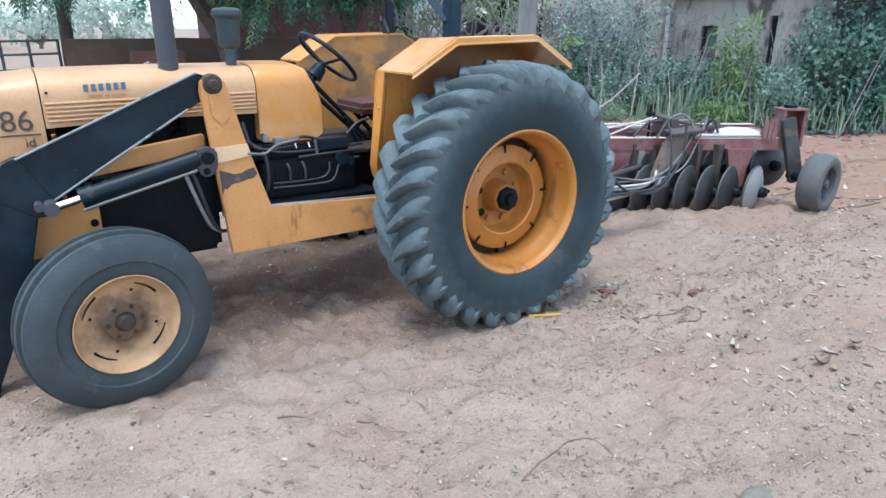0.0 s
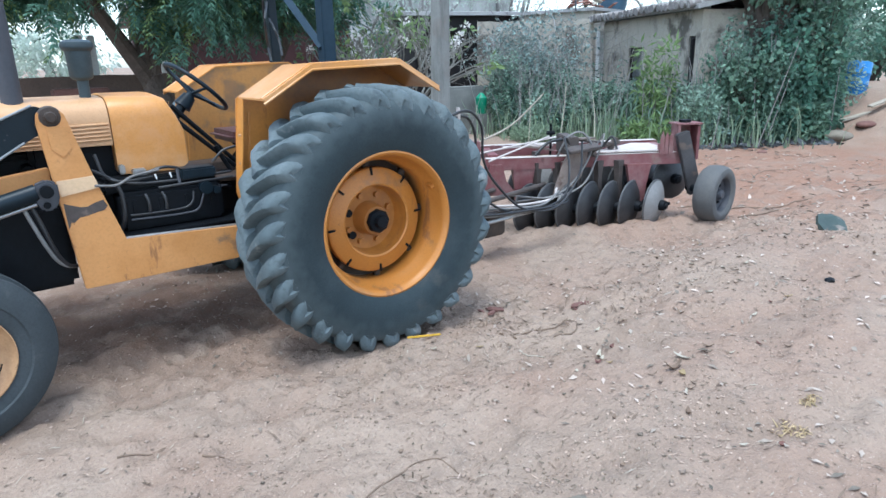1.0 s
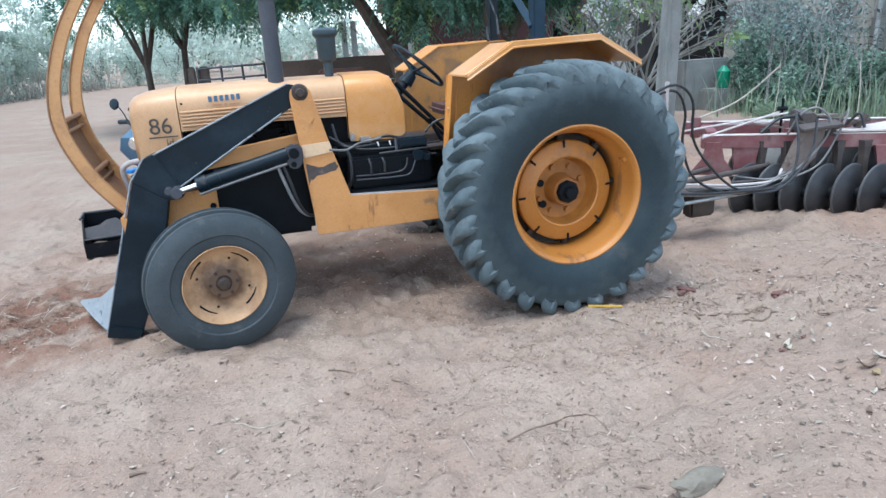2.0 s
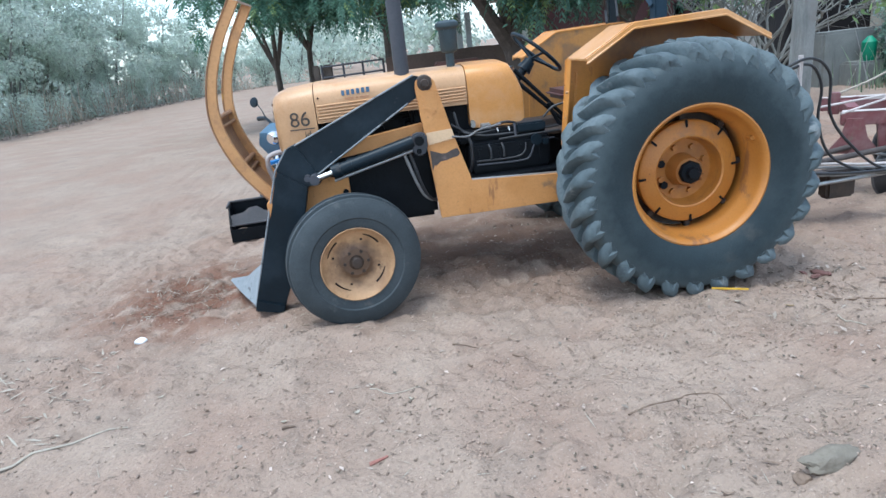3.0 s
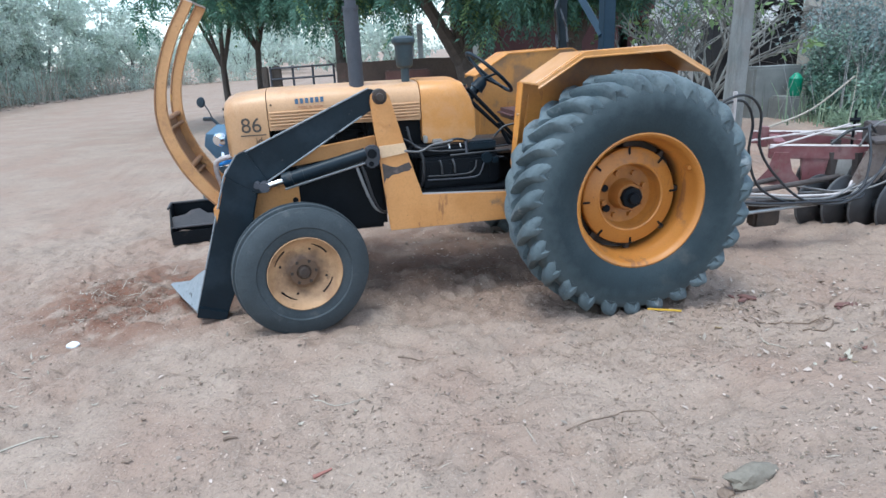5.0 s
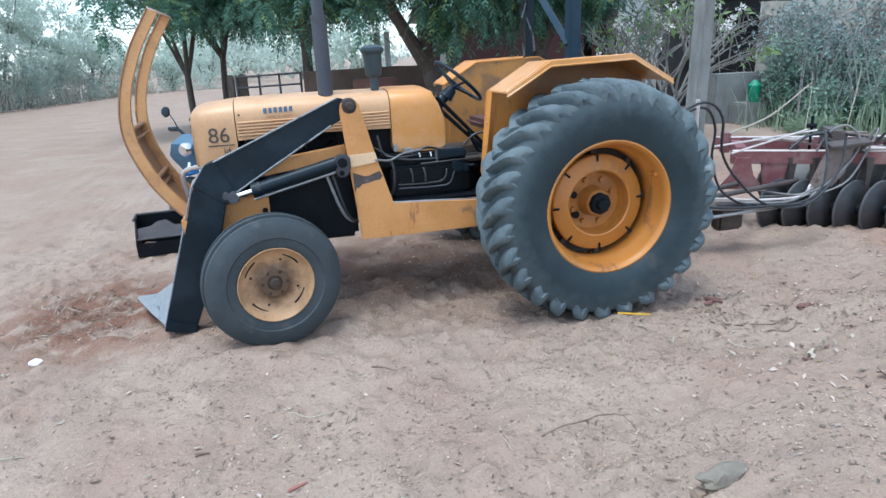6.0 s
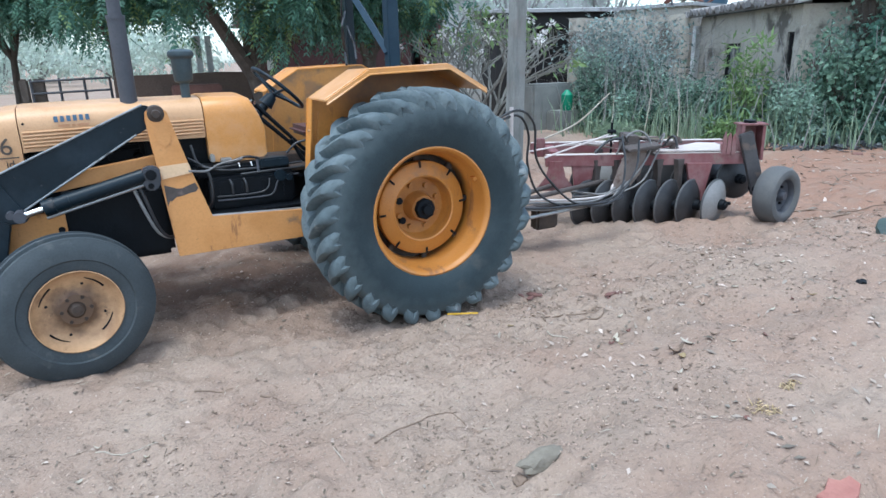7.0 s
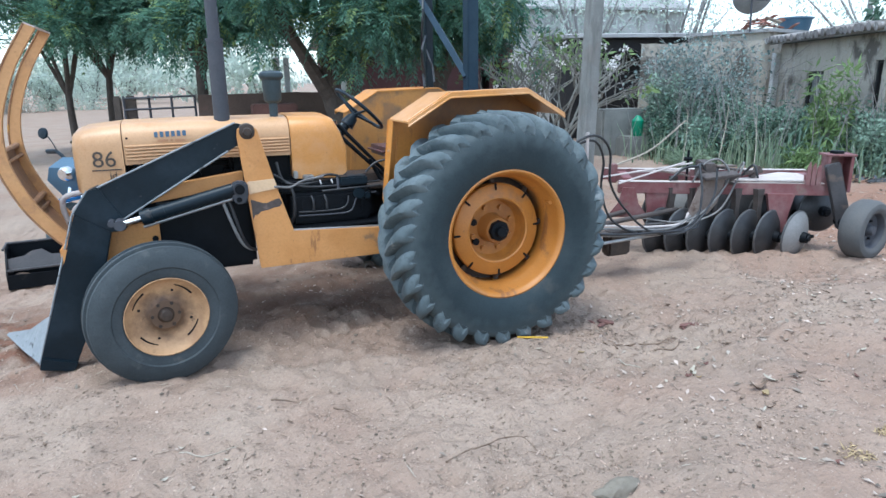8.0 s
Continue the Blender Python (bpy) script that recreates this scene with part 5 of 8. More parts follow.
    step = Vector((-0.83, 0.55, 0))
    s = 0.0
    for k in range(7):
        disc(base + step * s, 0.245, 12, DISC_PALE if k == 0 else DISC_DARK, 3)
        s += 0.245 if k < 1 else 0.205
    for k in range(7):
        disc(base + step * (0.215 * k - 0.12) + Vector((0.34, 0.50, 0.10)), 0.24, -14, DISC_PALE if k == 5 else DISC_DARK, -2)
    # one more dark dish under the tower, and the stems that carry the rows
    disc(F @ Vector((0.03, 0.22, 0.40)), 0.215, -20, DISC_DARK, -4)
    for k in range(6):
        bm = bmesh.new()
        p = base + step * (0.215 * k + 0.02) + Vector((0.34, 0.50, 0.0))
        loft(bm, [[Vector((p.x + a * w, p.y + b * 0.03, z)) for a, b in ((-1, -1), (1, -1), (1, 1), (-1, 1))] for z, w in ((0.70, 0.035), (0.52, 0.028), (0.42, 0.05), (0.33, 0.055))])
        part("bearing_stem", bm, RUST_DARK if k % 2 else RED_PAINT, harrow)
    for k in range(5):
        bm = bmesh.new()
        p = base + step * (0.345 + 0.205 * k) + Vector((0.05, 0.10, 0.0))
        loft(bm, [[Vector((p.x + a * w, p.y + b * 0.03, z)) for a, b in ((-1, -1), (1, -1), (1, 1), (-1, 1))] for z, w in ((0.66, 0.045), (0.50, 0.025), (0.36, 0.03), (0.24, 0.05))])
        part("bearing_stem", bm, RUST_DARK, harrow)
    bm = bmesh.new()
    loft(bm, [[F @ Vector((-0.48 + a * w + dx, -0.085 + b * 0.03, z)) for a, b in ((-1, -1), (1, -1), (1, 1), (-1, 1))] for z, w, dx in ((0.62, 0.125, 0.0), (0.42, 0.085, 0.0), (0.27, 0.060, 0.01), (0.235, 0.02, 0.01))])
    part("gang_leg", bm, RED_PAINT, harrow)
    for k, (x, y) in enumerate(((-1.62, 0.0), (-0.55, 0.62), (-1.5, 0.62))):
        bm = bmesh.new()
        loft(bm, [[F @ Vector((x + a * w, y + b * 0.035, z)) for a, b in ((-1, -1), (1, -1), (1, 1), (-1, 1))] for z, w in ((0.62, 0.115), (0.42, 0.085), (0.25, 0.070))])
        part("gang_leg", bm, RED_PAINT, harrow)
    bm = bmesh.new()
    rod(bm, base + Vector((0.12, -0.08, 0)), base + step * 1.75, 0.018, seg=8)
    part("gang_shaft", bm, BLACK_OILY, harrow)
    # flared brown plate in the middle of the row
    bm = bmesh.new()
    loft(bm, [[F @ Vector((x + a * w, -0.13 + b * 0.012 - 0.05 * (0.8 - z), z + a * w * 0.25)) for a, b in ((-1, -1), (1, -1), (1, 1), (-1, 1))] for z, w, x in ((0.79, 0.10, -1.11), (0.66, 0.12, -1.15), (0.50, 0.125, -1.20), (0.37, 0.09, -1.27))])
    part("deflector_plate", bm, RUST_BROWN, harrow, "brown bent steel plate")
    for x, top, low in ((-1.9, 0.10, 0.26),):
        bm = bmesh.new()
        loft(bm, [[F @ Vector((x + a * w, -0.07 + b * 0.012, z)) for a, b in ((-1, -1), (1, -1), (1, 1), (-1, 1))] for z, w in ((0.66, top * 0.6), (0.50, top), (0.36, low * 0.8))])
        part("deflector_plate", bm, RED_PAINT, harrow, "red bent steel plate")
    # mast and bent clutter on the frame
    bm = bmesh.new()
    box(bm, (-1.12, 0.2, 0.80), (0.12, 0.40, 0.18), F, 0.01)
    box(bm, (-1.0, 0.15, 0.90), (0.34, 0.16, 0.03), F @ pose(0, 0, 0, 8, -6, 10), 0.006)
    part("mast_base", bm, RUST_DARK, harrow)
    bm = bmesh.new()
    rod(bm, F @ Vector((-1.32, 0.1, 0.7)), F @ Vector((-1.32, 0.1, 1.02)), 0.012, seg=8)
    rod(bm, F @ Vector((-1.36, 0.1, 0.93)), F @ Vector((-1.28, 0.1, 0.93)), 0.02, seg=8)
    part("screw_rod", bm, BLACK_OILY, harrow)
    for a, b in (((-1.02, -0.06, 0.78), (-1.30, -0.08, 0.42)), ((-0.86, -0.06, 0.80), (-1.16, -0.10, 0.64)), ((-0.9, -0.05, 0.70), (-1.2, 0.0, 0.82)), ((-0.66, 0.1, 0.80), (-1.2, 0.2, 0.86))):
        bm = bmesh.new()
        box(bm, (0, 0, 0), (0.07, 0.02, (F @ Vector(b) - F @ Vector(a)).length), Matrix.Translation((F @ Vector(a) + F @ Vector(b)) / 2) @ (F @ Vector(b) - F @ Vector(a)).to_track_quat('Z', 'Y').to_matrix().to_4x4(), 0.004)
        part("flat_bar", bm, RUST_DARK, harrow)
    for pts, r, mt in (([(-1.30, -0.08, 0.72), (-1.22, -0.12, 0.90), (-1.08, -0.12, 0.95), (-0.98, -0.14, 0.80), (-1.12, -0.20, 0.55), (-1.35, -0.25, 0.38), (-1.75, -0.3, 0.34)], 0.010, HOSE_GREY),
                       ([(-0.90, 0.0, 0.78), (-0.84, -0.08, 0.92), (-0.92, -0.14, 0.72), (-1.08, -0.22, 0.46), (-1.4, -0.28, 0.36), (-1.8, -0.3, 0.40)], 0.009, HOSE_GREY),
                       ([(-0.80, 0.10, 0.76), (-0.72, 0.02, 0.88), (-0.68, -0.02, 0.76)], 0.012, HOSE), ([(-1.5, 0.0, 0.73), (-1.36, 0.05, 0.84), (-1.2, 0.1, 0.86)], 0.014, HOSE)):
        bm = bmesh.new()
        tube(bm, [F @ Vector(p) for p in pts], r, seg=8)
        part("hose", bm, mt, harrow)
    for a, b, w in (((-1.30, 0.12, 0.76), (-1.62, 0.05, 0.82), 0.08), ((-1.28, 0.18, 0.80), (-1.80, 0.12, 0.80), 0.05), ((-0.92, -0.03, 0.75), (-1.24, -0.08, 0.66), 0.10), ((-1.05, 0.1, 0.86), (-0.82, 0.3, 0.84), 0.08)):
        bm = bmesh.new()
        box(bm, (0, 0, 0), (w, 0.018, (F @ Vector(b) - F @ Vector(a)).length), Matrix.Translation((F @ Vector(a) + F @ Vector(b)) / 2) @ (F @ Vector(b) - F @ Vector(a)).to_track_quat('Z', 'Y').to_matrix().to_4x4(), 0.004)
        part("flat_bar", bm, RUST_BROWN if w > 0.06 else DUST_TOP, harrow)
    bm = bmesh.new()
    rod(bm, F @ Vector((-0.70, 0.12, 0.74)), F @ Vector((-0.64, 0.12, 0.86)), 0.03, seg=12)
    rod(bm, F @ Vector((-0.78, 0.08, 0.79)), F @ Vector((-0.60, 0.14, 0.81)), 0.022, seg=12)
    part("screw_jack", bm, RUST_DARK, harrow)
    bm = bmesh.new()
    box(bm, (-1.99, 0.60, 0.71), (0.09, 0.10, 0.20), F, 0.006)
    part("end_bracket", bm, RED_PAINT, harrow)
    # drawbar towards the tractor, hoses and two pale bars
    bm = bmesh.new()
    for a, b, r in (((0.55, -0.30, 0.41), (2.6, 0.05, 0.45), 0.024), ((0.55, -0.2, 0.38), (2.3, 0.35, 0.42), 0.024)):
        rod(bm, a, b, r, seg=12)
    box(bm, (1.35, -0.28, 0.385), (0.9, 0.12, 0.02), None, 0.004)
    part("drawbar", bm, RUST_DARK, harrow, "dark rusty steel drawbar")
    for k, (y, z, mt) in enumerate(((-0.36, 0.43, HOSE_GREY), (-0.40, 0.40, HOSE_GREY), (-0.33, 0.45, DUST_TOP), (-0.44, 0.42, HOSE))):
        bm = bmesh.new()
        tube(bm, [(1.15, y + 0.04, z + 0.03), (1.50, y, z + 0.012 * (-1) ** k), (1.85, y - 0.01, z - 0.03), (2.20 + 0.06 * k, y + 0.02, z - 0.05), (2.48, y + 0.10, z + 0.02)], 0.011, seg=8)
        part("hydraulic_hose", bm, mt, harrow, "dusty grey hydraulic hose" if mt != HOSE else "thick black hydraulic hose")
    bm = bmesh.new()
    box(bm, (1.62, -0.28, 0.29), (0.24, 0.12, 0.22), None, 0.02)
    part("stand_foot", bm, GREASE, harrow)
    bm = bmesh.new()
    rod(bm, (1.35, -0.42, 0.34), (2.05, -0.35, 0.34), 0.016, seg=8)
    part("link_rod", bm, STEEL, harrow)
    for a, b in (((1.55, -0.1, 0.86), (2.75, 0.05, 0.90)), ((1.7, -0.16, 0.80), (2.55, -0.05, 0.93))):
        bm = bmesh.new()
        rod(bm, a, b, 0.009, seg=8)
        part("stay_bar", bm, DUST_TOP, harrow)
    for k, pts in enumerate(([(0.80, -0.50, 1.10), (1.02, -0.50, 1.24), (1.20, -0.50, 1.27), (1.36, -0.46, 1.14), (1.40, -0.44, 0.86), (1.58, -0.43, 0.62), (1.87, -0.43, 0.40), (2.25, -0.46, 0.37), (2.57, -0.42, 0.62), (2.66, -0.36, 0.90)],
                             [(0.80, -0.46, 1.08), (1.05, -0.46, 1.21), (1.22, -0.45, 1.22), (1.33, -0.42, 1.06), (1.34, -0.40, 0.80), (1.48, -0.40, 0.52), (1.87, -0.40, 0.36), (2.35, -0.42, 0.42), (2.50, -0.36, 0.66), (2.58, -0.22, 0.92), (2.72, -0.15, 0.86)])):
        bm = bmesh.new()
        tube(bm, pts, 0.0105, seg=8)
        part("hydraulic_hose", bm, HOSE, harrow, "thick black hydraulic hose")
    bm = bmesh.new()
    rod(bm, (1.13, -0.46, 0.80), (1.13, -0.46, 1.30), 0.016, seg=8)
    part("support_rod", bm, DUST_TOP, harrow)
    bm = bmesh.new()
    box(bm, (1.02, -0.45, 0.82), (0.08, 0.08, 0.22), None, 0.01)
    part("coupling", bm, BLACK_OILY, harrow)


build_harrow()


# Foliage helpers
def leaf_cloud(name, blobs, per, length, width, material, parent=None, seed=1, droop=0.3, shell=0.5):
    """Many small pointed leaves in loose lumps: blobs of (x, y, z, rx, ry, rz)."""
    rng = np.random.RandomState(seed)
    C, R = np.array([b[:3] for b in blobs], float), np.array([b[3:6] for b in blobs], float)
    vol = (R[:, 0] * R[:, 1] * R[:, 2]) ** (2 / 3)
    counts = np.maximum((per * vol / vol.sum()).astype(int), 5)
    idx = np.repeat(np.arange(len(blobs)), counts)
    n = len(idx)
    v = rng.randn(n, 3)
    v /= np.linalg.norm(v, axis=1, keepdims=True)
    rad = rng.rand(n, 1) ** (1 / 3) * (1 - shell) + shell * (0.75 + 0.35 * rng.rand(n, 1))
    P = C[idx] + v * rad * R[idx]
    d = v * 0.7 + rng.randn(n, 3) * 0.6
    d[:, 2] -= droop
    d /= np.linalg.norm(d, axis=1, keepdims=True)
    s = np.cross(d, rng.randn(n, 3))
    s /= np.linalg.norm(s, axis=1, keepdims=True)
    L = length * (0.6 + 0.8 * rng.rand(n, 1))
    W = width * (0.6 + 0.8 * rng.rand(n, 1))
    up = np.cross(d, s)
    V = np.stack([P, P + d * L * 0.45 + s * W + up * W * 0.3, P + d * L, P + d * L * 0.45 - s * W + up * W * 0.3], 1).reshape(-1, 3)
    return raw_np(name, V, np.arange(n * 4).reshape(-1, 4), material, parent)


def raw_np(name, V, quads, material, parent=None):
    me = bpy.data.meshes.new(name)
    me.vertices.add(len(V))
    me.vertices.foreach_set("co", np.ascontiguousarray(V, np.float32).ravel())
    me.loops.add(quads.size)
    me.loops.foreach_set("vertex_index", np.ascontiguousarray(quads, np.int32).ravel())
    me.polygons.add(len(quads))
    me.polygons.foreach_set("loop_start", np.arange(0, quads.size, quads.shape[1], dtype=np.int32))
    me.update(calc_edges=True)
    me.materials.append(material)
    ob = new(name, me)
    if parent:
        ob.parent = parent
    return ob


def frond_cloud(name, blobs, fronds, length, leaflet, width, material, parent=None, seed=1, pairs=7):
    """Feathered leaves: each an arching stalk with narrow pointed leaflets in pairs, hung in loose lumps."""
    rng = np.random.RandomState(seed)
    C, R = np.array([b[:3] for b in blobs], float), np.array([b[3:6] for b in blobs], float)
    vol = (R[:, 0] * R[:, 1] * R[:, 2]) ** (2 / 3)
    counts = np.maximum((fronds * vol / vol.sum()).astype(int), 2)
    idx = np.repeat(np.arange(len(blobs)), counts)
    n = len(idx)
    v = rng.randn(n, 3)
    v /= np.linalg.norm(v, axis=1, keepdims=True)
    P = C[idx] + v * (0.35 + 0.65 * rng.rand(n, 1)) * R[idx]
    d = v * 0.8 + rng.randn(n, 3) * 0.45
    d[:, 2] -= 0.15
    d /= np.linalg.norm(d, axis=1, keepdims=True)
    side = np.cross(d, np.array([0.05, 0.03, 1.0]))
    side /= np.linalg.norm(side, axis=1, keepdims=True)
    L = length * (0.7 + 0.6 * rng.rand(n, 1))
    quads = []
    for k in range(pairs):
        t = 0.12 + 0.88 * k / (pairs - 1)
        q = P + d * L * t - np.array([0, 0, 1.0]) * L * 0.28 * t * t
        for s in (-1, 1):
            w = d * (0.45 + 0.5 * t) + side * s * (1.0 - 0.35 * t) + rng.randn(n, 3) * 0.12
            w[:, 2] -= 0.15 + 0.25 * t
            w /= np.linalg.norm(w, axis=1, keepdims=True)
            across = np.cross(w, np.cross(side * s, d) + rng.randn(n, 3) * 0.3)
            across /= np.linalg.norm(across, axis=1, keepdims=True)
            ln = leaflet * (1.15 - 0.5 * abs(t - 0.45)) * (0.8 + 0.4 * rng.rand(n, 1))
            quads.append(np.stack([q, q + w * ln * 0.4 + across * width, q + w * ln, q + w * ln * 0.4 - across * width], 1))
    V = np.concatenate(quads, 1).reshape(-1, 3)
    return raw_np(name, V, np.arange(len(V)).reshape(-1, 4), material, parent)


def tree(x, y, height, spread, crown_low, label, leaf, per=9000, seed=1, trunk=0.16, lean=(0, 0), fork=0.3, leaf_len=0.17, leaf_w=0.022, limbs=6, bark=None, clumps=26, puff=1.0, hanging=0, fronds=0):
    rng = random.Random(seed)
    z0 = gz(x, y) - 0.1
    ob = thing("tree", label, "tree", Matrix.Translation((x, y, z0)))
    bm = bmesh.new()
    fz = crown_low * fork
    mid = Vector((lean[0] * fz, lean[1] * fz, fz))
    tube(bm, [(0, 0, 0), mid * 0.5 + Vector((rng.uniform(-.04, .04), 0, 0)), mid], trunk * 1.15, trunk * 0.9, seg=10, steps=4)
    tips = []
    for k in range(limbs):
        a = 2 * math.pi * (k + rng.random() * 0.7) / limbs
        r = spread * rng.uniform(0.35, 0.8)
        tip = Vector((lean[0] * height * 0.5 + r * math.cos(a), lean[1] * height * 0.5 + r * math.sin(a), rng.uniform(crown_low + 0.4, height * 0.86)))
        m1 = mid.lerp(tip, 0.35) + Vector((rng.uniform(-.15, .15), rng.uniform(-.15, .15), 0.25))
        m2 = mid.lerp(tip, 0.7) + Vector((rng.uniform(-.2, .2), rng.uniform(-.2, .2), 0.2))
        tube(bm, [mid - Vector((0, 0, 0.1)), m1, m2, tip], trunk * rng.uniform(0.5, 0.75), 0.02, seg=8, steps=5)
        tips += [m2, tip]
    part("trunk", bm, bark or BARK, ob)
    blobs = []
    for k in range(clumps):
        if k < len(tips):
            c = tips[k]
        else:
            a, r = rng.uniform(0, 6.283), spread * math.sqrt(rng.random())
            c = Vector((lean[0] * height * 0.5 + r * math.cos(a), lean[1] * height * 0.5 + r * math.sin(a), crown_low + (height - crown_low) * rng.random() * (1 - 0.5 * (r / spread) ** 2)))
        q = spread * rng.uniform(0.2, 0.38) * puff
        blobs.append((c.x, c.y, max(c.z, crown_low + q * 0.4), q, q, q * rng.uniform(0.6, 0.9)))
    for k in range(hanging):
        a, r = rng.uniform(0, 6.283), spread * rng.uniform(0.3, 1.05)
        q = rng.uniform(0.14, 0.26)
        blobs.append((lean[0] * height * 0.5 + r * math.cos(a), lean[1] * height * 0.5 + r * math.sin(a), crown_low + rng.uniform(-0.35, 0.25), q, q, q * 1.3))
    if fronds:
        frond_cloud("crown", blobs, fronds, 0.40, 0.13, 0.018, leaf, ob, seed)
        frond_cloud("young_leaves", blobs[::2], fronds // 6, 0.42, 0.12, 0.018, LEAF_FRESH, ob, seed + 300)
    else:
        leaf_cloud("crown", blobs, per, leaf_len, leaf_w, leaf, ob, seed, droop=0.7, shell=0.35)
    return ob


# Trees beyond the tractor
tree(-4.15, 13.5, 6.6, 2.3, 2.85, "neem tree with a dark forked trunk and drooping leaves", LEAF_NEEM, 0, 3, 0.085, (-0.03, 0), 0.55, hanging=9, fronds=2300, puff=0.85)
tree(-3.35, 13.9, 6.8, 2.4, 2.85, "neem tree with a slim dark trunk beside a road", LEAF_NEEM, 0, 4, 0.085, (0.03, 0), 0.7, hanging=9, fronds=2300, puff=0.85)
tree(-1.25, 11.2, 6.2, 2.3, 3.0, "tall dark-trunked neem tree beside a brown wall", LEAF_NEEM, 0, 5, 0.13, (0.02, 0), 0.7, hanging=9, fronds=2300, puff=0.85)
tree(1.5, 8.6, 5.4, 2.6, 2.6, "leaning neem tree shading the yard", LEAF_NEEM, 0, 6, 0.22, (-0.22, 0), 0.6, hanging=9, fronds=2800, puff=0.85)
tree(3.2, 7.6, 5.2, 2.2, 2.6, "neem tree with fresh green sprays over the tractor", LEAF_NEEM, 0, 8, 0.15, (0.0, 0), 0.7, hanging=9, fronds=2800, puff=0.85)


def build_left_wood():
    """A wood whose edge follows the far side of the road; its leaves are paled for haze."""
    rng = random.Random(11)
    edge = [(-16.6, 18.3), (-16.0, 21.0), (-15.9, 23.6), (-15.8, 26.4), (-15.6, 29.4), (-15.1, 32.4), (-14.3, 35.6), (-13.2, 38.8), (-11.8, 41.5), (-10.2, 43.5), (-8.2, 45.0), (-6.0, 46.5)]
    for k, (x, y) in enumerate(edge):
        h, sp = (rng.uniform(7.5, 10.5), rng.uniform(2.6, 3.4)) if k < 7 else (rng.uniform(4.5, 6.0) + (1.6 if k == 7 else 0), rng.uniform(1.8, 2.4)) if k < 9 else (rng.uniform(2.6, 3.6), rng.uniform(1.2, 1.6))
        tree(x - sp * 0.75, y + rng.uniform(-0.4, 1.6), h, sp, rng.uniform(0.5, 1.3), "roadside tree with leaves paled for haze", LEAF_FAR, 16000 if k < 8 else 8000 if k < 9 else 2500, 40 + k, 0.11, (0, 0), 0.5, leaf_len=0.15, leaf_w=0.042, limbs=8, bark=BARK_BARE, clumps=60, puff=0.8)
    # the last three are added to dull the bright horizon like haze
    for k, (x, y, h, sp) in enumerate(((-27, 24, 13, 5), (-20.5, 33, 13, 4.4), (-9.5, 78, 7, 6.5), (18, 46, 6, 6), (30, 40, 8, 6), (-5.5, 62, 6.0, 4.0), (0.5, 58, 5.0, 4.2), (5.0, 52, 5.0, 3.6))):
        tree(x, y, h, sp, 1.0, "distant tree with leaves paled for haze", LEAF_FAR, 9000 if k < 5 else 1800, 60 + k, 0.16, (0, 0), 0.5, leaf_len=0.45, leaf_w=0.11, limbs=6, bark=BARK_BARE, clumps=44, puff=0.75)
    # dry stalks and brown undergrowth along the edge, with a strip of pale rubble before it
    rs = np.random.RandomState(6)
    e = np.array(edge[:10])
    m = 600
    u = rs.rand(m) ** 1.4 * (len(e) - 1)
    i = np.minimum(u.astype(int), len(e) - 2)
    q = e[i] + (e[i + 1] - e[i]) * (u - i)[:, None] + np.stack([0.3 - np.abs(rs.randn(m)) * 0.8, rs.randn(m) * 0.3], 1)
    z = ground_full(q[:, 0], q[:, 1])
    hh = 0.4 + 1.5 * rs.rand(m) ** 1.5
    lean = rs.randn(m, 2) * 0.25 * hh[:, None]
    B = np.stack([q[:, 0], q[:, 1], z - 0.03], 1)
    T = B + np.concatenate([lean, hh[:, None]], 1)
    rad = 0.02 + 0.03 * rs.rand(m)[:, None]
    ring = [np.array(v) for v in ((1, 0, 0), (-0.5, 0.87, 0), (-0.5, -0.87, 0))]
    V = np.stack([B + v * rad for v in ring] + [T + v * rad * 0.35 for v in ring], 1).reshape(-1, 3)
    F = np.array([(0, 1, 4, 3), (1, 2, 5, 4), (2, 0, 3, 5)])
    # stalks coloured pale to stand in for haze
    tagged(raw_np("undergrowth", V, (np.arange(m)[:, None, None] * 6 + F[None]).reshape(-1, 4), TWIG_PALE), "dry undergrowth paled for haze along a wood", "undergrowth", kind="stuff")
    shrubs = []
    for k in range(150):
        t = rng.random() ** 1.2 * (len(edge) - 1.01)
        a, b = edge[int(t)], edge[int(t) + 1]
        f = t - int(t)
        x, y = a[0] + (b[0] - a[0]) * f + rng.uniform(-1.2, 0.3), a[1] + (b[1] - a[1]) * f + rng.uniform(-0.4, 0.4)
        h = rng.uniform(0.25, 0.9)
        shrubs.append((x, y, gz(x, y) + h * 0.8, 0.45, 0.45, h))
    tagged(leaf_cloud("low_scrub", shrubs, 16000, 0.13, 0.03, LEAF_FAR, None, 91, droop=-0.2, shell=0.2), "low scrub paled for haze at the foot of a wood", "scrub", kind="stuff")
    m = 700
    u = rs.rand(m) * (len(e) - 1)
    i = np.minimum(u.astype(int), len(e) - 2)
    q = e[i] + (e[i + 1] - e[i]) * (u - i)[:, None] + np.stack([0.75 + rs.randn(m) * 0.28, rs.randn(m) * 0.25], 1)
    z = ground_full(q[:, 0], q[:, 1])
    r = (0.03 + 0.10 * rs.rand(m) ** 3)[:, None, None]
    base = np.array([(1, 0, 0), (0, 1, 0), (-1, 0, 0), (0, -1, 0), (0, 0, 0.7), (0, 0, -0.7)], float)
    V = (np.stack([q[:, 0], q[:, 1], z], 1)[:, None, :] + base[None] * (1 + 0.35 * rs.randn(m, 6, 1)) * r).reshape(-1, 3)
    F = np.array([(0, 1, 4), (1, 2, 4), (2, 3, 4), (3, 0, 4), (1, 0, 5), (2, 1, 5), (3, 2, 5), (0, 3, 5)])
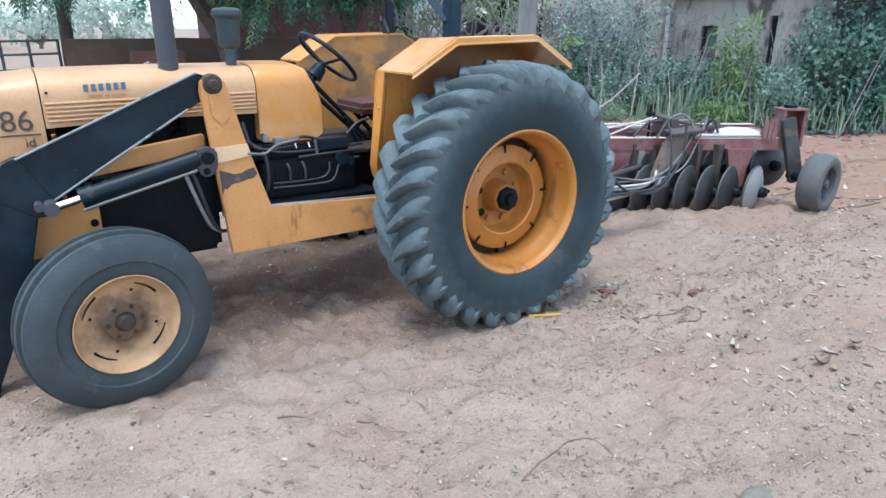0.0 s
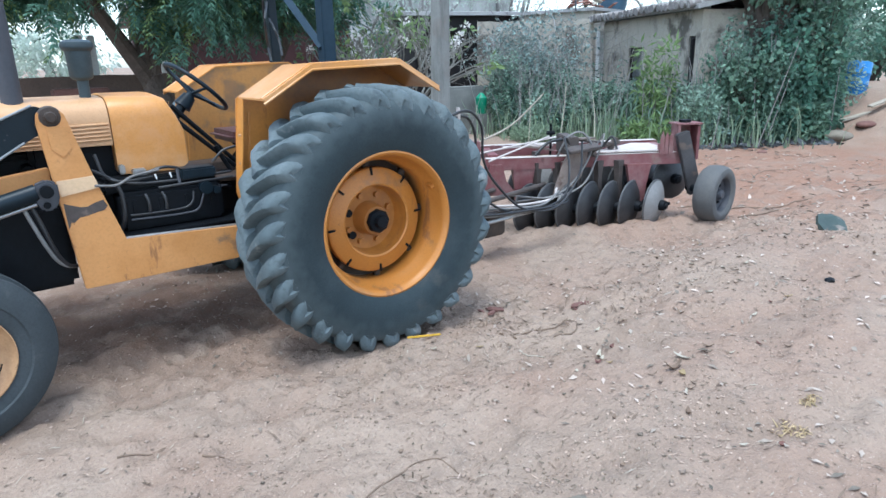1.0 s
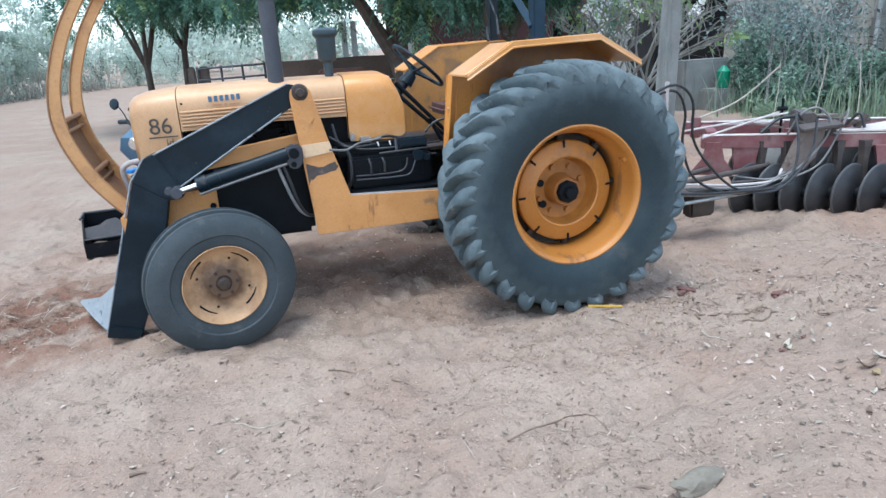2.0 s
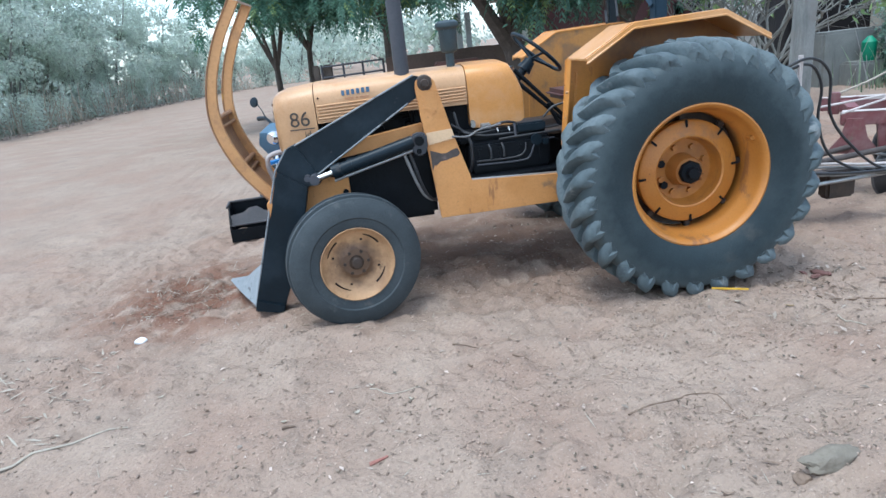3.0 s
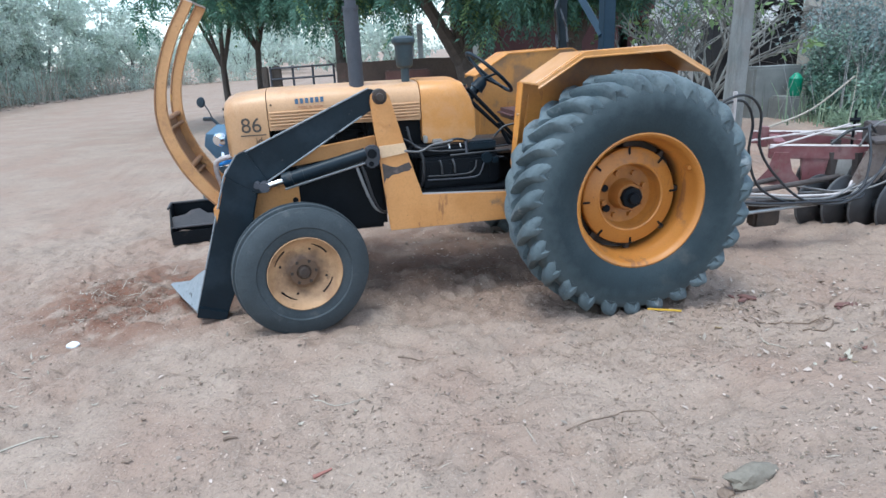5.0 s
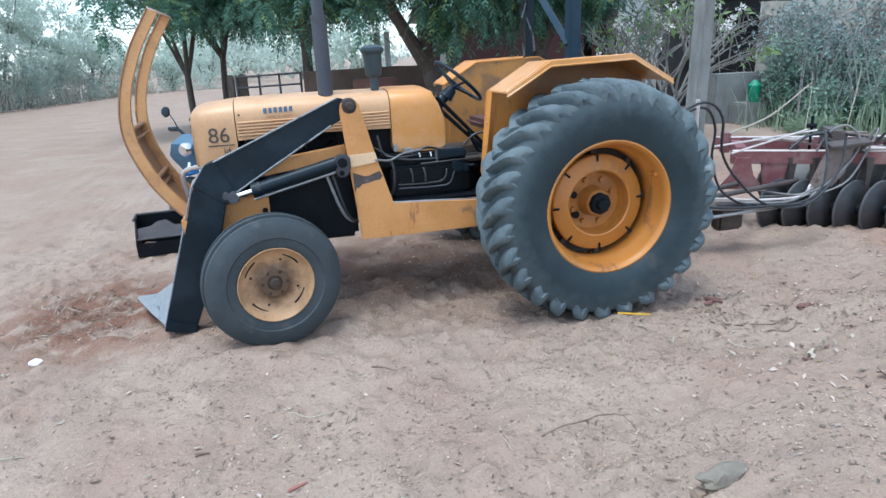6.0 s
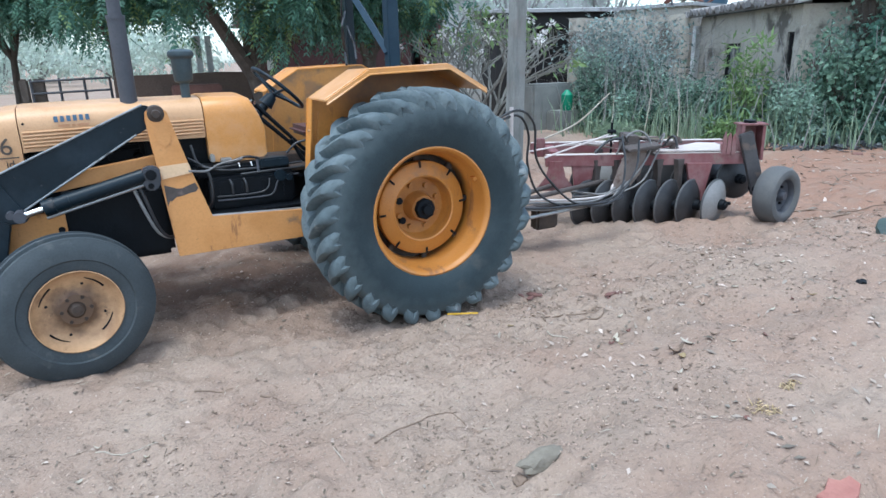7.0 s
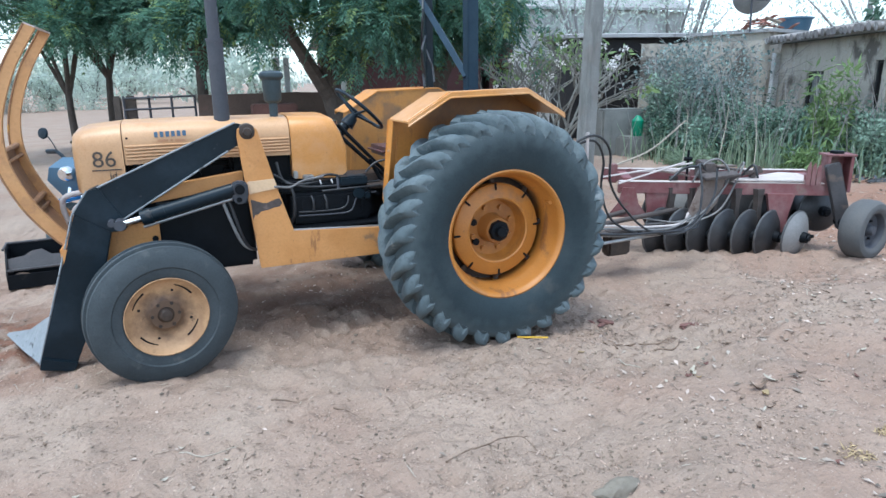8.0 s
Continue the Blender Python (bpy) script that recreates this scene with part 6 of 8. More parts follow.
    tagged(raw_np("rubble_strip", V, (np.arange(m)[:, None, None] * 6 + F[None]).reshape(-1, 3), PEBBLE), "pale rubble strip along the edge of a road", "rubble", kind="stuff")


build_left_wood()


# Walls and buildings behind
def wall(name, a, b, h, th, mat, label, kind="structure", base=-0.3, category="wall"):
    a, b = Vector((*a, 0)), Vector((*b, 0))
    d = b - a
    m = Matrix.Translation((a + b) / 2) @ pose(0, 0, 0, 0, 0, math.degrees(math.atan2(d.y, d.x)))
    bm = bmesh.new()
    n = max(int(d.length / 0.35), 2)
    rng = random.Random(int(h * 100 + d.length * 10))
    tops = [h + rng.uniform(-0.03, 0.03) for _ in range(n + 1)]
    secs = []
    for i in range(n + 1):
        x = -d.length / 2 + d.length * i / n
        secs.append([m @ Vector((x, -th / 2, base)), m @ Vector((x, -th / 2, tops[i])), m @ Vector((x, th / 2, tops[i])), m @ Vector((x, th / 2, base))])
    loft(bm, secs)
    return tagged(part(name, bm, mat), label, category, kind=kind)


wall("wall_yard", (-1.35, 10.6), (6.2, 10.1), 1.48, 0.25, WALL_BROWN, "low brown earth wall across the yard")


def plain_building(name, a, b, depth, h, mat, roof_mat, label, openings=(), ridge=0.0, over=0.25):
    """A building whose front runs from a to b; openings of (from, to, sill, head) along the front go through its wall."""
    a, b = Vector((*a, 0)), Vector((*b, 0))
    d = b - a
    ln = d.length
    m = Matrix.Translation(a) @ pose(0, 0, 0, 0, 0, math.degrees(math.atan2(d.y, d.x)))
    ob = thing(name, label, "building", m)
    th = 0.18
    bm = bmesh.new()
    xs = sorted({0.0, ln, *[o[0] for o in openings], *[o[1] for o in openings]})
    for x0, x1 in zip(xs, xs[1:]):
        o = next((o for o in openings if o[0] <= x0 + 1e-6 and x1 <= o[1] + 1e-6), None)
        for z0, z1 in ([(-0.3, h)] if not o else [(-0.3, o[2]), (o[3], h)]):
            if z1 - z0 > 0.01:
                box(bm, ((x0 + x1) / 2, th / 2, (z0 + z1) / 2), (x1 - x0, th, z1 - z0))
    bmesh.ops.remove_doubles(bm, verts=bm.verts[:], dist=0.001)
    part("front_wall", bm, mat, ob)
    for c, sz in (((th / 2, depth / 2 + th / 2, h / 2 - 0.15), (th, depth - th, h + 0.3)), ((ln - th / 2, depth / 2 + th / 2, h / 2 - 0.15), (th, depth - th, h + 0.3)), ((ln / 2, depth - th / 2, h / 2 - 0.15), (ln - 2 * th, th, h + 0.3))):
        bm = bmesh.new()
        box(bm, c, sz)
        part("wall", bm, mat, ob)
    bm = bmesh.new()
    loft(bm, [[Vector((x, -over, h)), Vector((x, -over, h + 0.09)), Vector((x, depth / 2, h + 0.09 + ridge)), Vector((x, depth + over, h + 0.09)), Vector((x, depth + over, h)), Vector((x, depth / 2, h + ridge))] for x in (-over, ln * 0.33, ln * 0.66, ln + over)])
    part("roof", bm, roof_mat, ob)
    for x0, x1, z0, z1 in openings:
        # dark panel painted as the shade inside the opening
        bm = bmesh.new()
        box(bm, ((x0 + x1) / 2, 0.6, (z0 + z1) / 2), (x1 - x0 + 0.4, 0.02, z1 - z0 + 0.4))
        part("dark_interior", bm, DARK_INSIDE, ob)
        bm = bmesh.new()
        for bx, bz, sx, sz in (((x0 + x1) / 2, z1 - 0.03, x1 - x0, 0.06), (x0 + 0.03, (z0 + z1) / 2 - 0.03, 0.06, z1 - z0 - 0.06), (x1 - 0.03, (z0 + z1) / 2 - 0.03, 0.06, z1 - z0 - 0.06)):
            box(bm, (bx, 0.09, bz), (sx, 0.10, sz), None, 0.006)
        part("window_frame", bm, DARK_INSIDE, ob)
    return ob, m


plain_building("shed", (2.3, 12.85), (7.0, 12.4), 4.0, 2.7, WALL_MAROON, ROOF, "dark maroon shed behind a low earth wall", ((4.2, 5.2, -0.3, 2.0),), 0.5)
house, house_m = plain_building("house", (12.8, 7.7), (10.56, 3.39), 2.6, 2.5, PLASTER, ROOF, "old house with stained cream walls and grey roof", ((1.6, 2.4, 1.0, 1.82), (4.40, 4.66, -0.3, 2.0)), 0.3)
plain_building("white_house", (8.2, 16.4), (16.2, 15.0), 4.0, 4.1, PLASTER_WHITE, ROOF, "weathered white house with a gable behind bushes", (), 0.8)
# porch walls are near-black, standing in for the shade inside
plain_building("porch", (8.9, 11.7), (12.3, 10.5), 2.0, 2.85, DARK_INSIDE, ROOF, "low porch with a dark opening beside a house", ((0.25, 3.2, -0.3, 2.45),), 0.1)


# Posts and gate
def build_post():
    bm = bmesh.new()
    z0 = gz(3.4, 2.77)
    loft(bm, [[Vector((3.40 + a * w + lx, 2.77 + b * w, z)) for a, b in ((-1, -0.8), (-0.8, -1), (0.8, -1), (1, -0.8), (1, 0.8), (0.8, 1), (-0.8, 1), (-1, 0.8))] for z, w, lx in ((z0 - 0.3, 0.105, -0.03), (1.0, 0.10, 0.0), (2.2, 0.095, 0.03), (4.2, 0.09, 0.08))])
    stand(part("utility_post", bm, CONCRETE), "grey weathered concrete utility post behind the tractor", "post")


build_post()


def build_gate():
    ob = thing("metal_gate", "rusted tubular metal gate beside a brown wall", "gate")
    for z in (0.35, 0.62, 0.9, 1.18, 1.42):
        bm = bmesh.new()
        rod(bm, (-2.85, 10.75, z), (-1.42, 10.65, z + 0.03), 0.022, seg=8)
        part("rail", bm, PIPE_GREY, ob)
    for x in (-2.85, -2.35, -1.9, -1.42):
        bm = bmesh.new()
        rod(bm, (x, 10.76, -0.05), (x, 10.76, 1.47), 0.026, seg=8)
        part("upright", bm, PIPE_GREY, ob)


build_gate()


# Plants by the house
def bush(x, y, h, r, leaf, label, per=2600, seed=1, leaf_len=0.13, leaf_w=0.03, stems=9, bark=None, droop=0.25, sparse=0.0, category="bush"):
    rng = random.Random(seed)
    z0 = gz(x, y) - 0.04
    ob = thing("bush", label, category, Matrix.Translation((x, y, z0)), group="hedge by the house")
    blobs = []
    for k in range(stems):
        a = rng.uniform(0, 6.283)
        q = r * rng.uniform(0.25, 1.0)
        tip = Vector((q * math.cos(a), q * math.sin(a), h * rng.uniform(0.55, 1.0)))
        bm = bmesh.new()
        tube(bm, [(0.12 * math.cos(a), 0.12 * math.sin(a), 0), tip * 0.5 + Vector((rng.uniform(-.1, .1), rng.uniform(-.1, .1), 0.1)), tip], rng.uniform(0.012, 0.022), 0.005, seg=5, steps=4)
        part("stem", bm, bark or BARK_GREY, ob, smooth=False)
        blobs.append((tip.x, tip.y, tip.z * 0.93, r * 0.36, r * 0.36, h * 0.16))
        if rng.random() > sparse:
            blobs.append((tip.x * 0.8, tip.y * 0.8, tip.z * 0.6, r * 0.42, r * 0.42, h * 0.18))
            blobs.append((tip.x * 0.9, tip.y * 0.9, tip.z * 0.28, r * 0.45, r * 0.45, h * 0.15))
    leaf_cloud("foliage", blobs, per, leaf_len, leaf_w, leaf, ob, seed + 100, droop=droop, shell=0.25)
    return ob


def weed(x, y, h, n, seed, leaf):
    rng = random.Random(seed)
    ob = thing("weed_plant", "rank upright weed with drooping paired leaves", "plant", Matrix.Translation((x, y, gz(x, y) - 0.03)), group="weeds by the house")
    bm = bmesh.new()
    V, F = [], []
    for k in range(n):
        a, q = rng.uniform(0, 6.283), rng.uniform(0, 0.32)
        base = Vector((q * math.cos(a), q * math.sin(a), 0))
        top = base + Vector((rng.uniform(-.4, .4), rng.uniform(-.4, .4), h * rng.uniform(0.5, 1.0)))
        tube(bm, [base, top], 0.009, 0.004, seg=5, straight=True)
        pairs = int(5 + 7 * (top.z / h))
        size = rng.uniform(0.8, 1.25)
        for i in range(pairs):
            f = 0.18 + 0.82 * i / (pairs - 1)
            p = base.lerp(top, f)
            turn = rng.uniform(0, 6.283)
            for s2 in (0, 3.1416):
                b = turn + s2 + rng.uniform(-0.4, 0.4)
                d = Vector((math.cos(b), math.sin(b), rng.uniform(-0.5, 0.5))).normalized()
                sd = Vector((-math.sin(b), math.cos(b), rng.uniform(-0.3, 0.3)))
                ln, w = size * rng.uniform(0.10, 0.22) * (1.15 - 0.4 * f), size * rng.uniform(0.026, 0.050)
                i0 = len(V)
                V += [p, p + d * ln * 0.45 + sd * w, p + d * ln - Vector((0, 0, ln * 0.35)), p + d * ln * 0.45 - sd * w]
                F.append((i0, i0 + 1, i0 + 2, i0 + 3))
    part("stem", bm, LEAF_WEED, ob, smooth=False)
    raw("foliage", V, F, leaf, ob)
    return ob


def build_hedge():
    rng = random.Random(5)
    spots = (
        (10.3, 8.9, 2.7, 0.7, "d"), (11.2, 7.6, 2.5, 0.7, "d"), (9.4, 7.4, 2.5, 0.6, "d"), (10.0, 8.3, 2.9, 0.6, "d"), (10.3, 7.7, 2.1, 0.6, "d"), (9.4, 6.8, 1.5, 0.8, "h"), (10.4, 7.2, 1.7, 0.7, "d"), (8.8, 7.2, 1.9, 0.5, "h"),
        (8.6, 6.2, 1.0, 0.7, "h"), (9.2, 5.7, 1.3, 0.7, "h"), (9.7, 4.6, 1.2, 0.6, "h"), (9.3, 3.5, 2.1, 0.36, "f"), (8.7, 3.3, 0.5, 0.35, "f"), (9.6, 2.7, 1.1, 0.6, "h"), (11.2, 2.4, 2.4, 0.8, "h"), (12.6, 1.9, 2.6, 0.8, "h"),
        (7.6, 5.2, 0.35, 0.45, "g"))
    for k, (x, y, h, r, kind) in enumerate(spots):
        if kind == "h":
            bush(x, y, h, r, LEAF_HEDGE, "dense green leafy bush in front of a house", 3000, 200 + k, 0.088, 0.025, 11, BARK_GREY)
        elif kind == "d":
            bush(x, y, h, r, LEAF_DUSTY, "tall dusty bush with thin grey stems", 1000, 200 + k, 0.11, 0.028, 13, BARK_GREY, sparse=0.45)
        elif kind == "f":
            bush(x, y, h, r, LEAF_FRESH, "bright yellow-green shrub with narrow leaves", 900, 200 + k, 0.19, 0.022, 8, BARK_GREY, 0.55)
        else:
            bush(x, y, h, r, GRASS, "low pale green plant at the foot of the hedge", 1000, 200 + k, 0.17, 0.013, 12, BARK_GREY, -0.2)
    # rank weeds, each with upright stems and leaves in pairs up them
    for k in range(96):
        t = rng.random()
        back = rng.random()
        x, y = 7.7 + 2.5 * t + 1.1 * back + rng.uniform(-0.2, 0.2), 6.8 - 5.3 * t + 0.8 * back + rng.uniform(-0.2, 0.2)
        leaf = rng.choice((LEAF_HEDGE, LEAF_CANE, LEAF_WEED, LEAF_WEED, LEAF_DUSTY))
        weed(x, y, (0.45 + 1.0 * back) * rng.uniform(0.7, 1.2), 6, 500 + k, leaf)
    # tall blades between the bushes
    n = 1000
    rs = np.random.RandomState(9)
    t = 0.10 + 0.74 * rs.rand(n)
    bx = 7.4 + 3.2 * t + rs.randn(n) * 0.4
    by = 7.2 - 6.8 * t + rs.randn(n) * 0.45
    bz = ground_full(bx, by)
    hgt = 0.15 + 0.75 * rs.rand(n) ** 2.2
    a = rs.rand(n) * 6.283
    lean = hgt * (0.1 + 0.4 * rs.rand(n))
    w = 0.010 + 0.008 * rs.rand(n)
    P0 = np.stack([bx, by, bz - 0.02], 1)
    S = np.stack([-np.sin(a), np.cos(a), 0 * a], 1) * w[:, None]
    D = np.stack([np.cos(a), np.sin(a), 0 * a], 1)
    Z = np.array([0, 0, 1.0])
    M = P0 + D * (lean * 0.3)[:, None] + Z * (hgt * 0.6)[:, None]
    T = P0 + D * lean[:, None] + Z * hgt[:, None]
    V = np.stack([P0 - S, P0 + S, M + S * 0.8, M - S * 0.8, M - S * 0.8, M + S * 0.8, T + S * 0.1, T - S * 0.1], 1).reshape(-1, 3)
    # dry stalks standing through the leaves
    m = 190
    t = 0.12 + 0.74 * rs.rand(m)
    sx, sy = 7.7 + 3.4 * t + rs.randn(m) * 0.5, 8.2 - 7.6 * t + rs.randn(m) * 0.5
    sz = ground_full(sx, sy)
    sh = 0.6 + 1.5 * rs.rand(m) ** 1.3
    sl = 0.22 * rs.randn(m, 2) * sh[:, None]
    B = np.stack([sx, sy, sz - 0.03], 1)
    Q = B + np.concatenate([sl, sh[:, None]], 1)
    q = 0.014
    ring = [np.array(v) for v in ((q, 0, 0), (-q * 0.5, q * 0.87, 0), (-q * 0.5, -q * 0.87, 0))]
    SV = np.stack([B + v for v in ring] + [Q + v * 0.4 for v in ring], 1).reshape(-1, 3)
    SF = np.array([(0, 1, 4, 3), (1, 2, 5, 4), (2, 0, 3, 5)])
    tagged(raw_np("dry_stalks", SV, (np.arange(m)[:, None, None] * 6 + SF[None]).reshape(-1, 4), BARK_GREY), "thin pale dry stalks standing in the hedge", "stalks", kind="stuff")
    tagged(raw_np("tall_grass", V, np.arange(n * 8).reshape(-1, 4), GRASS), "tall uneven green grass at the hedge foot", "grass", kind="stuff")


build_hedge()


def cane_clump(x, y, h, n, seed):
    """Tall canes with long arching blades."""
    rng = random.Random(seed)
    z0 = gz(x, y) - 0.03
    ob = thing("cane_plant", "tall green cane with long drooping blades", "plant", Matrix.Translation((x, y, z0)), group="canes by the house")
    bm = bmesh.new()
    V, F = [], []
    for k in range(n):
        a, q = rng.uniform(0, 6.283), rng.uniform(0.0, 0.42)
        base = Vector((q * math.cos(a), q * math.sin(a), 0))
        top = base + Vector((rng.uniform(-.22, .22), rng.uniform(-.22, .22), h * rng.uniform(0.6, 1.0)))
        tube(bm, [base, top], 0.013, 0.006, seg=5, straight=True)
        for i in range(9):
            p = base.lerp(top, 0.12 + 0.86 * i / 8)
            b = rng.uniform(0, 6.283)
            d, sd = Vector((math.cos(b), math.sin(b), 0)), Vector((-math.sin(b), math.cos(b), 0))
            ln, w, rise = rng.uniform(0.35, 0.75), rng.uniform(0.014, 0.026), rng.uniform(0.15, 0.6)
            i0 = len(V)
            for t in (0, 0.25, 0.5, 0.75, 1.0):
                c = p + d * ln * (t - 0.15 * t * t) + Vector((0, 0, ln * (rise * t - (rise + 0.55) * t * t)))
                ww = w * (0.5 + 1.6 * t - 2.05 * t * t)
                V += [c - sd * ww, c + sd * ww]
            F += [(i0 + 2 * j, i0 + 2 * j + 1, i0 + 2 * j + 3, i0 + 2 * j + 2) for j in range(4)]
    part("stem", bm, LEAF_CANE, ob, smooth=False)
    raw("foliage", V, F, LEAF_CANE, ob)
    return ob


for k, (x, y, h) in enumerate(((9.9, 2.5, 1.1), (10.6, 2.3, 1.4), (10.2, 2.9, 1.7), (9.3, 3.2, 0.9), (9.2, 4.1, 1.1))):
    cane_clump(x, y, h, 9, 400 + k)
# broad-leaved bushes by the barrel
for k, (x, y, h, r) in enumerate(((10.2, 2.3, 1.9, 0.6), (10.7, 1.9, 2.3, 0.7), (11.2, 1.7, 2.5, 0.75), (11.7, 1.7, 2.7, 0.7), (12.3, 2.1, 2.6, 0.6), (14.6, 2.4, 2.2, 0.7), (11.0, 1.45, 0.8, 0.45), (11.7, 1.4, 0.9, 0.4))):
    bush(x, y, h, r, (LEAF_CANE, LEAF_WEED, LEAF_NEEM)[k % 3], "dense broad-leaved green bush beside a barrel", 2400, 440 + k, 0.105, 0.034, 12, BARK, 0.45)


def build_tangle():
    """Dead grey vines and withered leaves hanging over the bushes by the porch."""
    rng = random.Random(17)
    V, F = [], []
    for k in range(620):
        x, y = 8.6 + 2.4 * rng.random(), 6.0 + 2.6 * rng.random()
        p = Vector((x, y, gz(x, y) + rng.uniform(0.1, 2.3)))
        a = rng.uniform(0, 6.283)
        d = Vector((math.cos(a), math.sin(a), rng.uniform(-0.2, 1.2))).normalized()
        ln, r = rng.uniform(0.4, 1.3), rng.uniform(0.004, 0.011)
        sag = rng.uniform(-0.1, 0.45)
        i0 = len(V)
        for t in (0, 0.33, 0.67, 1.0):
            c = p + d * ln * t - Vector((0, 0, sag * ln * t * t)) + Vector((rng.uniform(-.04, .04), rng.uniform(-.04, .04), 0))
            V += [c + Vector((r, 0, 0)), c + Vector((-r * 0.5, r * 0.87, 0)), c + Vector((-r * 0.5, -r * 0.5, r * 0.7))]
        for j in range(3):
            F += [(i0 + 3 * j + e, i0 + 3 * j + (e + 1) % 3, i0 + 3 * j + 3 + (e + 1) % 3, i0 + 3 * j + 3 + e) for e in range(3)]
    tagged(raw("vine_tangle", V, F, BARK_GREY), "tangle of dead grey vines over bushes", "vines", kind="stuff")
    blobs = [(8.6 + 2.4 * rng.random(), 6.0 + 2.6 * rng.random(), rng.uniform(0.5, 2.6), 0.35, 0.35, 0.3) for k in range(60)]
    tagged(leaf_cloud("withered_leaves", blobs, 1500, 0.09, 0.022, LEAF_DUSTY, None, 93, droop=0.5, shell=0.3), "withered pale leaves in dead vines", "leaves", kind="stuff")


build_tangle()


def plumeria(x, y, h, seed, label):
    rng = random.Random(seed)
    ob = thing("flowering_tree", label, "tree", Matrix.Translation((x, y, gz(x, y) - 0.05)))
    tips, bm = [], bmesh.new()

    def grow(p, d, r, ln, depth):
        q = p + d * ln
        tube(bm, [p, (p + q) / 2 + Vector((rng.uniform(-.04, .04), rng.uniform(-.04, .04), 0.03)), q], r, r * 0.72, seg=7, steps=3)
        if depth == 0:
            tips.append((q, d))
            return
        for k in range(rng.choice((2, 3, 3))):
            a = rng.uniform(0, 6.283)
            nd = (d + 0.75 * Vector((math.cos(a), math.sin(a), rng.uniform(-0.1, 0.5)))).normalized()
            grow(q, nd, r * 0.7, ln * rng.uniform(0.62, 0.85), depth - 1)
    for k in range(5):
        a = 1.256 * k + rng.random()
        grow(Vector((0.1 * math.cos(a), 0.1 * math.sin(a), 0)), Vector((0.55 * math.cos(a), 0.55 * math.sin(a), 0.95)).normalized(), 0.036, h * 0.34, 4)
    part("branch_crown", bm, BARK_BARE, ob, "smooth grey forking branches")
    fl = [t for k, t in enumerate(tips) if k % 22 == 0]
    lf = [t for k, t in enumerate(tips) if k % 5 == 1]
    leaf_cloud("blossom", [(p.x, p.y, p.z, 0.07, 0.07, 0.06) for p, d in fl], 26 * len(fl), 0.06, 0.022, PETAL, ob, seed, droop=-0.2)
    leaf_cloud("foliage", [(p.x, p.y, p.z, 0.12, 0.12, 0.1) for p, d in lf], 6 * len(lf), 0.16, 0.028, LEAF_FRESH, ob, seed + 1, droop=0.5)
    return ob


plumeria(5.0, 6.4, 2.7, 21, "bare-branched flowering tree with white blossom heads")
plumeria(7.2, 9.4, 2.7, 22, "bare-branched flowering tree beside a dark porch")


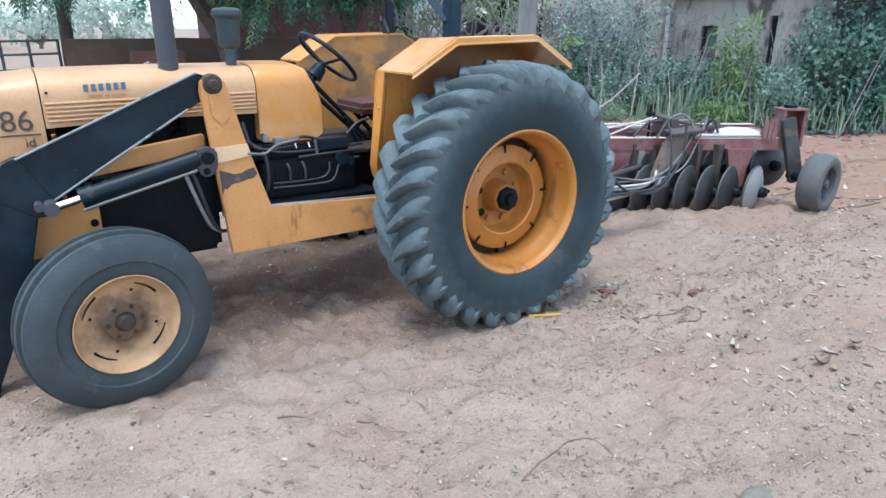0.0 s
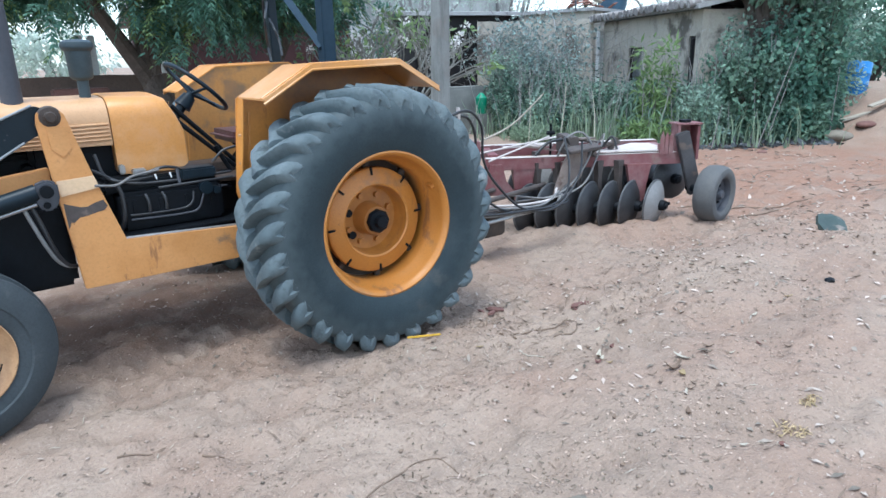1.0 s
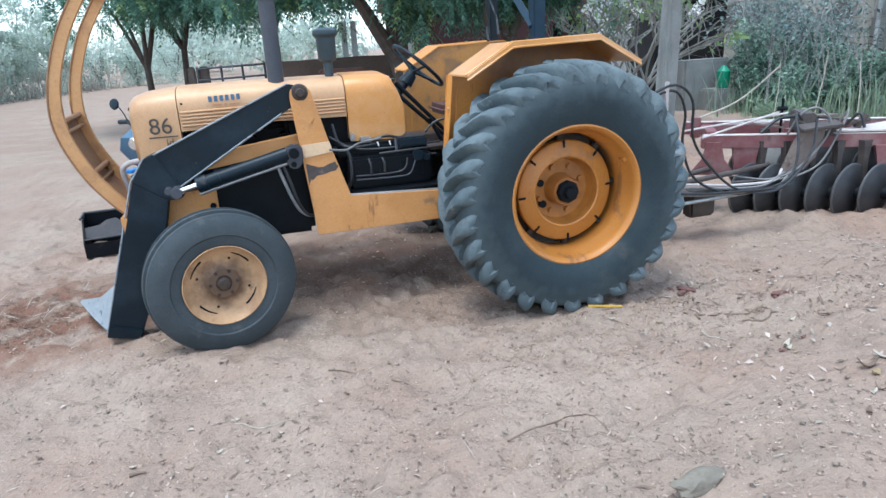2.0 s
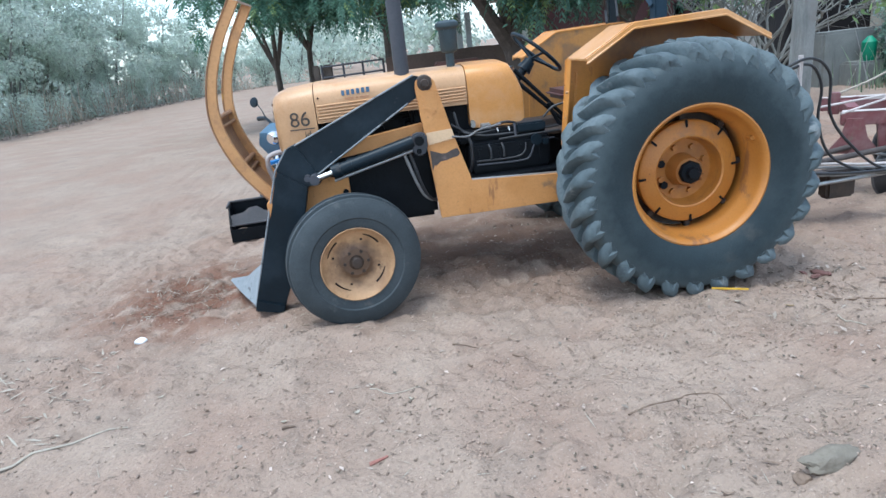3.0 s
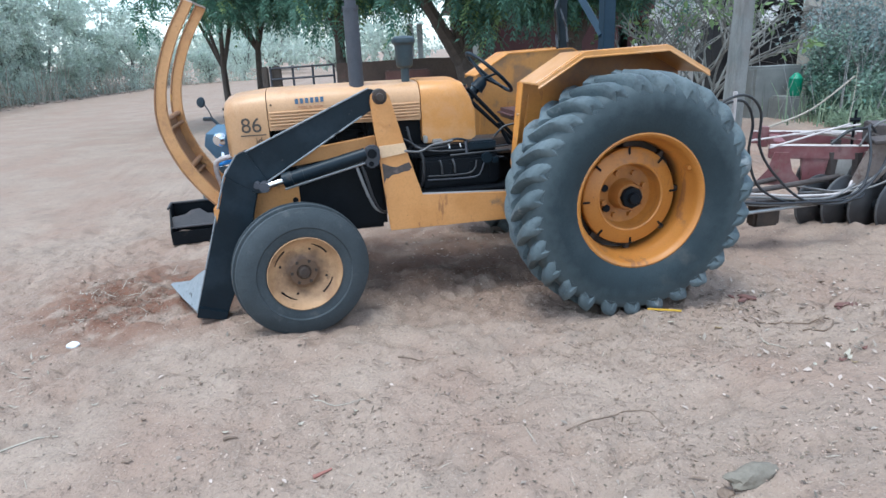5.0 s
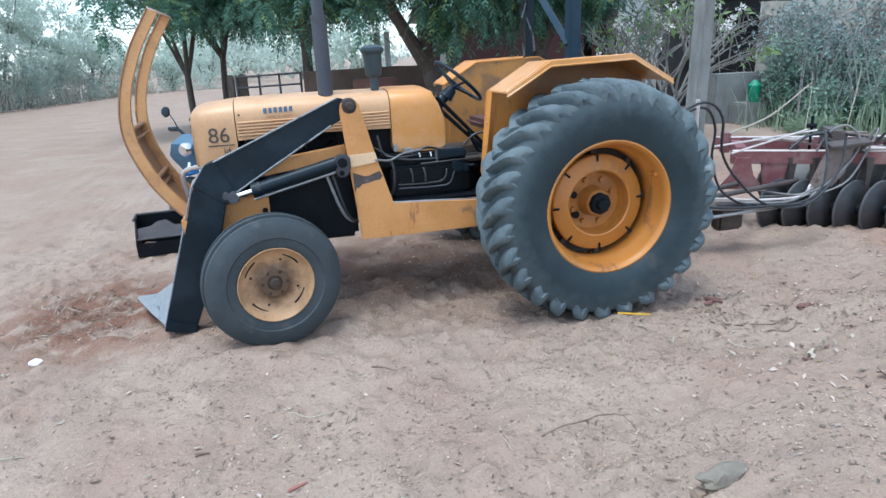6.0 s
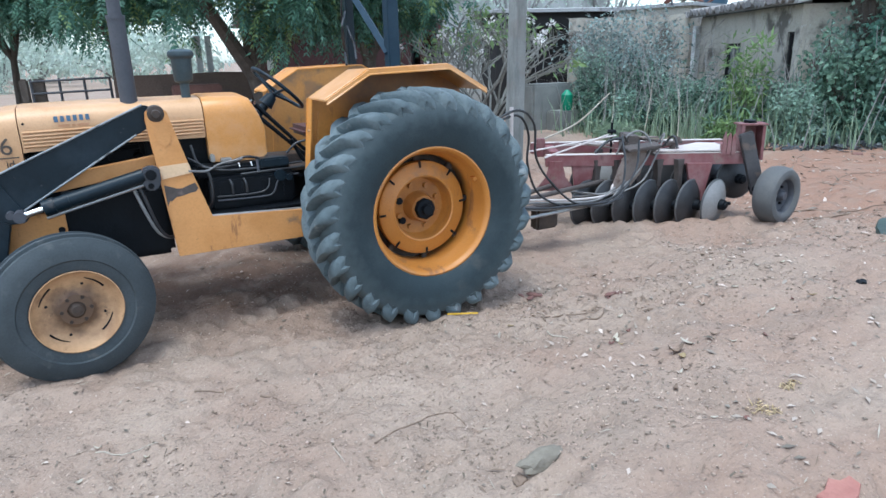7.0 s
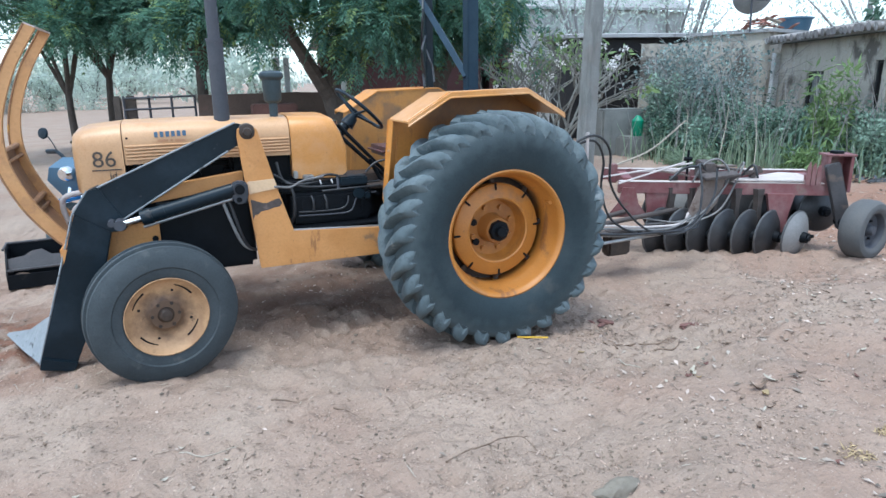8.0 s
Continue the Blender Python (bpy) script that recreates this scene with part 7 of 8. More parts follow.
# Things round the house
def build_house_things():
    # water tank on the roof
    bm = bmesh.new()
    lathe(bm, [(0.0, 0.0), (0.36, 0.0), (0.40, 0.05), (0.46, 0.36), (0.50, 0.37), (0.50, 0.41), (0.44, 0.42), (0.0, 0.46)], 28, Matrix.Translation((15.1, 9.3, 2.94)) @ pose(0, 0, 0, 90))
    stand(part("water_tank", bm, BLUE_TANK), "faded blue plastic water tank on a roof", "water tank")
    # satellite dish on a mast
    dish = thing("satellite_dish", "grey satellite dish on a thin mast", "satellite dish", Matrix.Translation((12.3, 8.3, 2.95)))
    bm = bmesh.new()
    lathe(bm, [(0.0, 0.0), (0.2, 0.02), (0.35, 0.06), (0.48, 0.12), (0.485, 0.13), (0.34, 0.075), (0.0, 0.02)], 28, pose(0, 0, 0.75, 25, 0, -35))
    part("reflector", bm, DISC_PALE, dish)
    bm = bmesh.new()
    rod(bm, (0, 0, -0.1), (0, 0.05, 0.72), 0.025, seg=8)
    part("mast", bm, PIPE_GREY, dish)
    bm = bmesh.new()
    rod(bm, (0, 0, 0.70), (0.22, -0.40, 0.62), 0.012, seg=6)
    part("feed_arm", bm, PIPE_GREY, dish)
    # tiles and boards heaped by the roof
    rng = random.Random(3)
    heap = thing("tile_heap", "heap of broken red roof tiles and boards", "tile heap", Matrix.Translation((13.75, 9.0, 2.96)))
    for k in range(22):
        bm = bmesh.new()
        box(bm, (0, 0, 0), (rng.uniform(0.25, 0.6), 0.14, 0.03), Matrix.Translation((rng.uniform(-.6, .6), rng.uniform(-.4, .4), rng.uniform(0.0, 0.28))) @ pose(0, 0, 0, rng.uniform(-20, 20), rng.uniform(-25, 25), rng.uniform(0, 180)), 0.004)
        part("tile", bm, BRICK_RED if k % 3 else TWIG_PALE, heap)
    # low broken wall joining the buildings
    wall("wall_side", (10.2, 10.0), (12.7, 8.0), 2.6, 0.2, PLASTER, "stained cream side wall between two houses")
    # whitewashed strip at the corner of the house
    bm = bmesh.new()
    box(bm, (12.70, 7.72, 1.55), (0.22, 0.12, 1.5), None, 0.01)
    stand(part("corner_strip", bm, PLASTER_WHITE), "whitewashed strip on the corner of a house", "trim", kind="structure")
    # clay tile ends along the eaves
    rng_t = random.Random(8)
    for k in range(30):
        bm = bmesh.new()
        x = -0.2 + 0.176 * k
        z = 2.60 + rng_t.uniform(-0.012, 0.02)
        rod(bm, (x, -0.40 + rng_t.uniform(-0.05, 0.03), z), (x, 0.30, z + 0.10), 0.082, 0.07, seg=10)
        part("eave_tile", bm, TILE_GREY, house)
    bm = bmesh.new()
    box(bm, (2.43, 0.10, 2.585), (4.8, 0.16, 0.20), None, 0.01)
    part("eave_board", bm, SHUTTER_GREY, house)
    # grey board shutter in the window
    shutter = thing("window_shutter", "closed shutter of weathered grey boards in a window", "shutter", house_m)
    for k in range(5):
        bm = bmesh.new()
        box(bm, (1.745 + 0.128 * k, 0.115, 1.385), (0.118, 0.022, 0.74), None, 0.004)
        part("board", bm, SHUTTER_GREY, shutter)
    for z in (1.16, 1.60):
        bm = bmesh.new()
        box(bm, (2.0, 0.092, z), (0.62, 0.02, 0.07), None, 0.004)
        part("batten", bm, SHUTTER_GREY, shutter)
    # leaning poles
    for k, (a, b, r) in enumerate((((2.52, 1.00, 0.77), (3.23, 0.69, 1.27), 0.012), ((6.9, 4.6, 0.05), (7.5, 5.2, 1.1), 0.007), ((7.4, 3.4, 0.05), (8.0, 4.0, 1.0), 0.007), ((7.9, 4.7, 0.1), (8.25, 4.9, 1.15), 0.010))):
        bm = bmesh.new()
        tube(bm, [a, (Vector(a) + Vector(b)) / 2 + Vector((0.03, 0, 0.05 if k else -0.07)), b], r, r * 0.6, seg=6)
        stand(part("dry_branch", bm, TWIG_PALE), "long pale dry branch leaning among dusty plants", "branch")
    # barrel, wrapped bundle, planks
    bm = bmesh.new()
    lathe(bm, [(0.0, 0.0), (0.29, 0.0), (0.30, 0.03), (0.30, 0.28), (0.315, 0.30), (0.30, 0.32), (0.30, 0.58), (0.315, 0.60), (0.30, 0.62), (0.30, 0.86), (0.27, 0.90), (0.0, 0.90)], 32, pose(13.2, 1.42, gz(13.2, 1.42) - 0.10, 90, 10, -8) @ Matrix.Scale(0.76, 4))
    stand(part("barrel", bm, BLUE_PLASTIC), "bright blue plastic barrel beside the bushes", "barrel")
    for k, (x, y, a, ln) in enumerate(((12.15, 0.95, -35, 1.3), (13.0, 0.35, -25, 1.8), (12.4, -0.1, 60, 1.2))):
        bm = bmesh.new()
        box(bm, (0, 0, 0.03), (ln, 0.12, 0.04), pose(x, y, gz(x, y) + 0.02 * k, 2, -18 * math.cos(radians(a)), a), 0.004)
        stand(part("plank", bm, TWIG_PALE), "pale weathered plank lying on red earth", "plank", group="planks by the barrel")
    for k, (x, y, r) in enumerate(((11.3, 0.85, 0.24), (11.9, 0.6, 0.15), (9.0, 1.1, 0.07))):
        bm = bmesh.new()
        bmesh.ops.create_icosphere(bm, subdivisions=3, radius=r)
        for v in bm.verts:
            v.co *= 1 + 0.35 * noise.noise(v.co * 3.1 + Vector((k * 7, 0, 0)))
            v.co.z *= 0.45
            v.co.x *= 1.5
        bmesh.ops.translate(bm, verts=bm.verts[:], vec=(x, y, gz(x, y) + r * 0.2))
        stand(part("rubble", bm, BRICK_BROWN if k else STONE), "lump of broken rubble on red earth", "rubble", group="rubble")
    # bluish waste strewn along the hedge foot
    rs = np.random.RandomState(4)
    n = 420
    t = rs.rand(n)
    x, y = 8.5 + 2.3 * t + rs.randn(n) * 0.14, 2.3 - 1.5 * t + rs.randn(n) * 0.16
    z = ground_full(x, y) + 0.02
    d = rs.randn(n, 3) * 0.05
    s = rs.randn(n, 3) * 0.04
    P = np.stack([x, y, z], 1)
    d[:, 2] = np.abs(d[:, 2]) * 0.5
    V = np.stack([P, P + d, P + d + s, P + s], 1).reshape(-1, 3)
    tagged(raw_np("litter", V, np.arange(n * 4).reshape(-1, 4), GREY_METAL), "grey plastic litter strewn along the hedge", "litter", kind="stuff")
    # green container by the porch
    bm = bmesh.new()
    lathe(bm, [(0.0, 0.0), (0.11, 0.0), (0.13, 0.04), (0.135, 0.36), (0.07, 0.43), (0.04, 0.47), (0.0, 0.47)], 20, pose(8.0, 7.28, 0.41, 90))
    stand(part("jerrycan", bm, TEAL), "teal green plastic container on a stone block", "container")
    bm = bmesh.new()
    box(bm, (7.85, 7.85, 0.36), (1.2, 0.5, 1.32), pose(0, 0, 0), 0.05)
    box(bm, (7.95, 7.35, 0.06), (0.6, 0.55, 0.70), pose(0, 0, 0), 0.04)
    stand(part("stone_block", bm, CONCRETE), "grey stone washing block beside the porch", "stone block")


build_house_things()
plain_building("store", (12.85, 8.15), (16.4, 9.1), 2.2, 2.85, PLASTER, ROOF, "low store with stained walls behind a house", (), 0.0, 0.1)
tree(11.5, 14.5, 7.5, 3.2, 3.0, "bare twiggy tree with few haze-paled leaves", LEAF_FAR, 2500, 71, 0.12, (0, 0), 0.5, leaf_len=0.16, leaf_w=0.03, limbs=14, bark=BARK_GREY, clumps=40)
tree(16.5, 15.5, 8.0, 3.8, 3.0, "bare twiggy tree with few haze-paled leaves", LEAF_FAR, 3000, 72, 0.12, (0, 0), 0.5, leaf_len=0.16, leaf_w=0.03, limbs=16, bark=BARK_GREY, clumps=44)
tree(21.0, 10.5, 8.0, 4.0, 3.0, "bare twiggy tree with few haze-paled leaves", LEAF_FAR, 3000, 73, 0.12, (0, 0), 0.5, leaf_len=0.16, leaf_w=0.03, limbs=16, bark=BARK_GREY, clumps=44)
tree(11.3, 2.5, 5.2, 1.5, 2.6, "dark-trunked tree beside an old house", LEAF_CANE, 5000, 74, 0.21, (0, 0), 0.7, leaf_len=0.18, leaf_w=0.04)
tree(18.6, 3.4, 6.5, 2.8, 0.6, "dense dusty green tree behind an old house", LEAF_CANE, 9000, 75, 0.14, (0, 0), 0.5, leaf_len=0.17, leaf_w=0.05, limbs=9, bark=BARK, clumps=48)


# Motorcycle and the black trough ahead of the tractor
def build_motorcycle():
    ob = thing("motorcycle", "blue and silver motorcycle parked behind the tractor's nose", "motorcycle", Matrix.Translation((-2.62, 2.80, gz(-2.62, 2.80))) @ pose(0, 0, 0, 0, 0, 55))
    for x in (-0.62, 0.62):
        bm = bmesh.new()
        lathe(bm, [(0.235, -0.035), (0.27, -0.045), (0.295, -0.03), (0.30, 0.0), (0.295, 0.03), (0.27, 0.045), (0.235, 0.035)], 36, Matrix.Translation((x, 0, 0.30)), closed=True)
        w = part("wheel", bm, RUBBER, ob)
        bm = bmesh.new()
        lathe(bm, [(0.238, -0.025), (0.225, -0.02), (0.225, 0.02), (0.238, 0.025)], 36, Matrix.Translation((x, 0, 0.30)), closed=True)
        lathe(bm, [(0.0, -0.06), (0.05, -0.05), (0.05, 0.05), (0.0, 0.06)], 16, Matrix.Translation((x, 0, 0.30)))
        for k in range(8):
            a = radians(45 * k)
            rod(bm, (x, 0.02 * (-1) ** k, 0.30), (x + 0.23 * math.cos(a), 0, 0.30 + 0.23 * math.sin(a)), 0.004, seg=5)
        part("rim", bm, CHROME, w)
    bm = bmesh.new()
    for s in (-1, 1):
        rod(bm, (-0.62, s * 0.08, 0.30), (-0.40, s * 0.08, 0.90), 0.025, seg=12)
    part("fork", bm, CHROME, ob)
    bm = bmesh.new()
    loft(bm, [[Vector((x, w * math.cos(a), z + h * math.sin(a))) for a in [2 * math.pi * k / 12 for k in range(12)]] for x, w, h, z in ((-0.40, 0.06, 0.06, 0.80), (-0.30, 0.13, 0.12, 0.82), (-0.10, 0.15, 0.13, 0.82), (0.08, 0.10, 0.08, 0.78))])
    tank = part("fuel_tank", bm, BLUE_TANK, ob, "dark blue fuel tank")
    for s2 in (-1, 1):
        bm = bmesh.new()
        plate(bm, [(-0.36, 0.90), (-0.10, 0.91), (0.02, 0.84), (-0.12, 0.78), (-0.34, 0.80)], s2 * 0.145, s2 * 0.160, 0.004)
        part("side_panel", bm, WHITE_BLUE, tank, "pale blue-white side panel")
    bm = bmesh.new()
    box(bm, (0.32, 0, 0.80), (0.62, 0.24, 0.09), None, 0.035)
    part("saddle", bm, BLACK_PAINT, ob)
    bm = bmesh.new()
    box(bm, (-0.05, 0, 0.45), (0.38, 0.22, 0.32), None, 0.06)
    rod(bm, (-0.45, 0, 0.78), (0.05, 0, 0.35), 0.025)
    rod(bm, (0.0, 0, 0.62), (0.6, 0, 0.62), 0.02)
    part("engine", bm, GREY_METAL, ob)
    bm = bmesh.new()
    tube(bm, [(-0.30, -0.42, 1.06), (-0.36, -0.28, 1.07), (-0.40, -0.10, 0.98), (-0.40, 0.10, 0.98), (-0.36, 0.28, 1.07), (-0.30, 0.42, 1.06)], 0.017, seg=8)
    bar = part("handlebar", bm, BLACK_PAINT, ob)
    for s in (-1, 1):
        bm = bmesh.new()
        rod(bm, (-0.34, s * 0.30, 1.067), (-0.29, s * 0.45, 1.06), 0.025, seg=10)
        part("grip", bm, BLACK_PAINT, bar)
        bm = bmesh.new()
        tube(bm, [(-0.36, s * 0.26, 1.05), (-0.38, s * 0.29, 1.16), (-0.37, s * 0.36, 1.24)], 0.006, seg=6)
        part("mirror_stalk", bm, BLACK_PAINT, bar)
        bm = bmesh.new()
        lathe(bm, [(0.0, -0.012), (0.050, -0.010), (0.058, 0.0), (0.050, 0.015), (0.0, 0.02)], 20, Matrix.Translation((-0.37, s * 0.39, 1.25)) @ pose(0, 0, 0, 10, 0, 90))
        part("mirror", bm, BLACK_PAINT, bar)
        bm = bmesh.new()
        rod(bm, (-0.46, s * 0.12, 0.90), (-0.46, s * 0.19, 0.90), 0.012, seg=8)
        rod(bm, (-0.46, s * 0.17, 0.90), (-0.46, s * 0.23, 0.90), 0.030, seg=12)
        part("indicator", bm, RED_PLASTIC, bar)
    bm = bmesh.new()
    lathe(bm, [(0.0, -0.075), (0.05, -0.075), (0.070, -0.05), (0.075, 0.0), (0.055, 0.06), (0.0, 0.08)], 24, Matrix.Translation((-0.56, 0, 0.88)) @ pose(0, 0, 0, 0, 0, -90))
    part("headlamp", bm, CHROME, ob, "round silver headlamp")
    bm = bmesh.new()
    box(bm, (-0.60, 0, 0.63), (0.34, 0.11, 0.03), pose(0, 0, 0, 0, 0, 0), 0.012)
    part("mudguard", bm, BLUE_PLASTIC, ob)
    bm = bmesh.new()
    loft(bm, [[Vector((x, s * w, z)) for s, w in ((-1, a), (-0.6, a), (0.6, a), (1, a))] + [Vector((x + 0.03, s * a, z)) for s in (1, 0.6, -0.6, -1)] for x, a, z in ((-0.44, 0.15, 1.02), (-0.54, 0.23, 0.93), (-0.53, 0.28, 0.80), (-0.42, 0.22, 0.62))])
    part("front_cowl", bm, BLUE_TANK, ob, "dull blue plastic cowl round the headlamp")
    bm = bmesh.new()
    rod(bm, (0.05, -0.10, 0.32), (0.10, -0.30, 0.0), 0.012, seg=8)
    part("side_stand", bm, BLACK_PAINT, ob)


build_motorcycle()


def build_trough():
    m = Matrix.Translation((-3.14, 1.76, gz(-3.14, 1.76) - 0.01)) @ pose(0, 0, 0, 0, 0, 6)
    ob = thing("steel_trough", "dark rusty steel trough with a torn slanted side, open on top", "trough", m)
    bm = bmesh.new()
    box(bm, (0, -0.20, 0.065), (0.60, 0.012, 0.13), None, 0.003)
    part("front_plate", bm, BLACK_OILY, ob)
    bm = bmesh.new()
    box(bm, (0, -0.165, 0.145), (0.60, 0.085, 0.012), pose(0, 0, 0, -6, 0, 0), 0.003)
    part("ledge", bm, TROUGH_DARK, ob, "dusty dark grey ledge")
    bm = bmesh.new()
    sheet = [(-0.29, 0.0), (0.30, 0.0), (0.30, 0.10), (0.05, 0.115), (-0.02, 0.175), (-0.10, 0.165), (-0.16, 0.125), (-0.285, 0.11)]
    plate(bm, sheet, 0, 0.008, 0.0, pose(0, -0.125, 0.155, -32, 0, 0))
    part("slanted_sheet", bm, TROUGH_DARK, ob, "torn dusty sheet leaning on the trough")
    for x in (-0.295, 0.295):
        bm = bmesh.new()
        loft(bm, [[Vector((x + d, y, z)) for y, z in ((-0.20, 0.0), (-0.20, 0.14), (-0.02, 0.31), (0.19, 0.325), (0.19, 0.0))] for d in (-0.007, 0.007)])
        part("end_plate", bm, BLACK_OILY, ob)
    bm = bmesh.new()
    box(bm, (0, 0.19, 0.16), (0.60, 0.012, 0.33), None, 0.003)
    part("back_plate", bm, BLACK_OILY, ob)
    bm = bmesh.new()
    box(bm, (0, 0, 0.012), (0.58, 0.37, 0.02), None, 0.003)
    part("bottom_plate", bm, BLACK_OILY, ob)
    for a, b in (((-0.31, -0.03, 0.325), (-0.30, 0.20, 0.335)), ((-0.31, 0.19, 0.335), (0.31, 0.19, 0.335))):
        bm = bmesh.new()
        rod(bm, a, b, 0.012, seg=8)
        part("rim_bar", bm, TROUGH_DARK, ob)


build_trough()


# Loose things on the sand
def ground_stick(pts, r, mat, label, name="stick", category="stick"):
    line = glide([(x, y, 0) for x, y in pts], 4)
    line = [Vector((p.x, p.y, gz(p.x, p.y) + r * 0.7)) for p in line]
    bm = bmesh.new()
    tube(bm, line, r, r * 0.45, seg=6, straight=True)
    return stand(part(name, bm, mat), label, category)


def lump(x, y, s, mat, name, label, category, seed, yaw=0, sink=0.3):
    bm = bmesh.new()
    bmesh.ops.create_icosphere(bm, subdivisions=3, radius=1.0)
    for v in bm.verts:
        k = 1 + 0.34 * noise.noise(v.co * 1.6 + Vector((seed, 0, 0))) + 0.10 * noise.noise(v.co * 4 + Vector((0, seed, 0)))
        v.co *= k
        v.co.x, v.co.y, v.co.z = v.co.x * s[0], v.co.y * s[1], v.co.z * s[2]
    bmesh.ops.transform(bm, matrix=Matrix.Translation((x, y, gz(x, y) + s[2] * sink)) @ pose(0, 0, 0, 0, 0, yaw), verts=bm.verts[:])
    return stand(part(name, bm, mat), label, category)


def curled_leaf(x, y, ln, w, yaw, mat, label, curl=0.5):
    """A dry leaf with a folded rib, its ends lifted."""
    bm = bmesh.new()
    rows = []
    for k in range(7):
        t = k / 6.0
        h = w * math.sin(math.pi * min(max(t, 0.06), 0.95)) ** 0.7
        lift = curl * ln * (2 * t - 1) ** 2
        rows.append([Vector((ln * (t - 0.5), s * h, lift + abs(s) * h * 0.5 + d)) for s, d in ((-1, 0), (-0.5, -0.001), (0, 0), (0.5, -0.001), (1, 0), (1, 0.0015), (0.5, 0.0012), (0, 0.002), (-0.5, 0.0012), (-1, 0.0015))])
    loft(bm, rows)
    bmesh.ops.transform(bm, matrix=pose(x, y, gz(x, y) + 0.003, 12, 4, yaw), verts=bm.verts[:])
    return stand(part("dry_leaf", bm, mat), label, "leaf")


lump(-0.50, -3.07, (0.112, 0.046, 0.036), STONE, "stone", "grey-green cement lump lying on sand", "stone", 3.3, 8)
lump(-0.61, -3.08, (0.030, 0.026, 0.020), TWIG, "clod", "small brown clod beside a grey stone", "clod", 1.7)
bm = bmesh.new()
box(bm, (0, 0, 0), (0.215, 0.012, 0.012), pose(0.15, -1.32, gz(0.15, -1.32) + 0.030, 0, 3, -19), 0.003)
stand(part("yellow_stick", bm, YELLOW_STICK), "short bright yellow stick beside the rear tyre", "stick")
bm = bmesh.new()
loft(bm, [[Vector((x * w, y * w, z + 0.012 * math.sin(60 * x + 40 * y))) for x, y in ((-0.042, -0.02), (0.0, -0.03), (0.04, -0.024), (0.036, 0.004), (0.044, 0.026), (0.008, 0.022), (-0.03, 0.03))] for z, w in ((0.0, 0.9), (0.008, 1.0), (0.016, 0.85))])
bmesh.ops.transform(bm, matrix=pose(-3.61, -0.68, gz(-3.61, -0.68) + 0.008, 8, 8, 30), verts=bm.verts[:])
stand(part("paper_scrap", bm, WHITE_LITTER), "crumpled white scrap of litter on sand", "litter")
bm = bmesh.new()
loft(bm, [[Vector((x, y * w, z * h)) for y, z in ((-0.11, 0.0), (-0.10, 0.03), (-0.03, 0.052), (0.04, 0.036), (0.10, 0.040), (0.11, 0.008))] for x, w, h in ((-0.26, 0.55, 0.5), (-0.15, 0.9, 1.1), (-0.03, 1.05, 0.8), (0.10, 0.95, 1.2), (0.20, 0.9, 0.7), (0.28, 0.5, 0.5))])
bmesh.ops.transform(bm, matrix=pose(3.70, -2.15, gz(3.70, -2.15), 3, -5, 28), verts=bm.verts[:])
stand(part("green_sack", bm, GREEN_CLOTH), "folded dark green plastic sack on sand", "sack")
lump(2.21, -2.75, (0.036, 0.026, 0.016), BLACK_OILY, "clod", "small dark clod on sand", "clod", 5.1)
bm = bmesh.new()
loft(bm, [[Vector((x * w, y * w, z)) for x, y in ((-0.095, -0.015), (-0.06, -0.045), (0.02, -0.05), (0.085, -0.035), (0.10, 0.005), (0.05, 0.02), (0.035, 0.05), (-0.03, 0.038), (-0.07, 0.045))] for z, w in ((-0.02, 1.0), (0.012, 1.0), (0.018, 0.94))])
bmesh.ops.transform(bm, matrix=pose(0.12, -3.86, gz(0.12, -3.86) + 0.006, 4, -5, 12), verts=bm.verts[:])
stand(part("brick_piece", bm, BRICK_RED), "flat broken red brick piece half buried in sand", "brick")
for k, (x, y, s) in enumerate(((1.21, -1.62, 0.028), (1.25, -1.66, 0.020), (1.15, -1.66, 0.014), (0.84, -1.19, 0.028), (0.90, -1.15, 0.022), (0.79, -1.22, 0.020), (0.87, -1.24, 0.014), (0.74, -1.17, 0.015))):
    lump(x, y, (s * 2.1, s * 0.9, s * 0.6), BRICK_BROWN, "brick_piece", "small broken dark red clay piece on sand", "brick", k * 2.3, 40 * k, 0.8)
curled_leaf(0.63, -2.72, 0.085, 0.022, 150, TWIG, "curled brown dry leaf on sand")
curled_leaf(0.60, -2.78, 0.050, 0.018, 20, STRAW, "small folded yellow-brown leaf on sand", 0.3)
curled_leaf(0.74, -2.69, 0.10, 0.016, 85, TWIG_PALE, "thin grey-brown dry leaf on sand", 0.15)
curled_leaf(0.64, -2.26, 0.085, 0.013, 35, PALE_LEAF, "bleached white leaf blade on sand", 0.3)
curled_leaf(0.62, -2.30, 0.060, 0.010, 30, PALE_LEAF, "bleached white leaf blade on sand", 0.2)
rng_l = random.Random(77)
for k in range(75):
    x, y = rng_l.uniform(0.0, 3.6), rng_l.uniform(-3.4, -1.4)
    curled_leaf(x, y, rng_l.uniform(0.030, 0.060), rng_l.uniform(0.006, 0.012), rng_l.uniform(0, 180), rng_l.choice((PALE_LEAF, STRAW, TWIG_PALE, TWIG, TWIG, TWIG, BRICK_BROWN)), "small dry leaf curled on the sand bank", rng_l.uniform(0.1, 0.4))
for k in range(26):
    x, y = rng_l.uniform(-3.6, 0.0), rng_l.uniform(-3.2, -1.4)
    curled_leaf(x, y, rng_l.uniform(0.022, 0.045), rng_l.uniform(0.005, 0.010), rng_l.uniform(0, 180), rng_l.choice((PALE_LEAF, TWIG_PALE, TWIG, TWIG, TWIG)), "small dry leaf lying on trodden sand", rng_l.uniform(0.1, 0.4))
ground_stick([(-0.95, -2.40), (-0.71, -2.32), (-0.56, -2.30), (-0.49, -2.46)], 0.0045, TWIG, "crooked brown twig lying on sand")
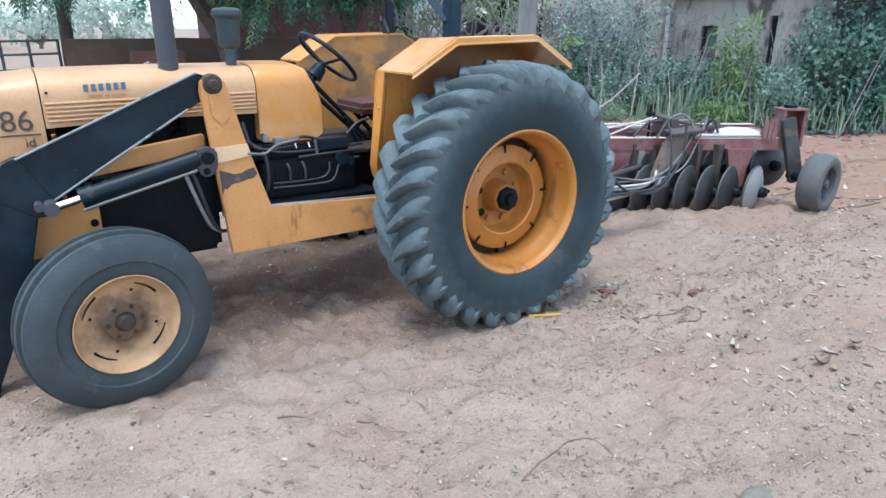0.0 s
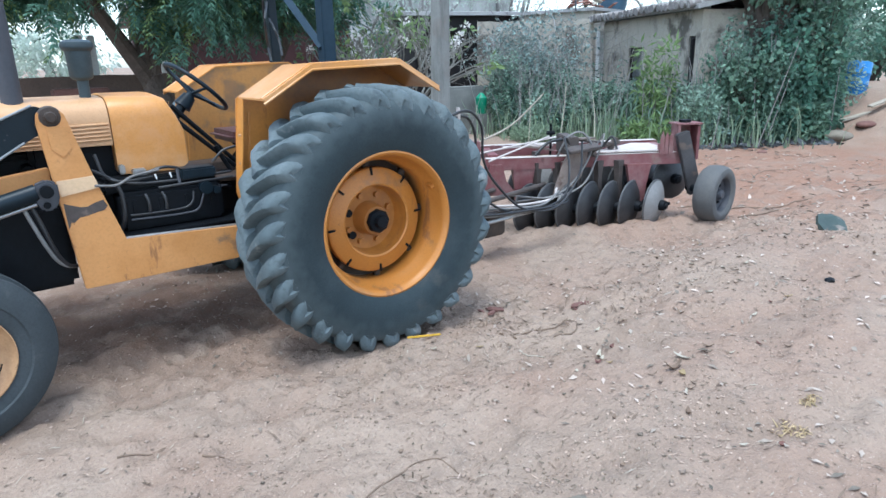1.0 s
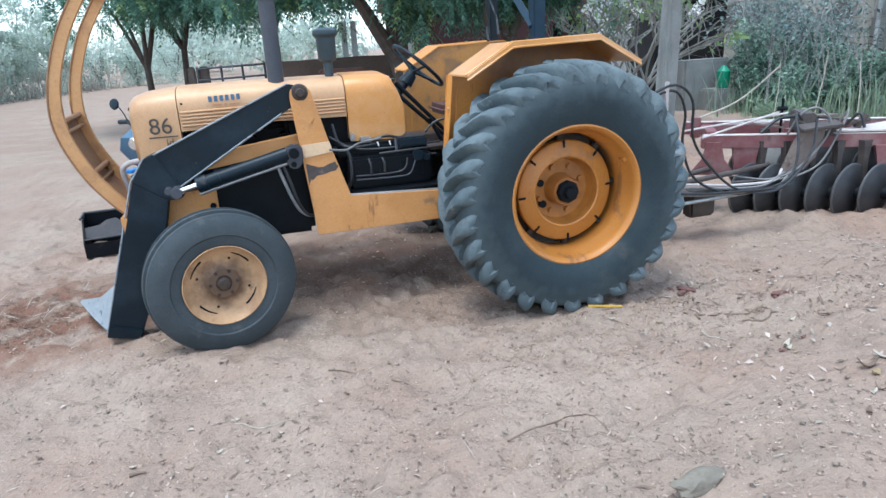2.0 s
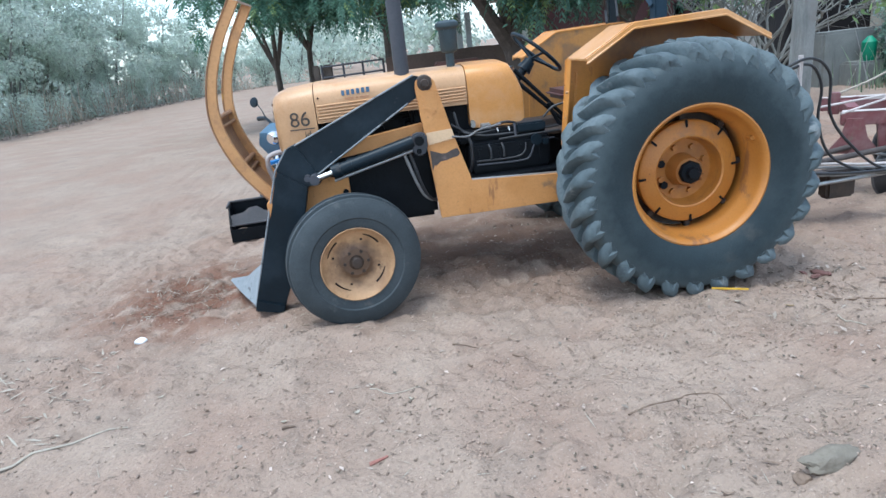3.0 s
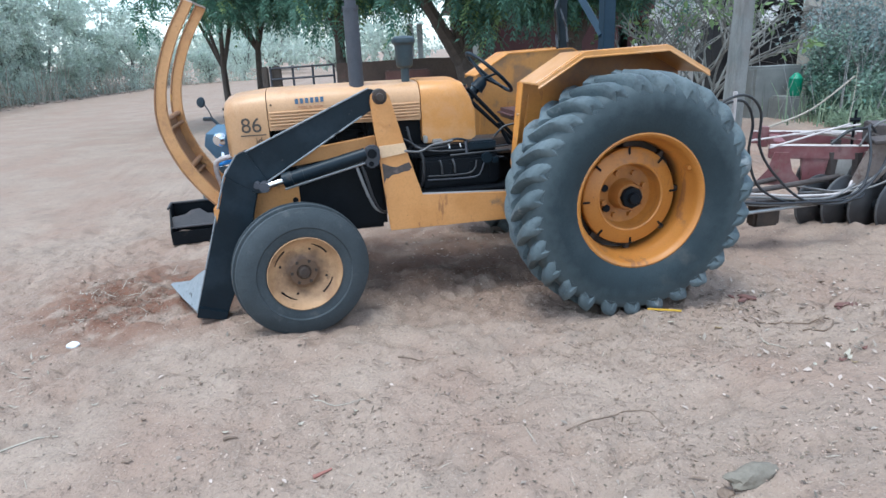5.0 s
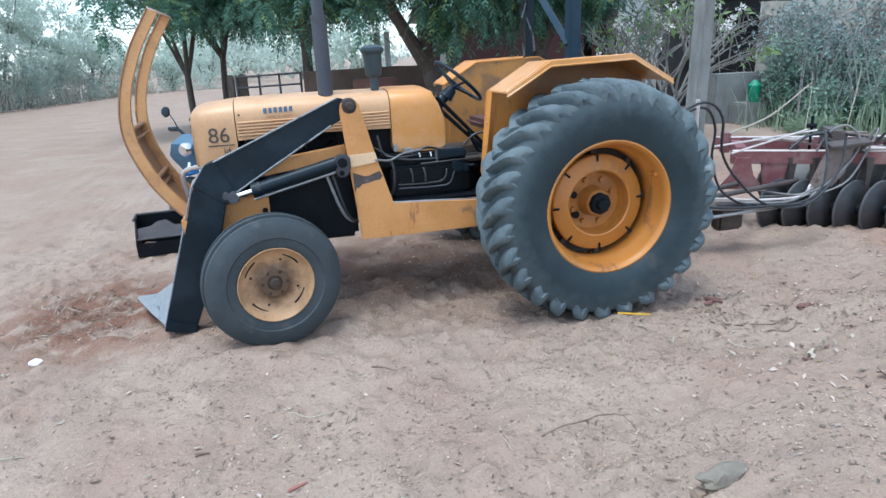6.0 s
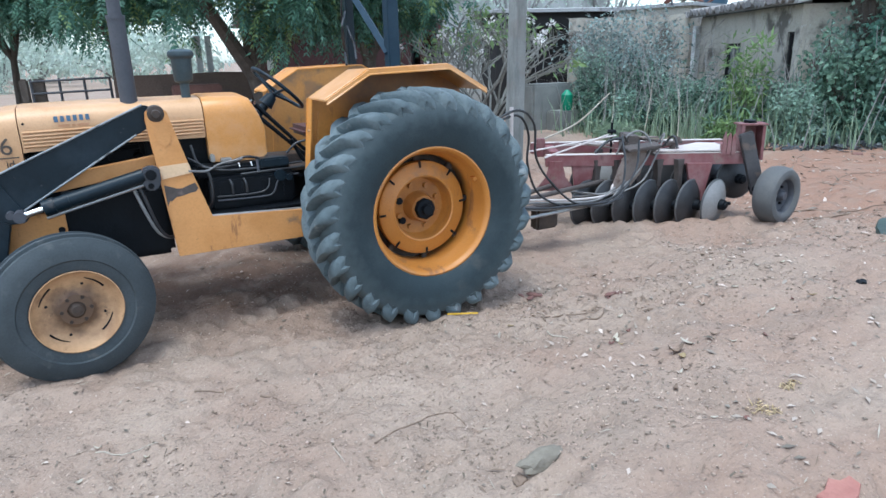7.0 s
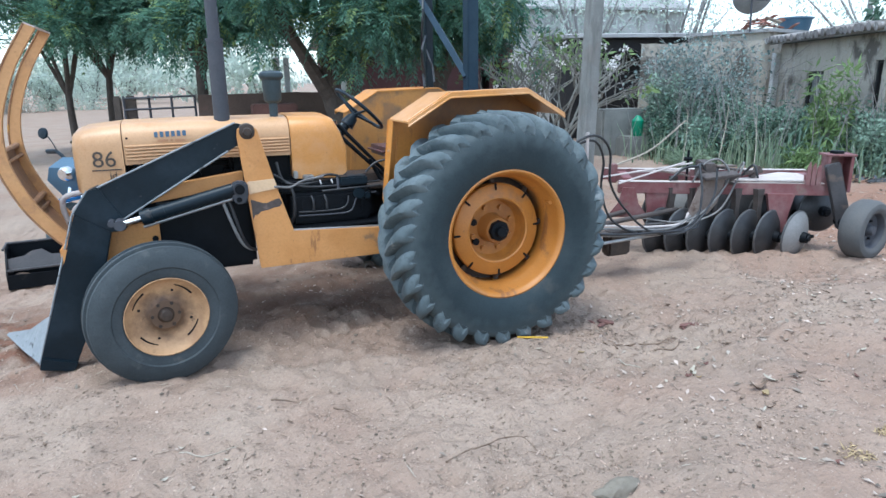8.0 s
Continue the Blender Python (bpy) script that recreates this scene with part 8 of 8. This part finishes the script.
ground_stick([(-3.96, -2.02), (-3.62, -1.905), (-3.31, -1.80)], 0.009, TWIG_PALE, "long thin brown stick lying on sand")
ground_stick([(-2.10, -2.43), (-2.02, -2.41)], 0.010, BRICK_RED, "short reddish stick on sand")
ground_stick([(-2.50, -2.11), (-2.44, -2.09)], 0.009, TWIG, "short brown stick end on sand")
ground_stick([(-1.61, -1.47), (-1.54, -1.46), (-1.47, -1.48)], 0.006, TWIG, "small brown twig on sand")
ground_stick([(-1.30, -1.65), (-1.27, -1.70), (-1.23, -1.73)], 0.006, TWIG, "small brown twig on sand")
ground_stick([(-2.09, -1.81), (-1.95, -1.87), (-1.83, -1.90)], 0.004, TWIG_PALE, "thin pale straw stalk on sand")
ground_stick([(0.55, -1.71), (0.60, -1.63), (0.78, -1.66), (1.01, -1.77)], 0.008, TWIG, "curled dark twig on sand")
ground_stick([(0.72, -1.86), (0.83, -1.93), (0.98, -1.80)], 0.007, TWIG, "bent dark twig on sand")
ground_stick([(0.50, -1.80), (0.47, -1.90), (0.53, -1.97)], 0.006, TWIG_PALE, "short bent twig on sand")
ground_stick([(4.6, -0.6), (5.2, -0.9), (6.1, -1.1)], 0.009, TWIG, "long dry branch on red earth")
ground_stick([(4.4, -0.3), (5.0, -0.35), (5.6, -0.2)], 0.007, TWIG, "long dry branch on red earth")
ground_stick([(4.3, -1.05), (4.9, -1.15), (5.5, -1.35)], 0.010, TWIG, "long dry branch on red earth")
ground_stick([(5.6, -1.5), (6.4, -1.3), (7.0, -1.5)], 0.007, TWIG, "long dry branch on red earth")
ground_stick([(6.2, -0.2), (6.9, 0.1), (7.8, 0.0)], 0.008, TWIG, "long dry branch on red earth")
ground_stick([(-3.55, 2.1), (-3.42, 2.0), (-3.30, 2.02)], 0.007, TWIG_PALE, "dry branch lying by the trough")


def scatter(name, n, region, length, width, mat, label, seed, flat=0.25):
    rs = np.random.RandomState(seed)
    x0, x1, y0, y1 = region
    x, y = x0 + (x1 - x0) * rs.rand(n), y0 + (y1 - y0) * rs.rand(n)
    z = ground_full(x, y) + 0.003
    a = rs.rand(n) * 6.283
    L, W = length * (0.4 + rs.rand(n) ** 2 * 1.4), width * (0.6 + 0.8 * rs.rand(n))
    D = np.stack([np.cos(a), np.sin(a), flat * rs.randn(n)], 1) * L[:, None]
    S = np.stack([-np.sin(a), np.cos(a), flat * rs.randn(n)], 1) * W[:, None]
    P = np.stack([x, y, z + 0.004], 1)
    U = np.stack([0 * a, 0 * a, W * 0.5], 1)
    V = np.stack([P - D * 0.5, P - S + U, P + D * 0.5, P + S + U], 1).reshape(-1, 3)
    return tagged(raw_np(name, V, np.arange(n * 4).reshape(-1, 4), mat), label, "litter", kind="stuff")


scatter("leaf_litter", 900, (-4.5, 5.0, -4.4, 0.5), 0.028, 0.007, DRY, "scattered dry leaf litter on sand", 31)
scatter("leaf_litter", 800, (0.2, 5.0, -4.2, -0.9), 0.045, 0.009, DRY, "denser dry leaf litter on the sand bank", 32)
scatter("leaf_litter", 450, (4.2, 9.4, -2.6, 1.6), 0.10, 0.014, DRY, "dry leaves and sticks strewn on red earth", 39)
scatter("twig_litter", 220, (4.2, 9.4, -2.6, 1.8), 0.20, 0.008, TWIG, "thin twigs strewn on red earth", 40)
scatter("straw", 500, (-4.5, 5.0, -4.4, 0.5), 0.075, 0.0025, TWIG_PALE, "scattered pale straw on sand", 33)
scatter("twig_litter", 900, (-4.5, 5.0, -4.4, 1.5), 0.06, 0.004, TWIG, "scattered dark twig litter on sand", 34)
scatter("straw_pile", 70, (-3.95, -3.1, -0.35, 0.75), 0.12, 0.003, TWIG_PALE, "loose straw on red earth before the bucket", 35, 0.4)
scatter("straw_clump", 70, (0.41, 0.49, -3.41, -3.29), 0.035, 0.003, STRAW, "small clump of yellow straw on sand", 37, 0.5)
scatter("straw_clump", 50, (0.62, 0.70, -3.35, -3.29), 0.035, 0.003, STRAW, "small clump of yellow straw on sand", 38, 0.5)
scatter("leaf_litter", 130, (-1.3, 0.0, 0.3, 1.5), 0.032, 0.009, DRY, "dry leaves blown together under the tractor", 43, 0.5)
scatter("twig_litter", 150, (-4.6, -3.6, -2.0, -0.8), 0.09, 0.005, TWIG_PALE, "broken pale twigs strewn on sand", 44, 0.3)
scatter("twig_litter", 150, (0.4, 2.2, -2.1, -1.1), 0.10, 0.006, TWIG, "broken dark twigs strewn behind the rear tyre", 45, 0.35)
scatter("dry_roots", 700, (-3.85, -3.1, -0.35, 0.65), 0.05, 0.003, TWIG, "fine brown root bits on loose earth", 36, 0.4)


def pebbles(n, region, seed):
    rs = np.random.RandomState(seed)
    x0, x1, y0, y1 = region
    x, y = x0 + (x1 - x0) * rs.rand(n), y0 + (y1 - y0) * rs.rand(n)
    z = ground_full(x, y)
    r = 0.0025 + 0.012 * rs.rand(n) ** 5
    base = np.array([(1, 0, 0), (0, 1, 0), (-1, 0, 0), (0, -1, 0), (0, 0, 0.5), (0, 0, -0.5)], float)
    jit = 1 + 0.35 * rs.randn(n, 6, 1)
    V = (np.stack([x, y, z + r * 0.3], 1)[:, None, :] + base[None] * jit * r[:, None, None]).reshape(-1, 3)
    F = np.array([(0, 1, 4), (1, 2, 4), (2, 3, 4), (3, 0, 4), (1, 0, 5), (2, 1, 5), (3, 2, 5), (0, 3, 5)])
    return tagged(raw_np("gravel", V, (np.arange(n)[:, None, None] * 6 + F[None]).reshape(-1, 3), PEBBLE), "small mixed pebbles and clods on sand", "gravel", kind="stuff")


pebbles(3600, (-4.5, 5.0, -4.4, 1.5), 41)


def crumbs(n, region, seed):
    """Clods of dried sand, thick in patches and scarce between them."""
    rs = np.random.RandomState(seed)
    x0, x1, y0, y1 = region
    x, y = x0 + (x1 - x0) * rs.rand(n), y0 + (y1 - y0) * rs.rand(n)
    keep = rs.rand(n) < 0.12 + 0.88 * smooth01(value_noise(x, y, 0.5, 21) * 2.6 + value_noise(x + 3, y, 0.19, 22) * 1.6 + 0.15)
    x, y = x[keep], y[keep]
    n = len(x)
    z = ground_full(x, y)
    r = 0.0025 + 0.0075 * rs.rand(n) ** 3
    base = np.array([(1, 0, 0), (0.3, 0.95, 0), (-0.85, 0.5, 0), (-0.8, -0.6, 0), (0.35, -0.9, 0), (0.1, 0, 0.75), (0, 0, -0.6)], float)
    jit = 1 + 0.28 * rs.randn(n, 7, 1)
    V = (np.stack([x, y, z + r * 0.25], 1)[:, None, :] + base[None] * jit * r[:, None, None]).reshape(-1, 3)
    F = np.array([(k, (k + 1) % 5, 5) for k in range(5)] + [((k + 1) % 5, k, 6) for k in range(5)])
    return tagged(raw_np("sand_clods", V, (np.arange(n)[:, None, None] * 7 + F[None]).reshape(-1, 3), CLOD), "small dried clods of sand", "clods", kind="stuff")


crumbs(52000, (-4.4, 4.4, -4.3, 0.2), 47)


def chip_patches(n, centres, seed):
    """Fine wood chips and bits, thick in a few patches."""
    rs = np.random.RandomState(seed)
    c = np.array(centres, float)
    k = rs.randint(len(c), size=n)
    x, y = c[k, 0] + rs.randn(n) * c[k, 2], c[k, 1] + rs.randn(n) * c[k, 2] * 0.7
    z = ground_full(x, y) + 0.004
    a = rs.rand(n) * 6.283
    L, W = 0.004 + 0.015 * rs.rand(n) ** 3, 0.0015 + 0.0035 * rs.rand(n)
    D = np.stack([np.cos(a), np.sin(a), 0.35 * rs.randn(n)], 1) * L[:, None]
    S = np.stack([-np.sin(a), np.cos(a), 0.35 * rs.randn(n)], 1) * W[:, None]
    P = np.stack([x, y, z], 1)
    V = np.stack([P - D - S, P - D * 0.8 + S, P + D + S * 0.7, P + D * 0.9 - S], 1).reshape(-1, 3)
    return tagged(raw_np("wood_chips", V, np.arange(n * 4).reshape(-1, 4), CHIP), "fine pale and dark bits trodden into sand", "litter", kind="stuff")


chip_patches(3000, [(-0.35, -2.75, 0.30), (-0.75, -2.55, 0.25), (-1.3, -3.0, 0.3), (0.3, -3.1, 0.3), (-1.0, -2.0, 0.35), (-1.9, -2.3, 0.4), (0.9, -2.3, 0.4), (1.9, -2.2, 0.5), (-2.6, -2.2, 0.4), (0.4, -1.6, 0.35), (2.8, -1.9, 0.5), (-0.2, -1.6, 0.4)], 51)
chip_patches(1500, [(-1.0, -0.2, 0.5), (-1.2, -1.0, 0.5), (-0.6, 0.2, 0.4), (0.9, -1.2, 0.2), (-3.3, 0.0, 0.4), (-2.6, -1.3, 0.5)], 52)


# Yard pieces beyond the wall
def build_yard():
    bm = bmesh.new()
    box(bm, (0.15, 9.75, 0.62), (0.95, 0.45, 1.30), None, 0.03)
    stand(part("brick_pier", bm, BRICK_BROWN), "low reddish brick pier before an earth wall", "pier")
    for x, y, h in ((0.55, 11.6, 2.3), (0.80, 11.7, 2.3), (2.05, 11.0, 2.1)):
        bm = bmesh.new()
        box(bm, (x, y, h / 2 - 0.1), (0.13, 0.10, h + 0.2), None, 0.01)
        stand(part("white_post", bm, PLASTER_WHITE), "slim white-painted post in the yard", "post", group="white posts")
    for x, w in ((-2.98, 0.16), (-2.72, 0.22)):
        bm = bmesh.new()
        box(bm, (x, 10.9, 0.72), (w, 0.2, 1.5), None, 0.03)
        stand(part("stump_post", bm, BARK), "thick dark wooden post beside the gate", "post", group="gate posts")


build_yard()
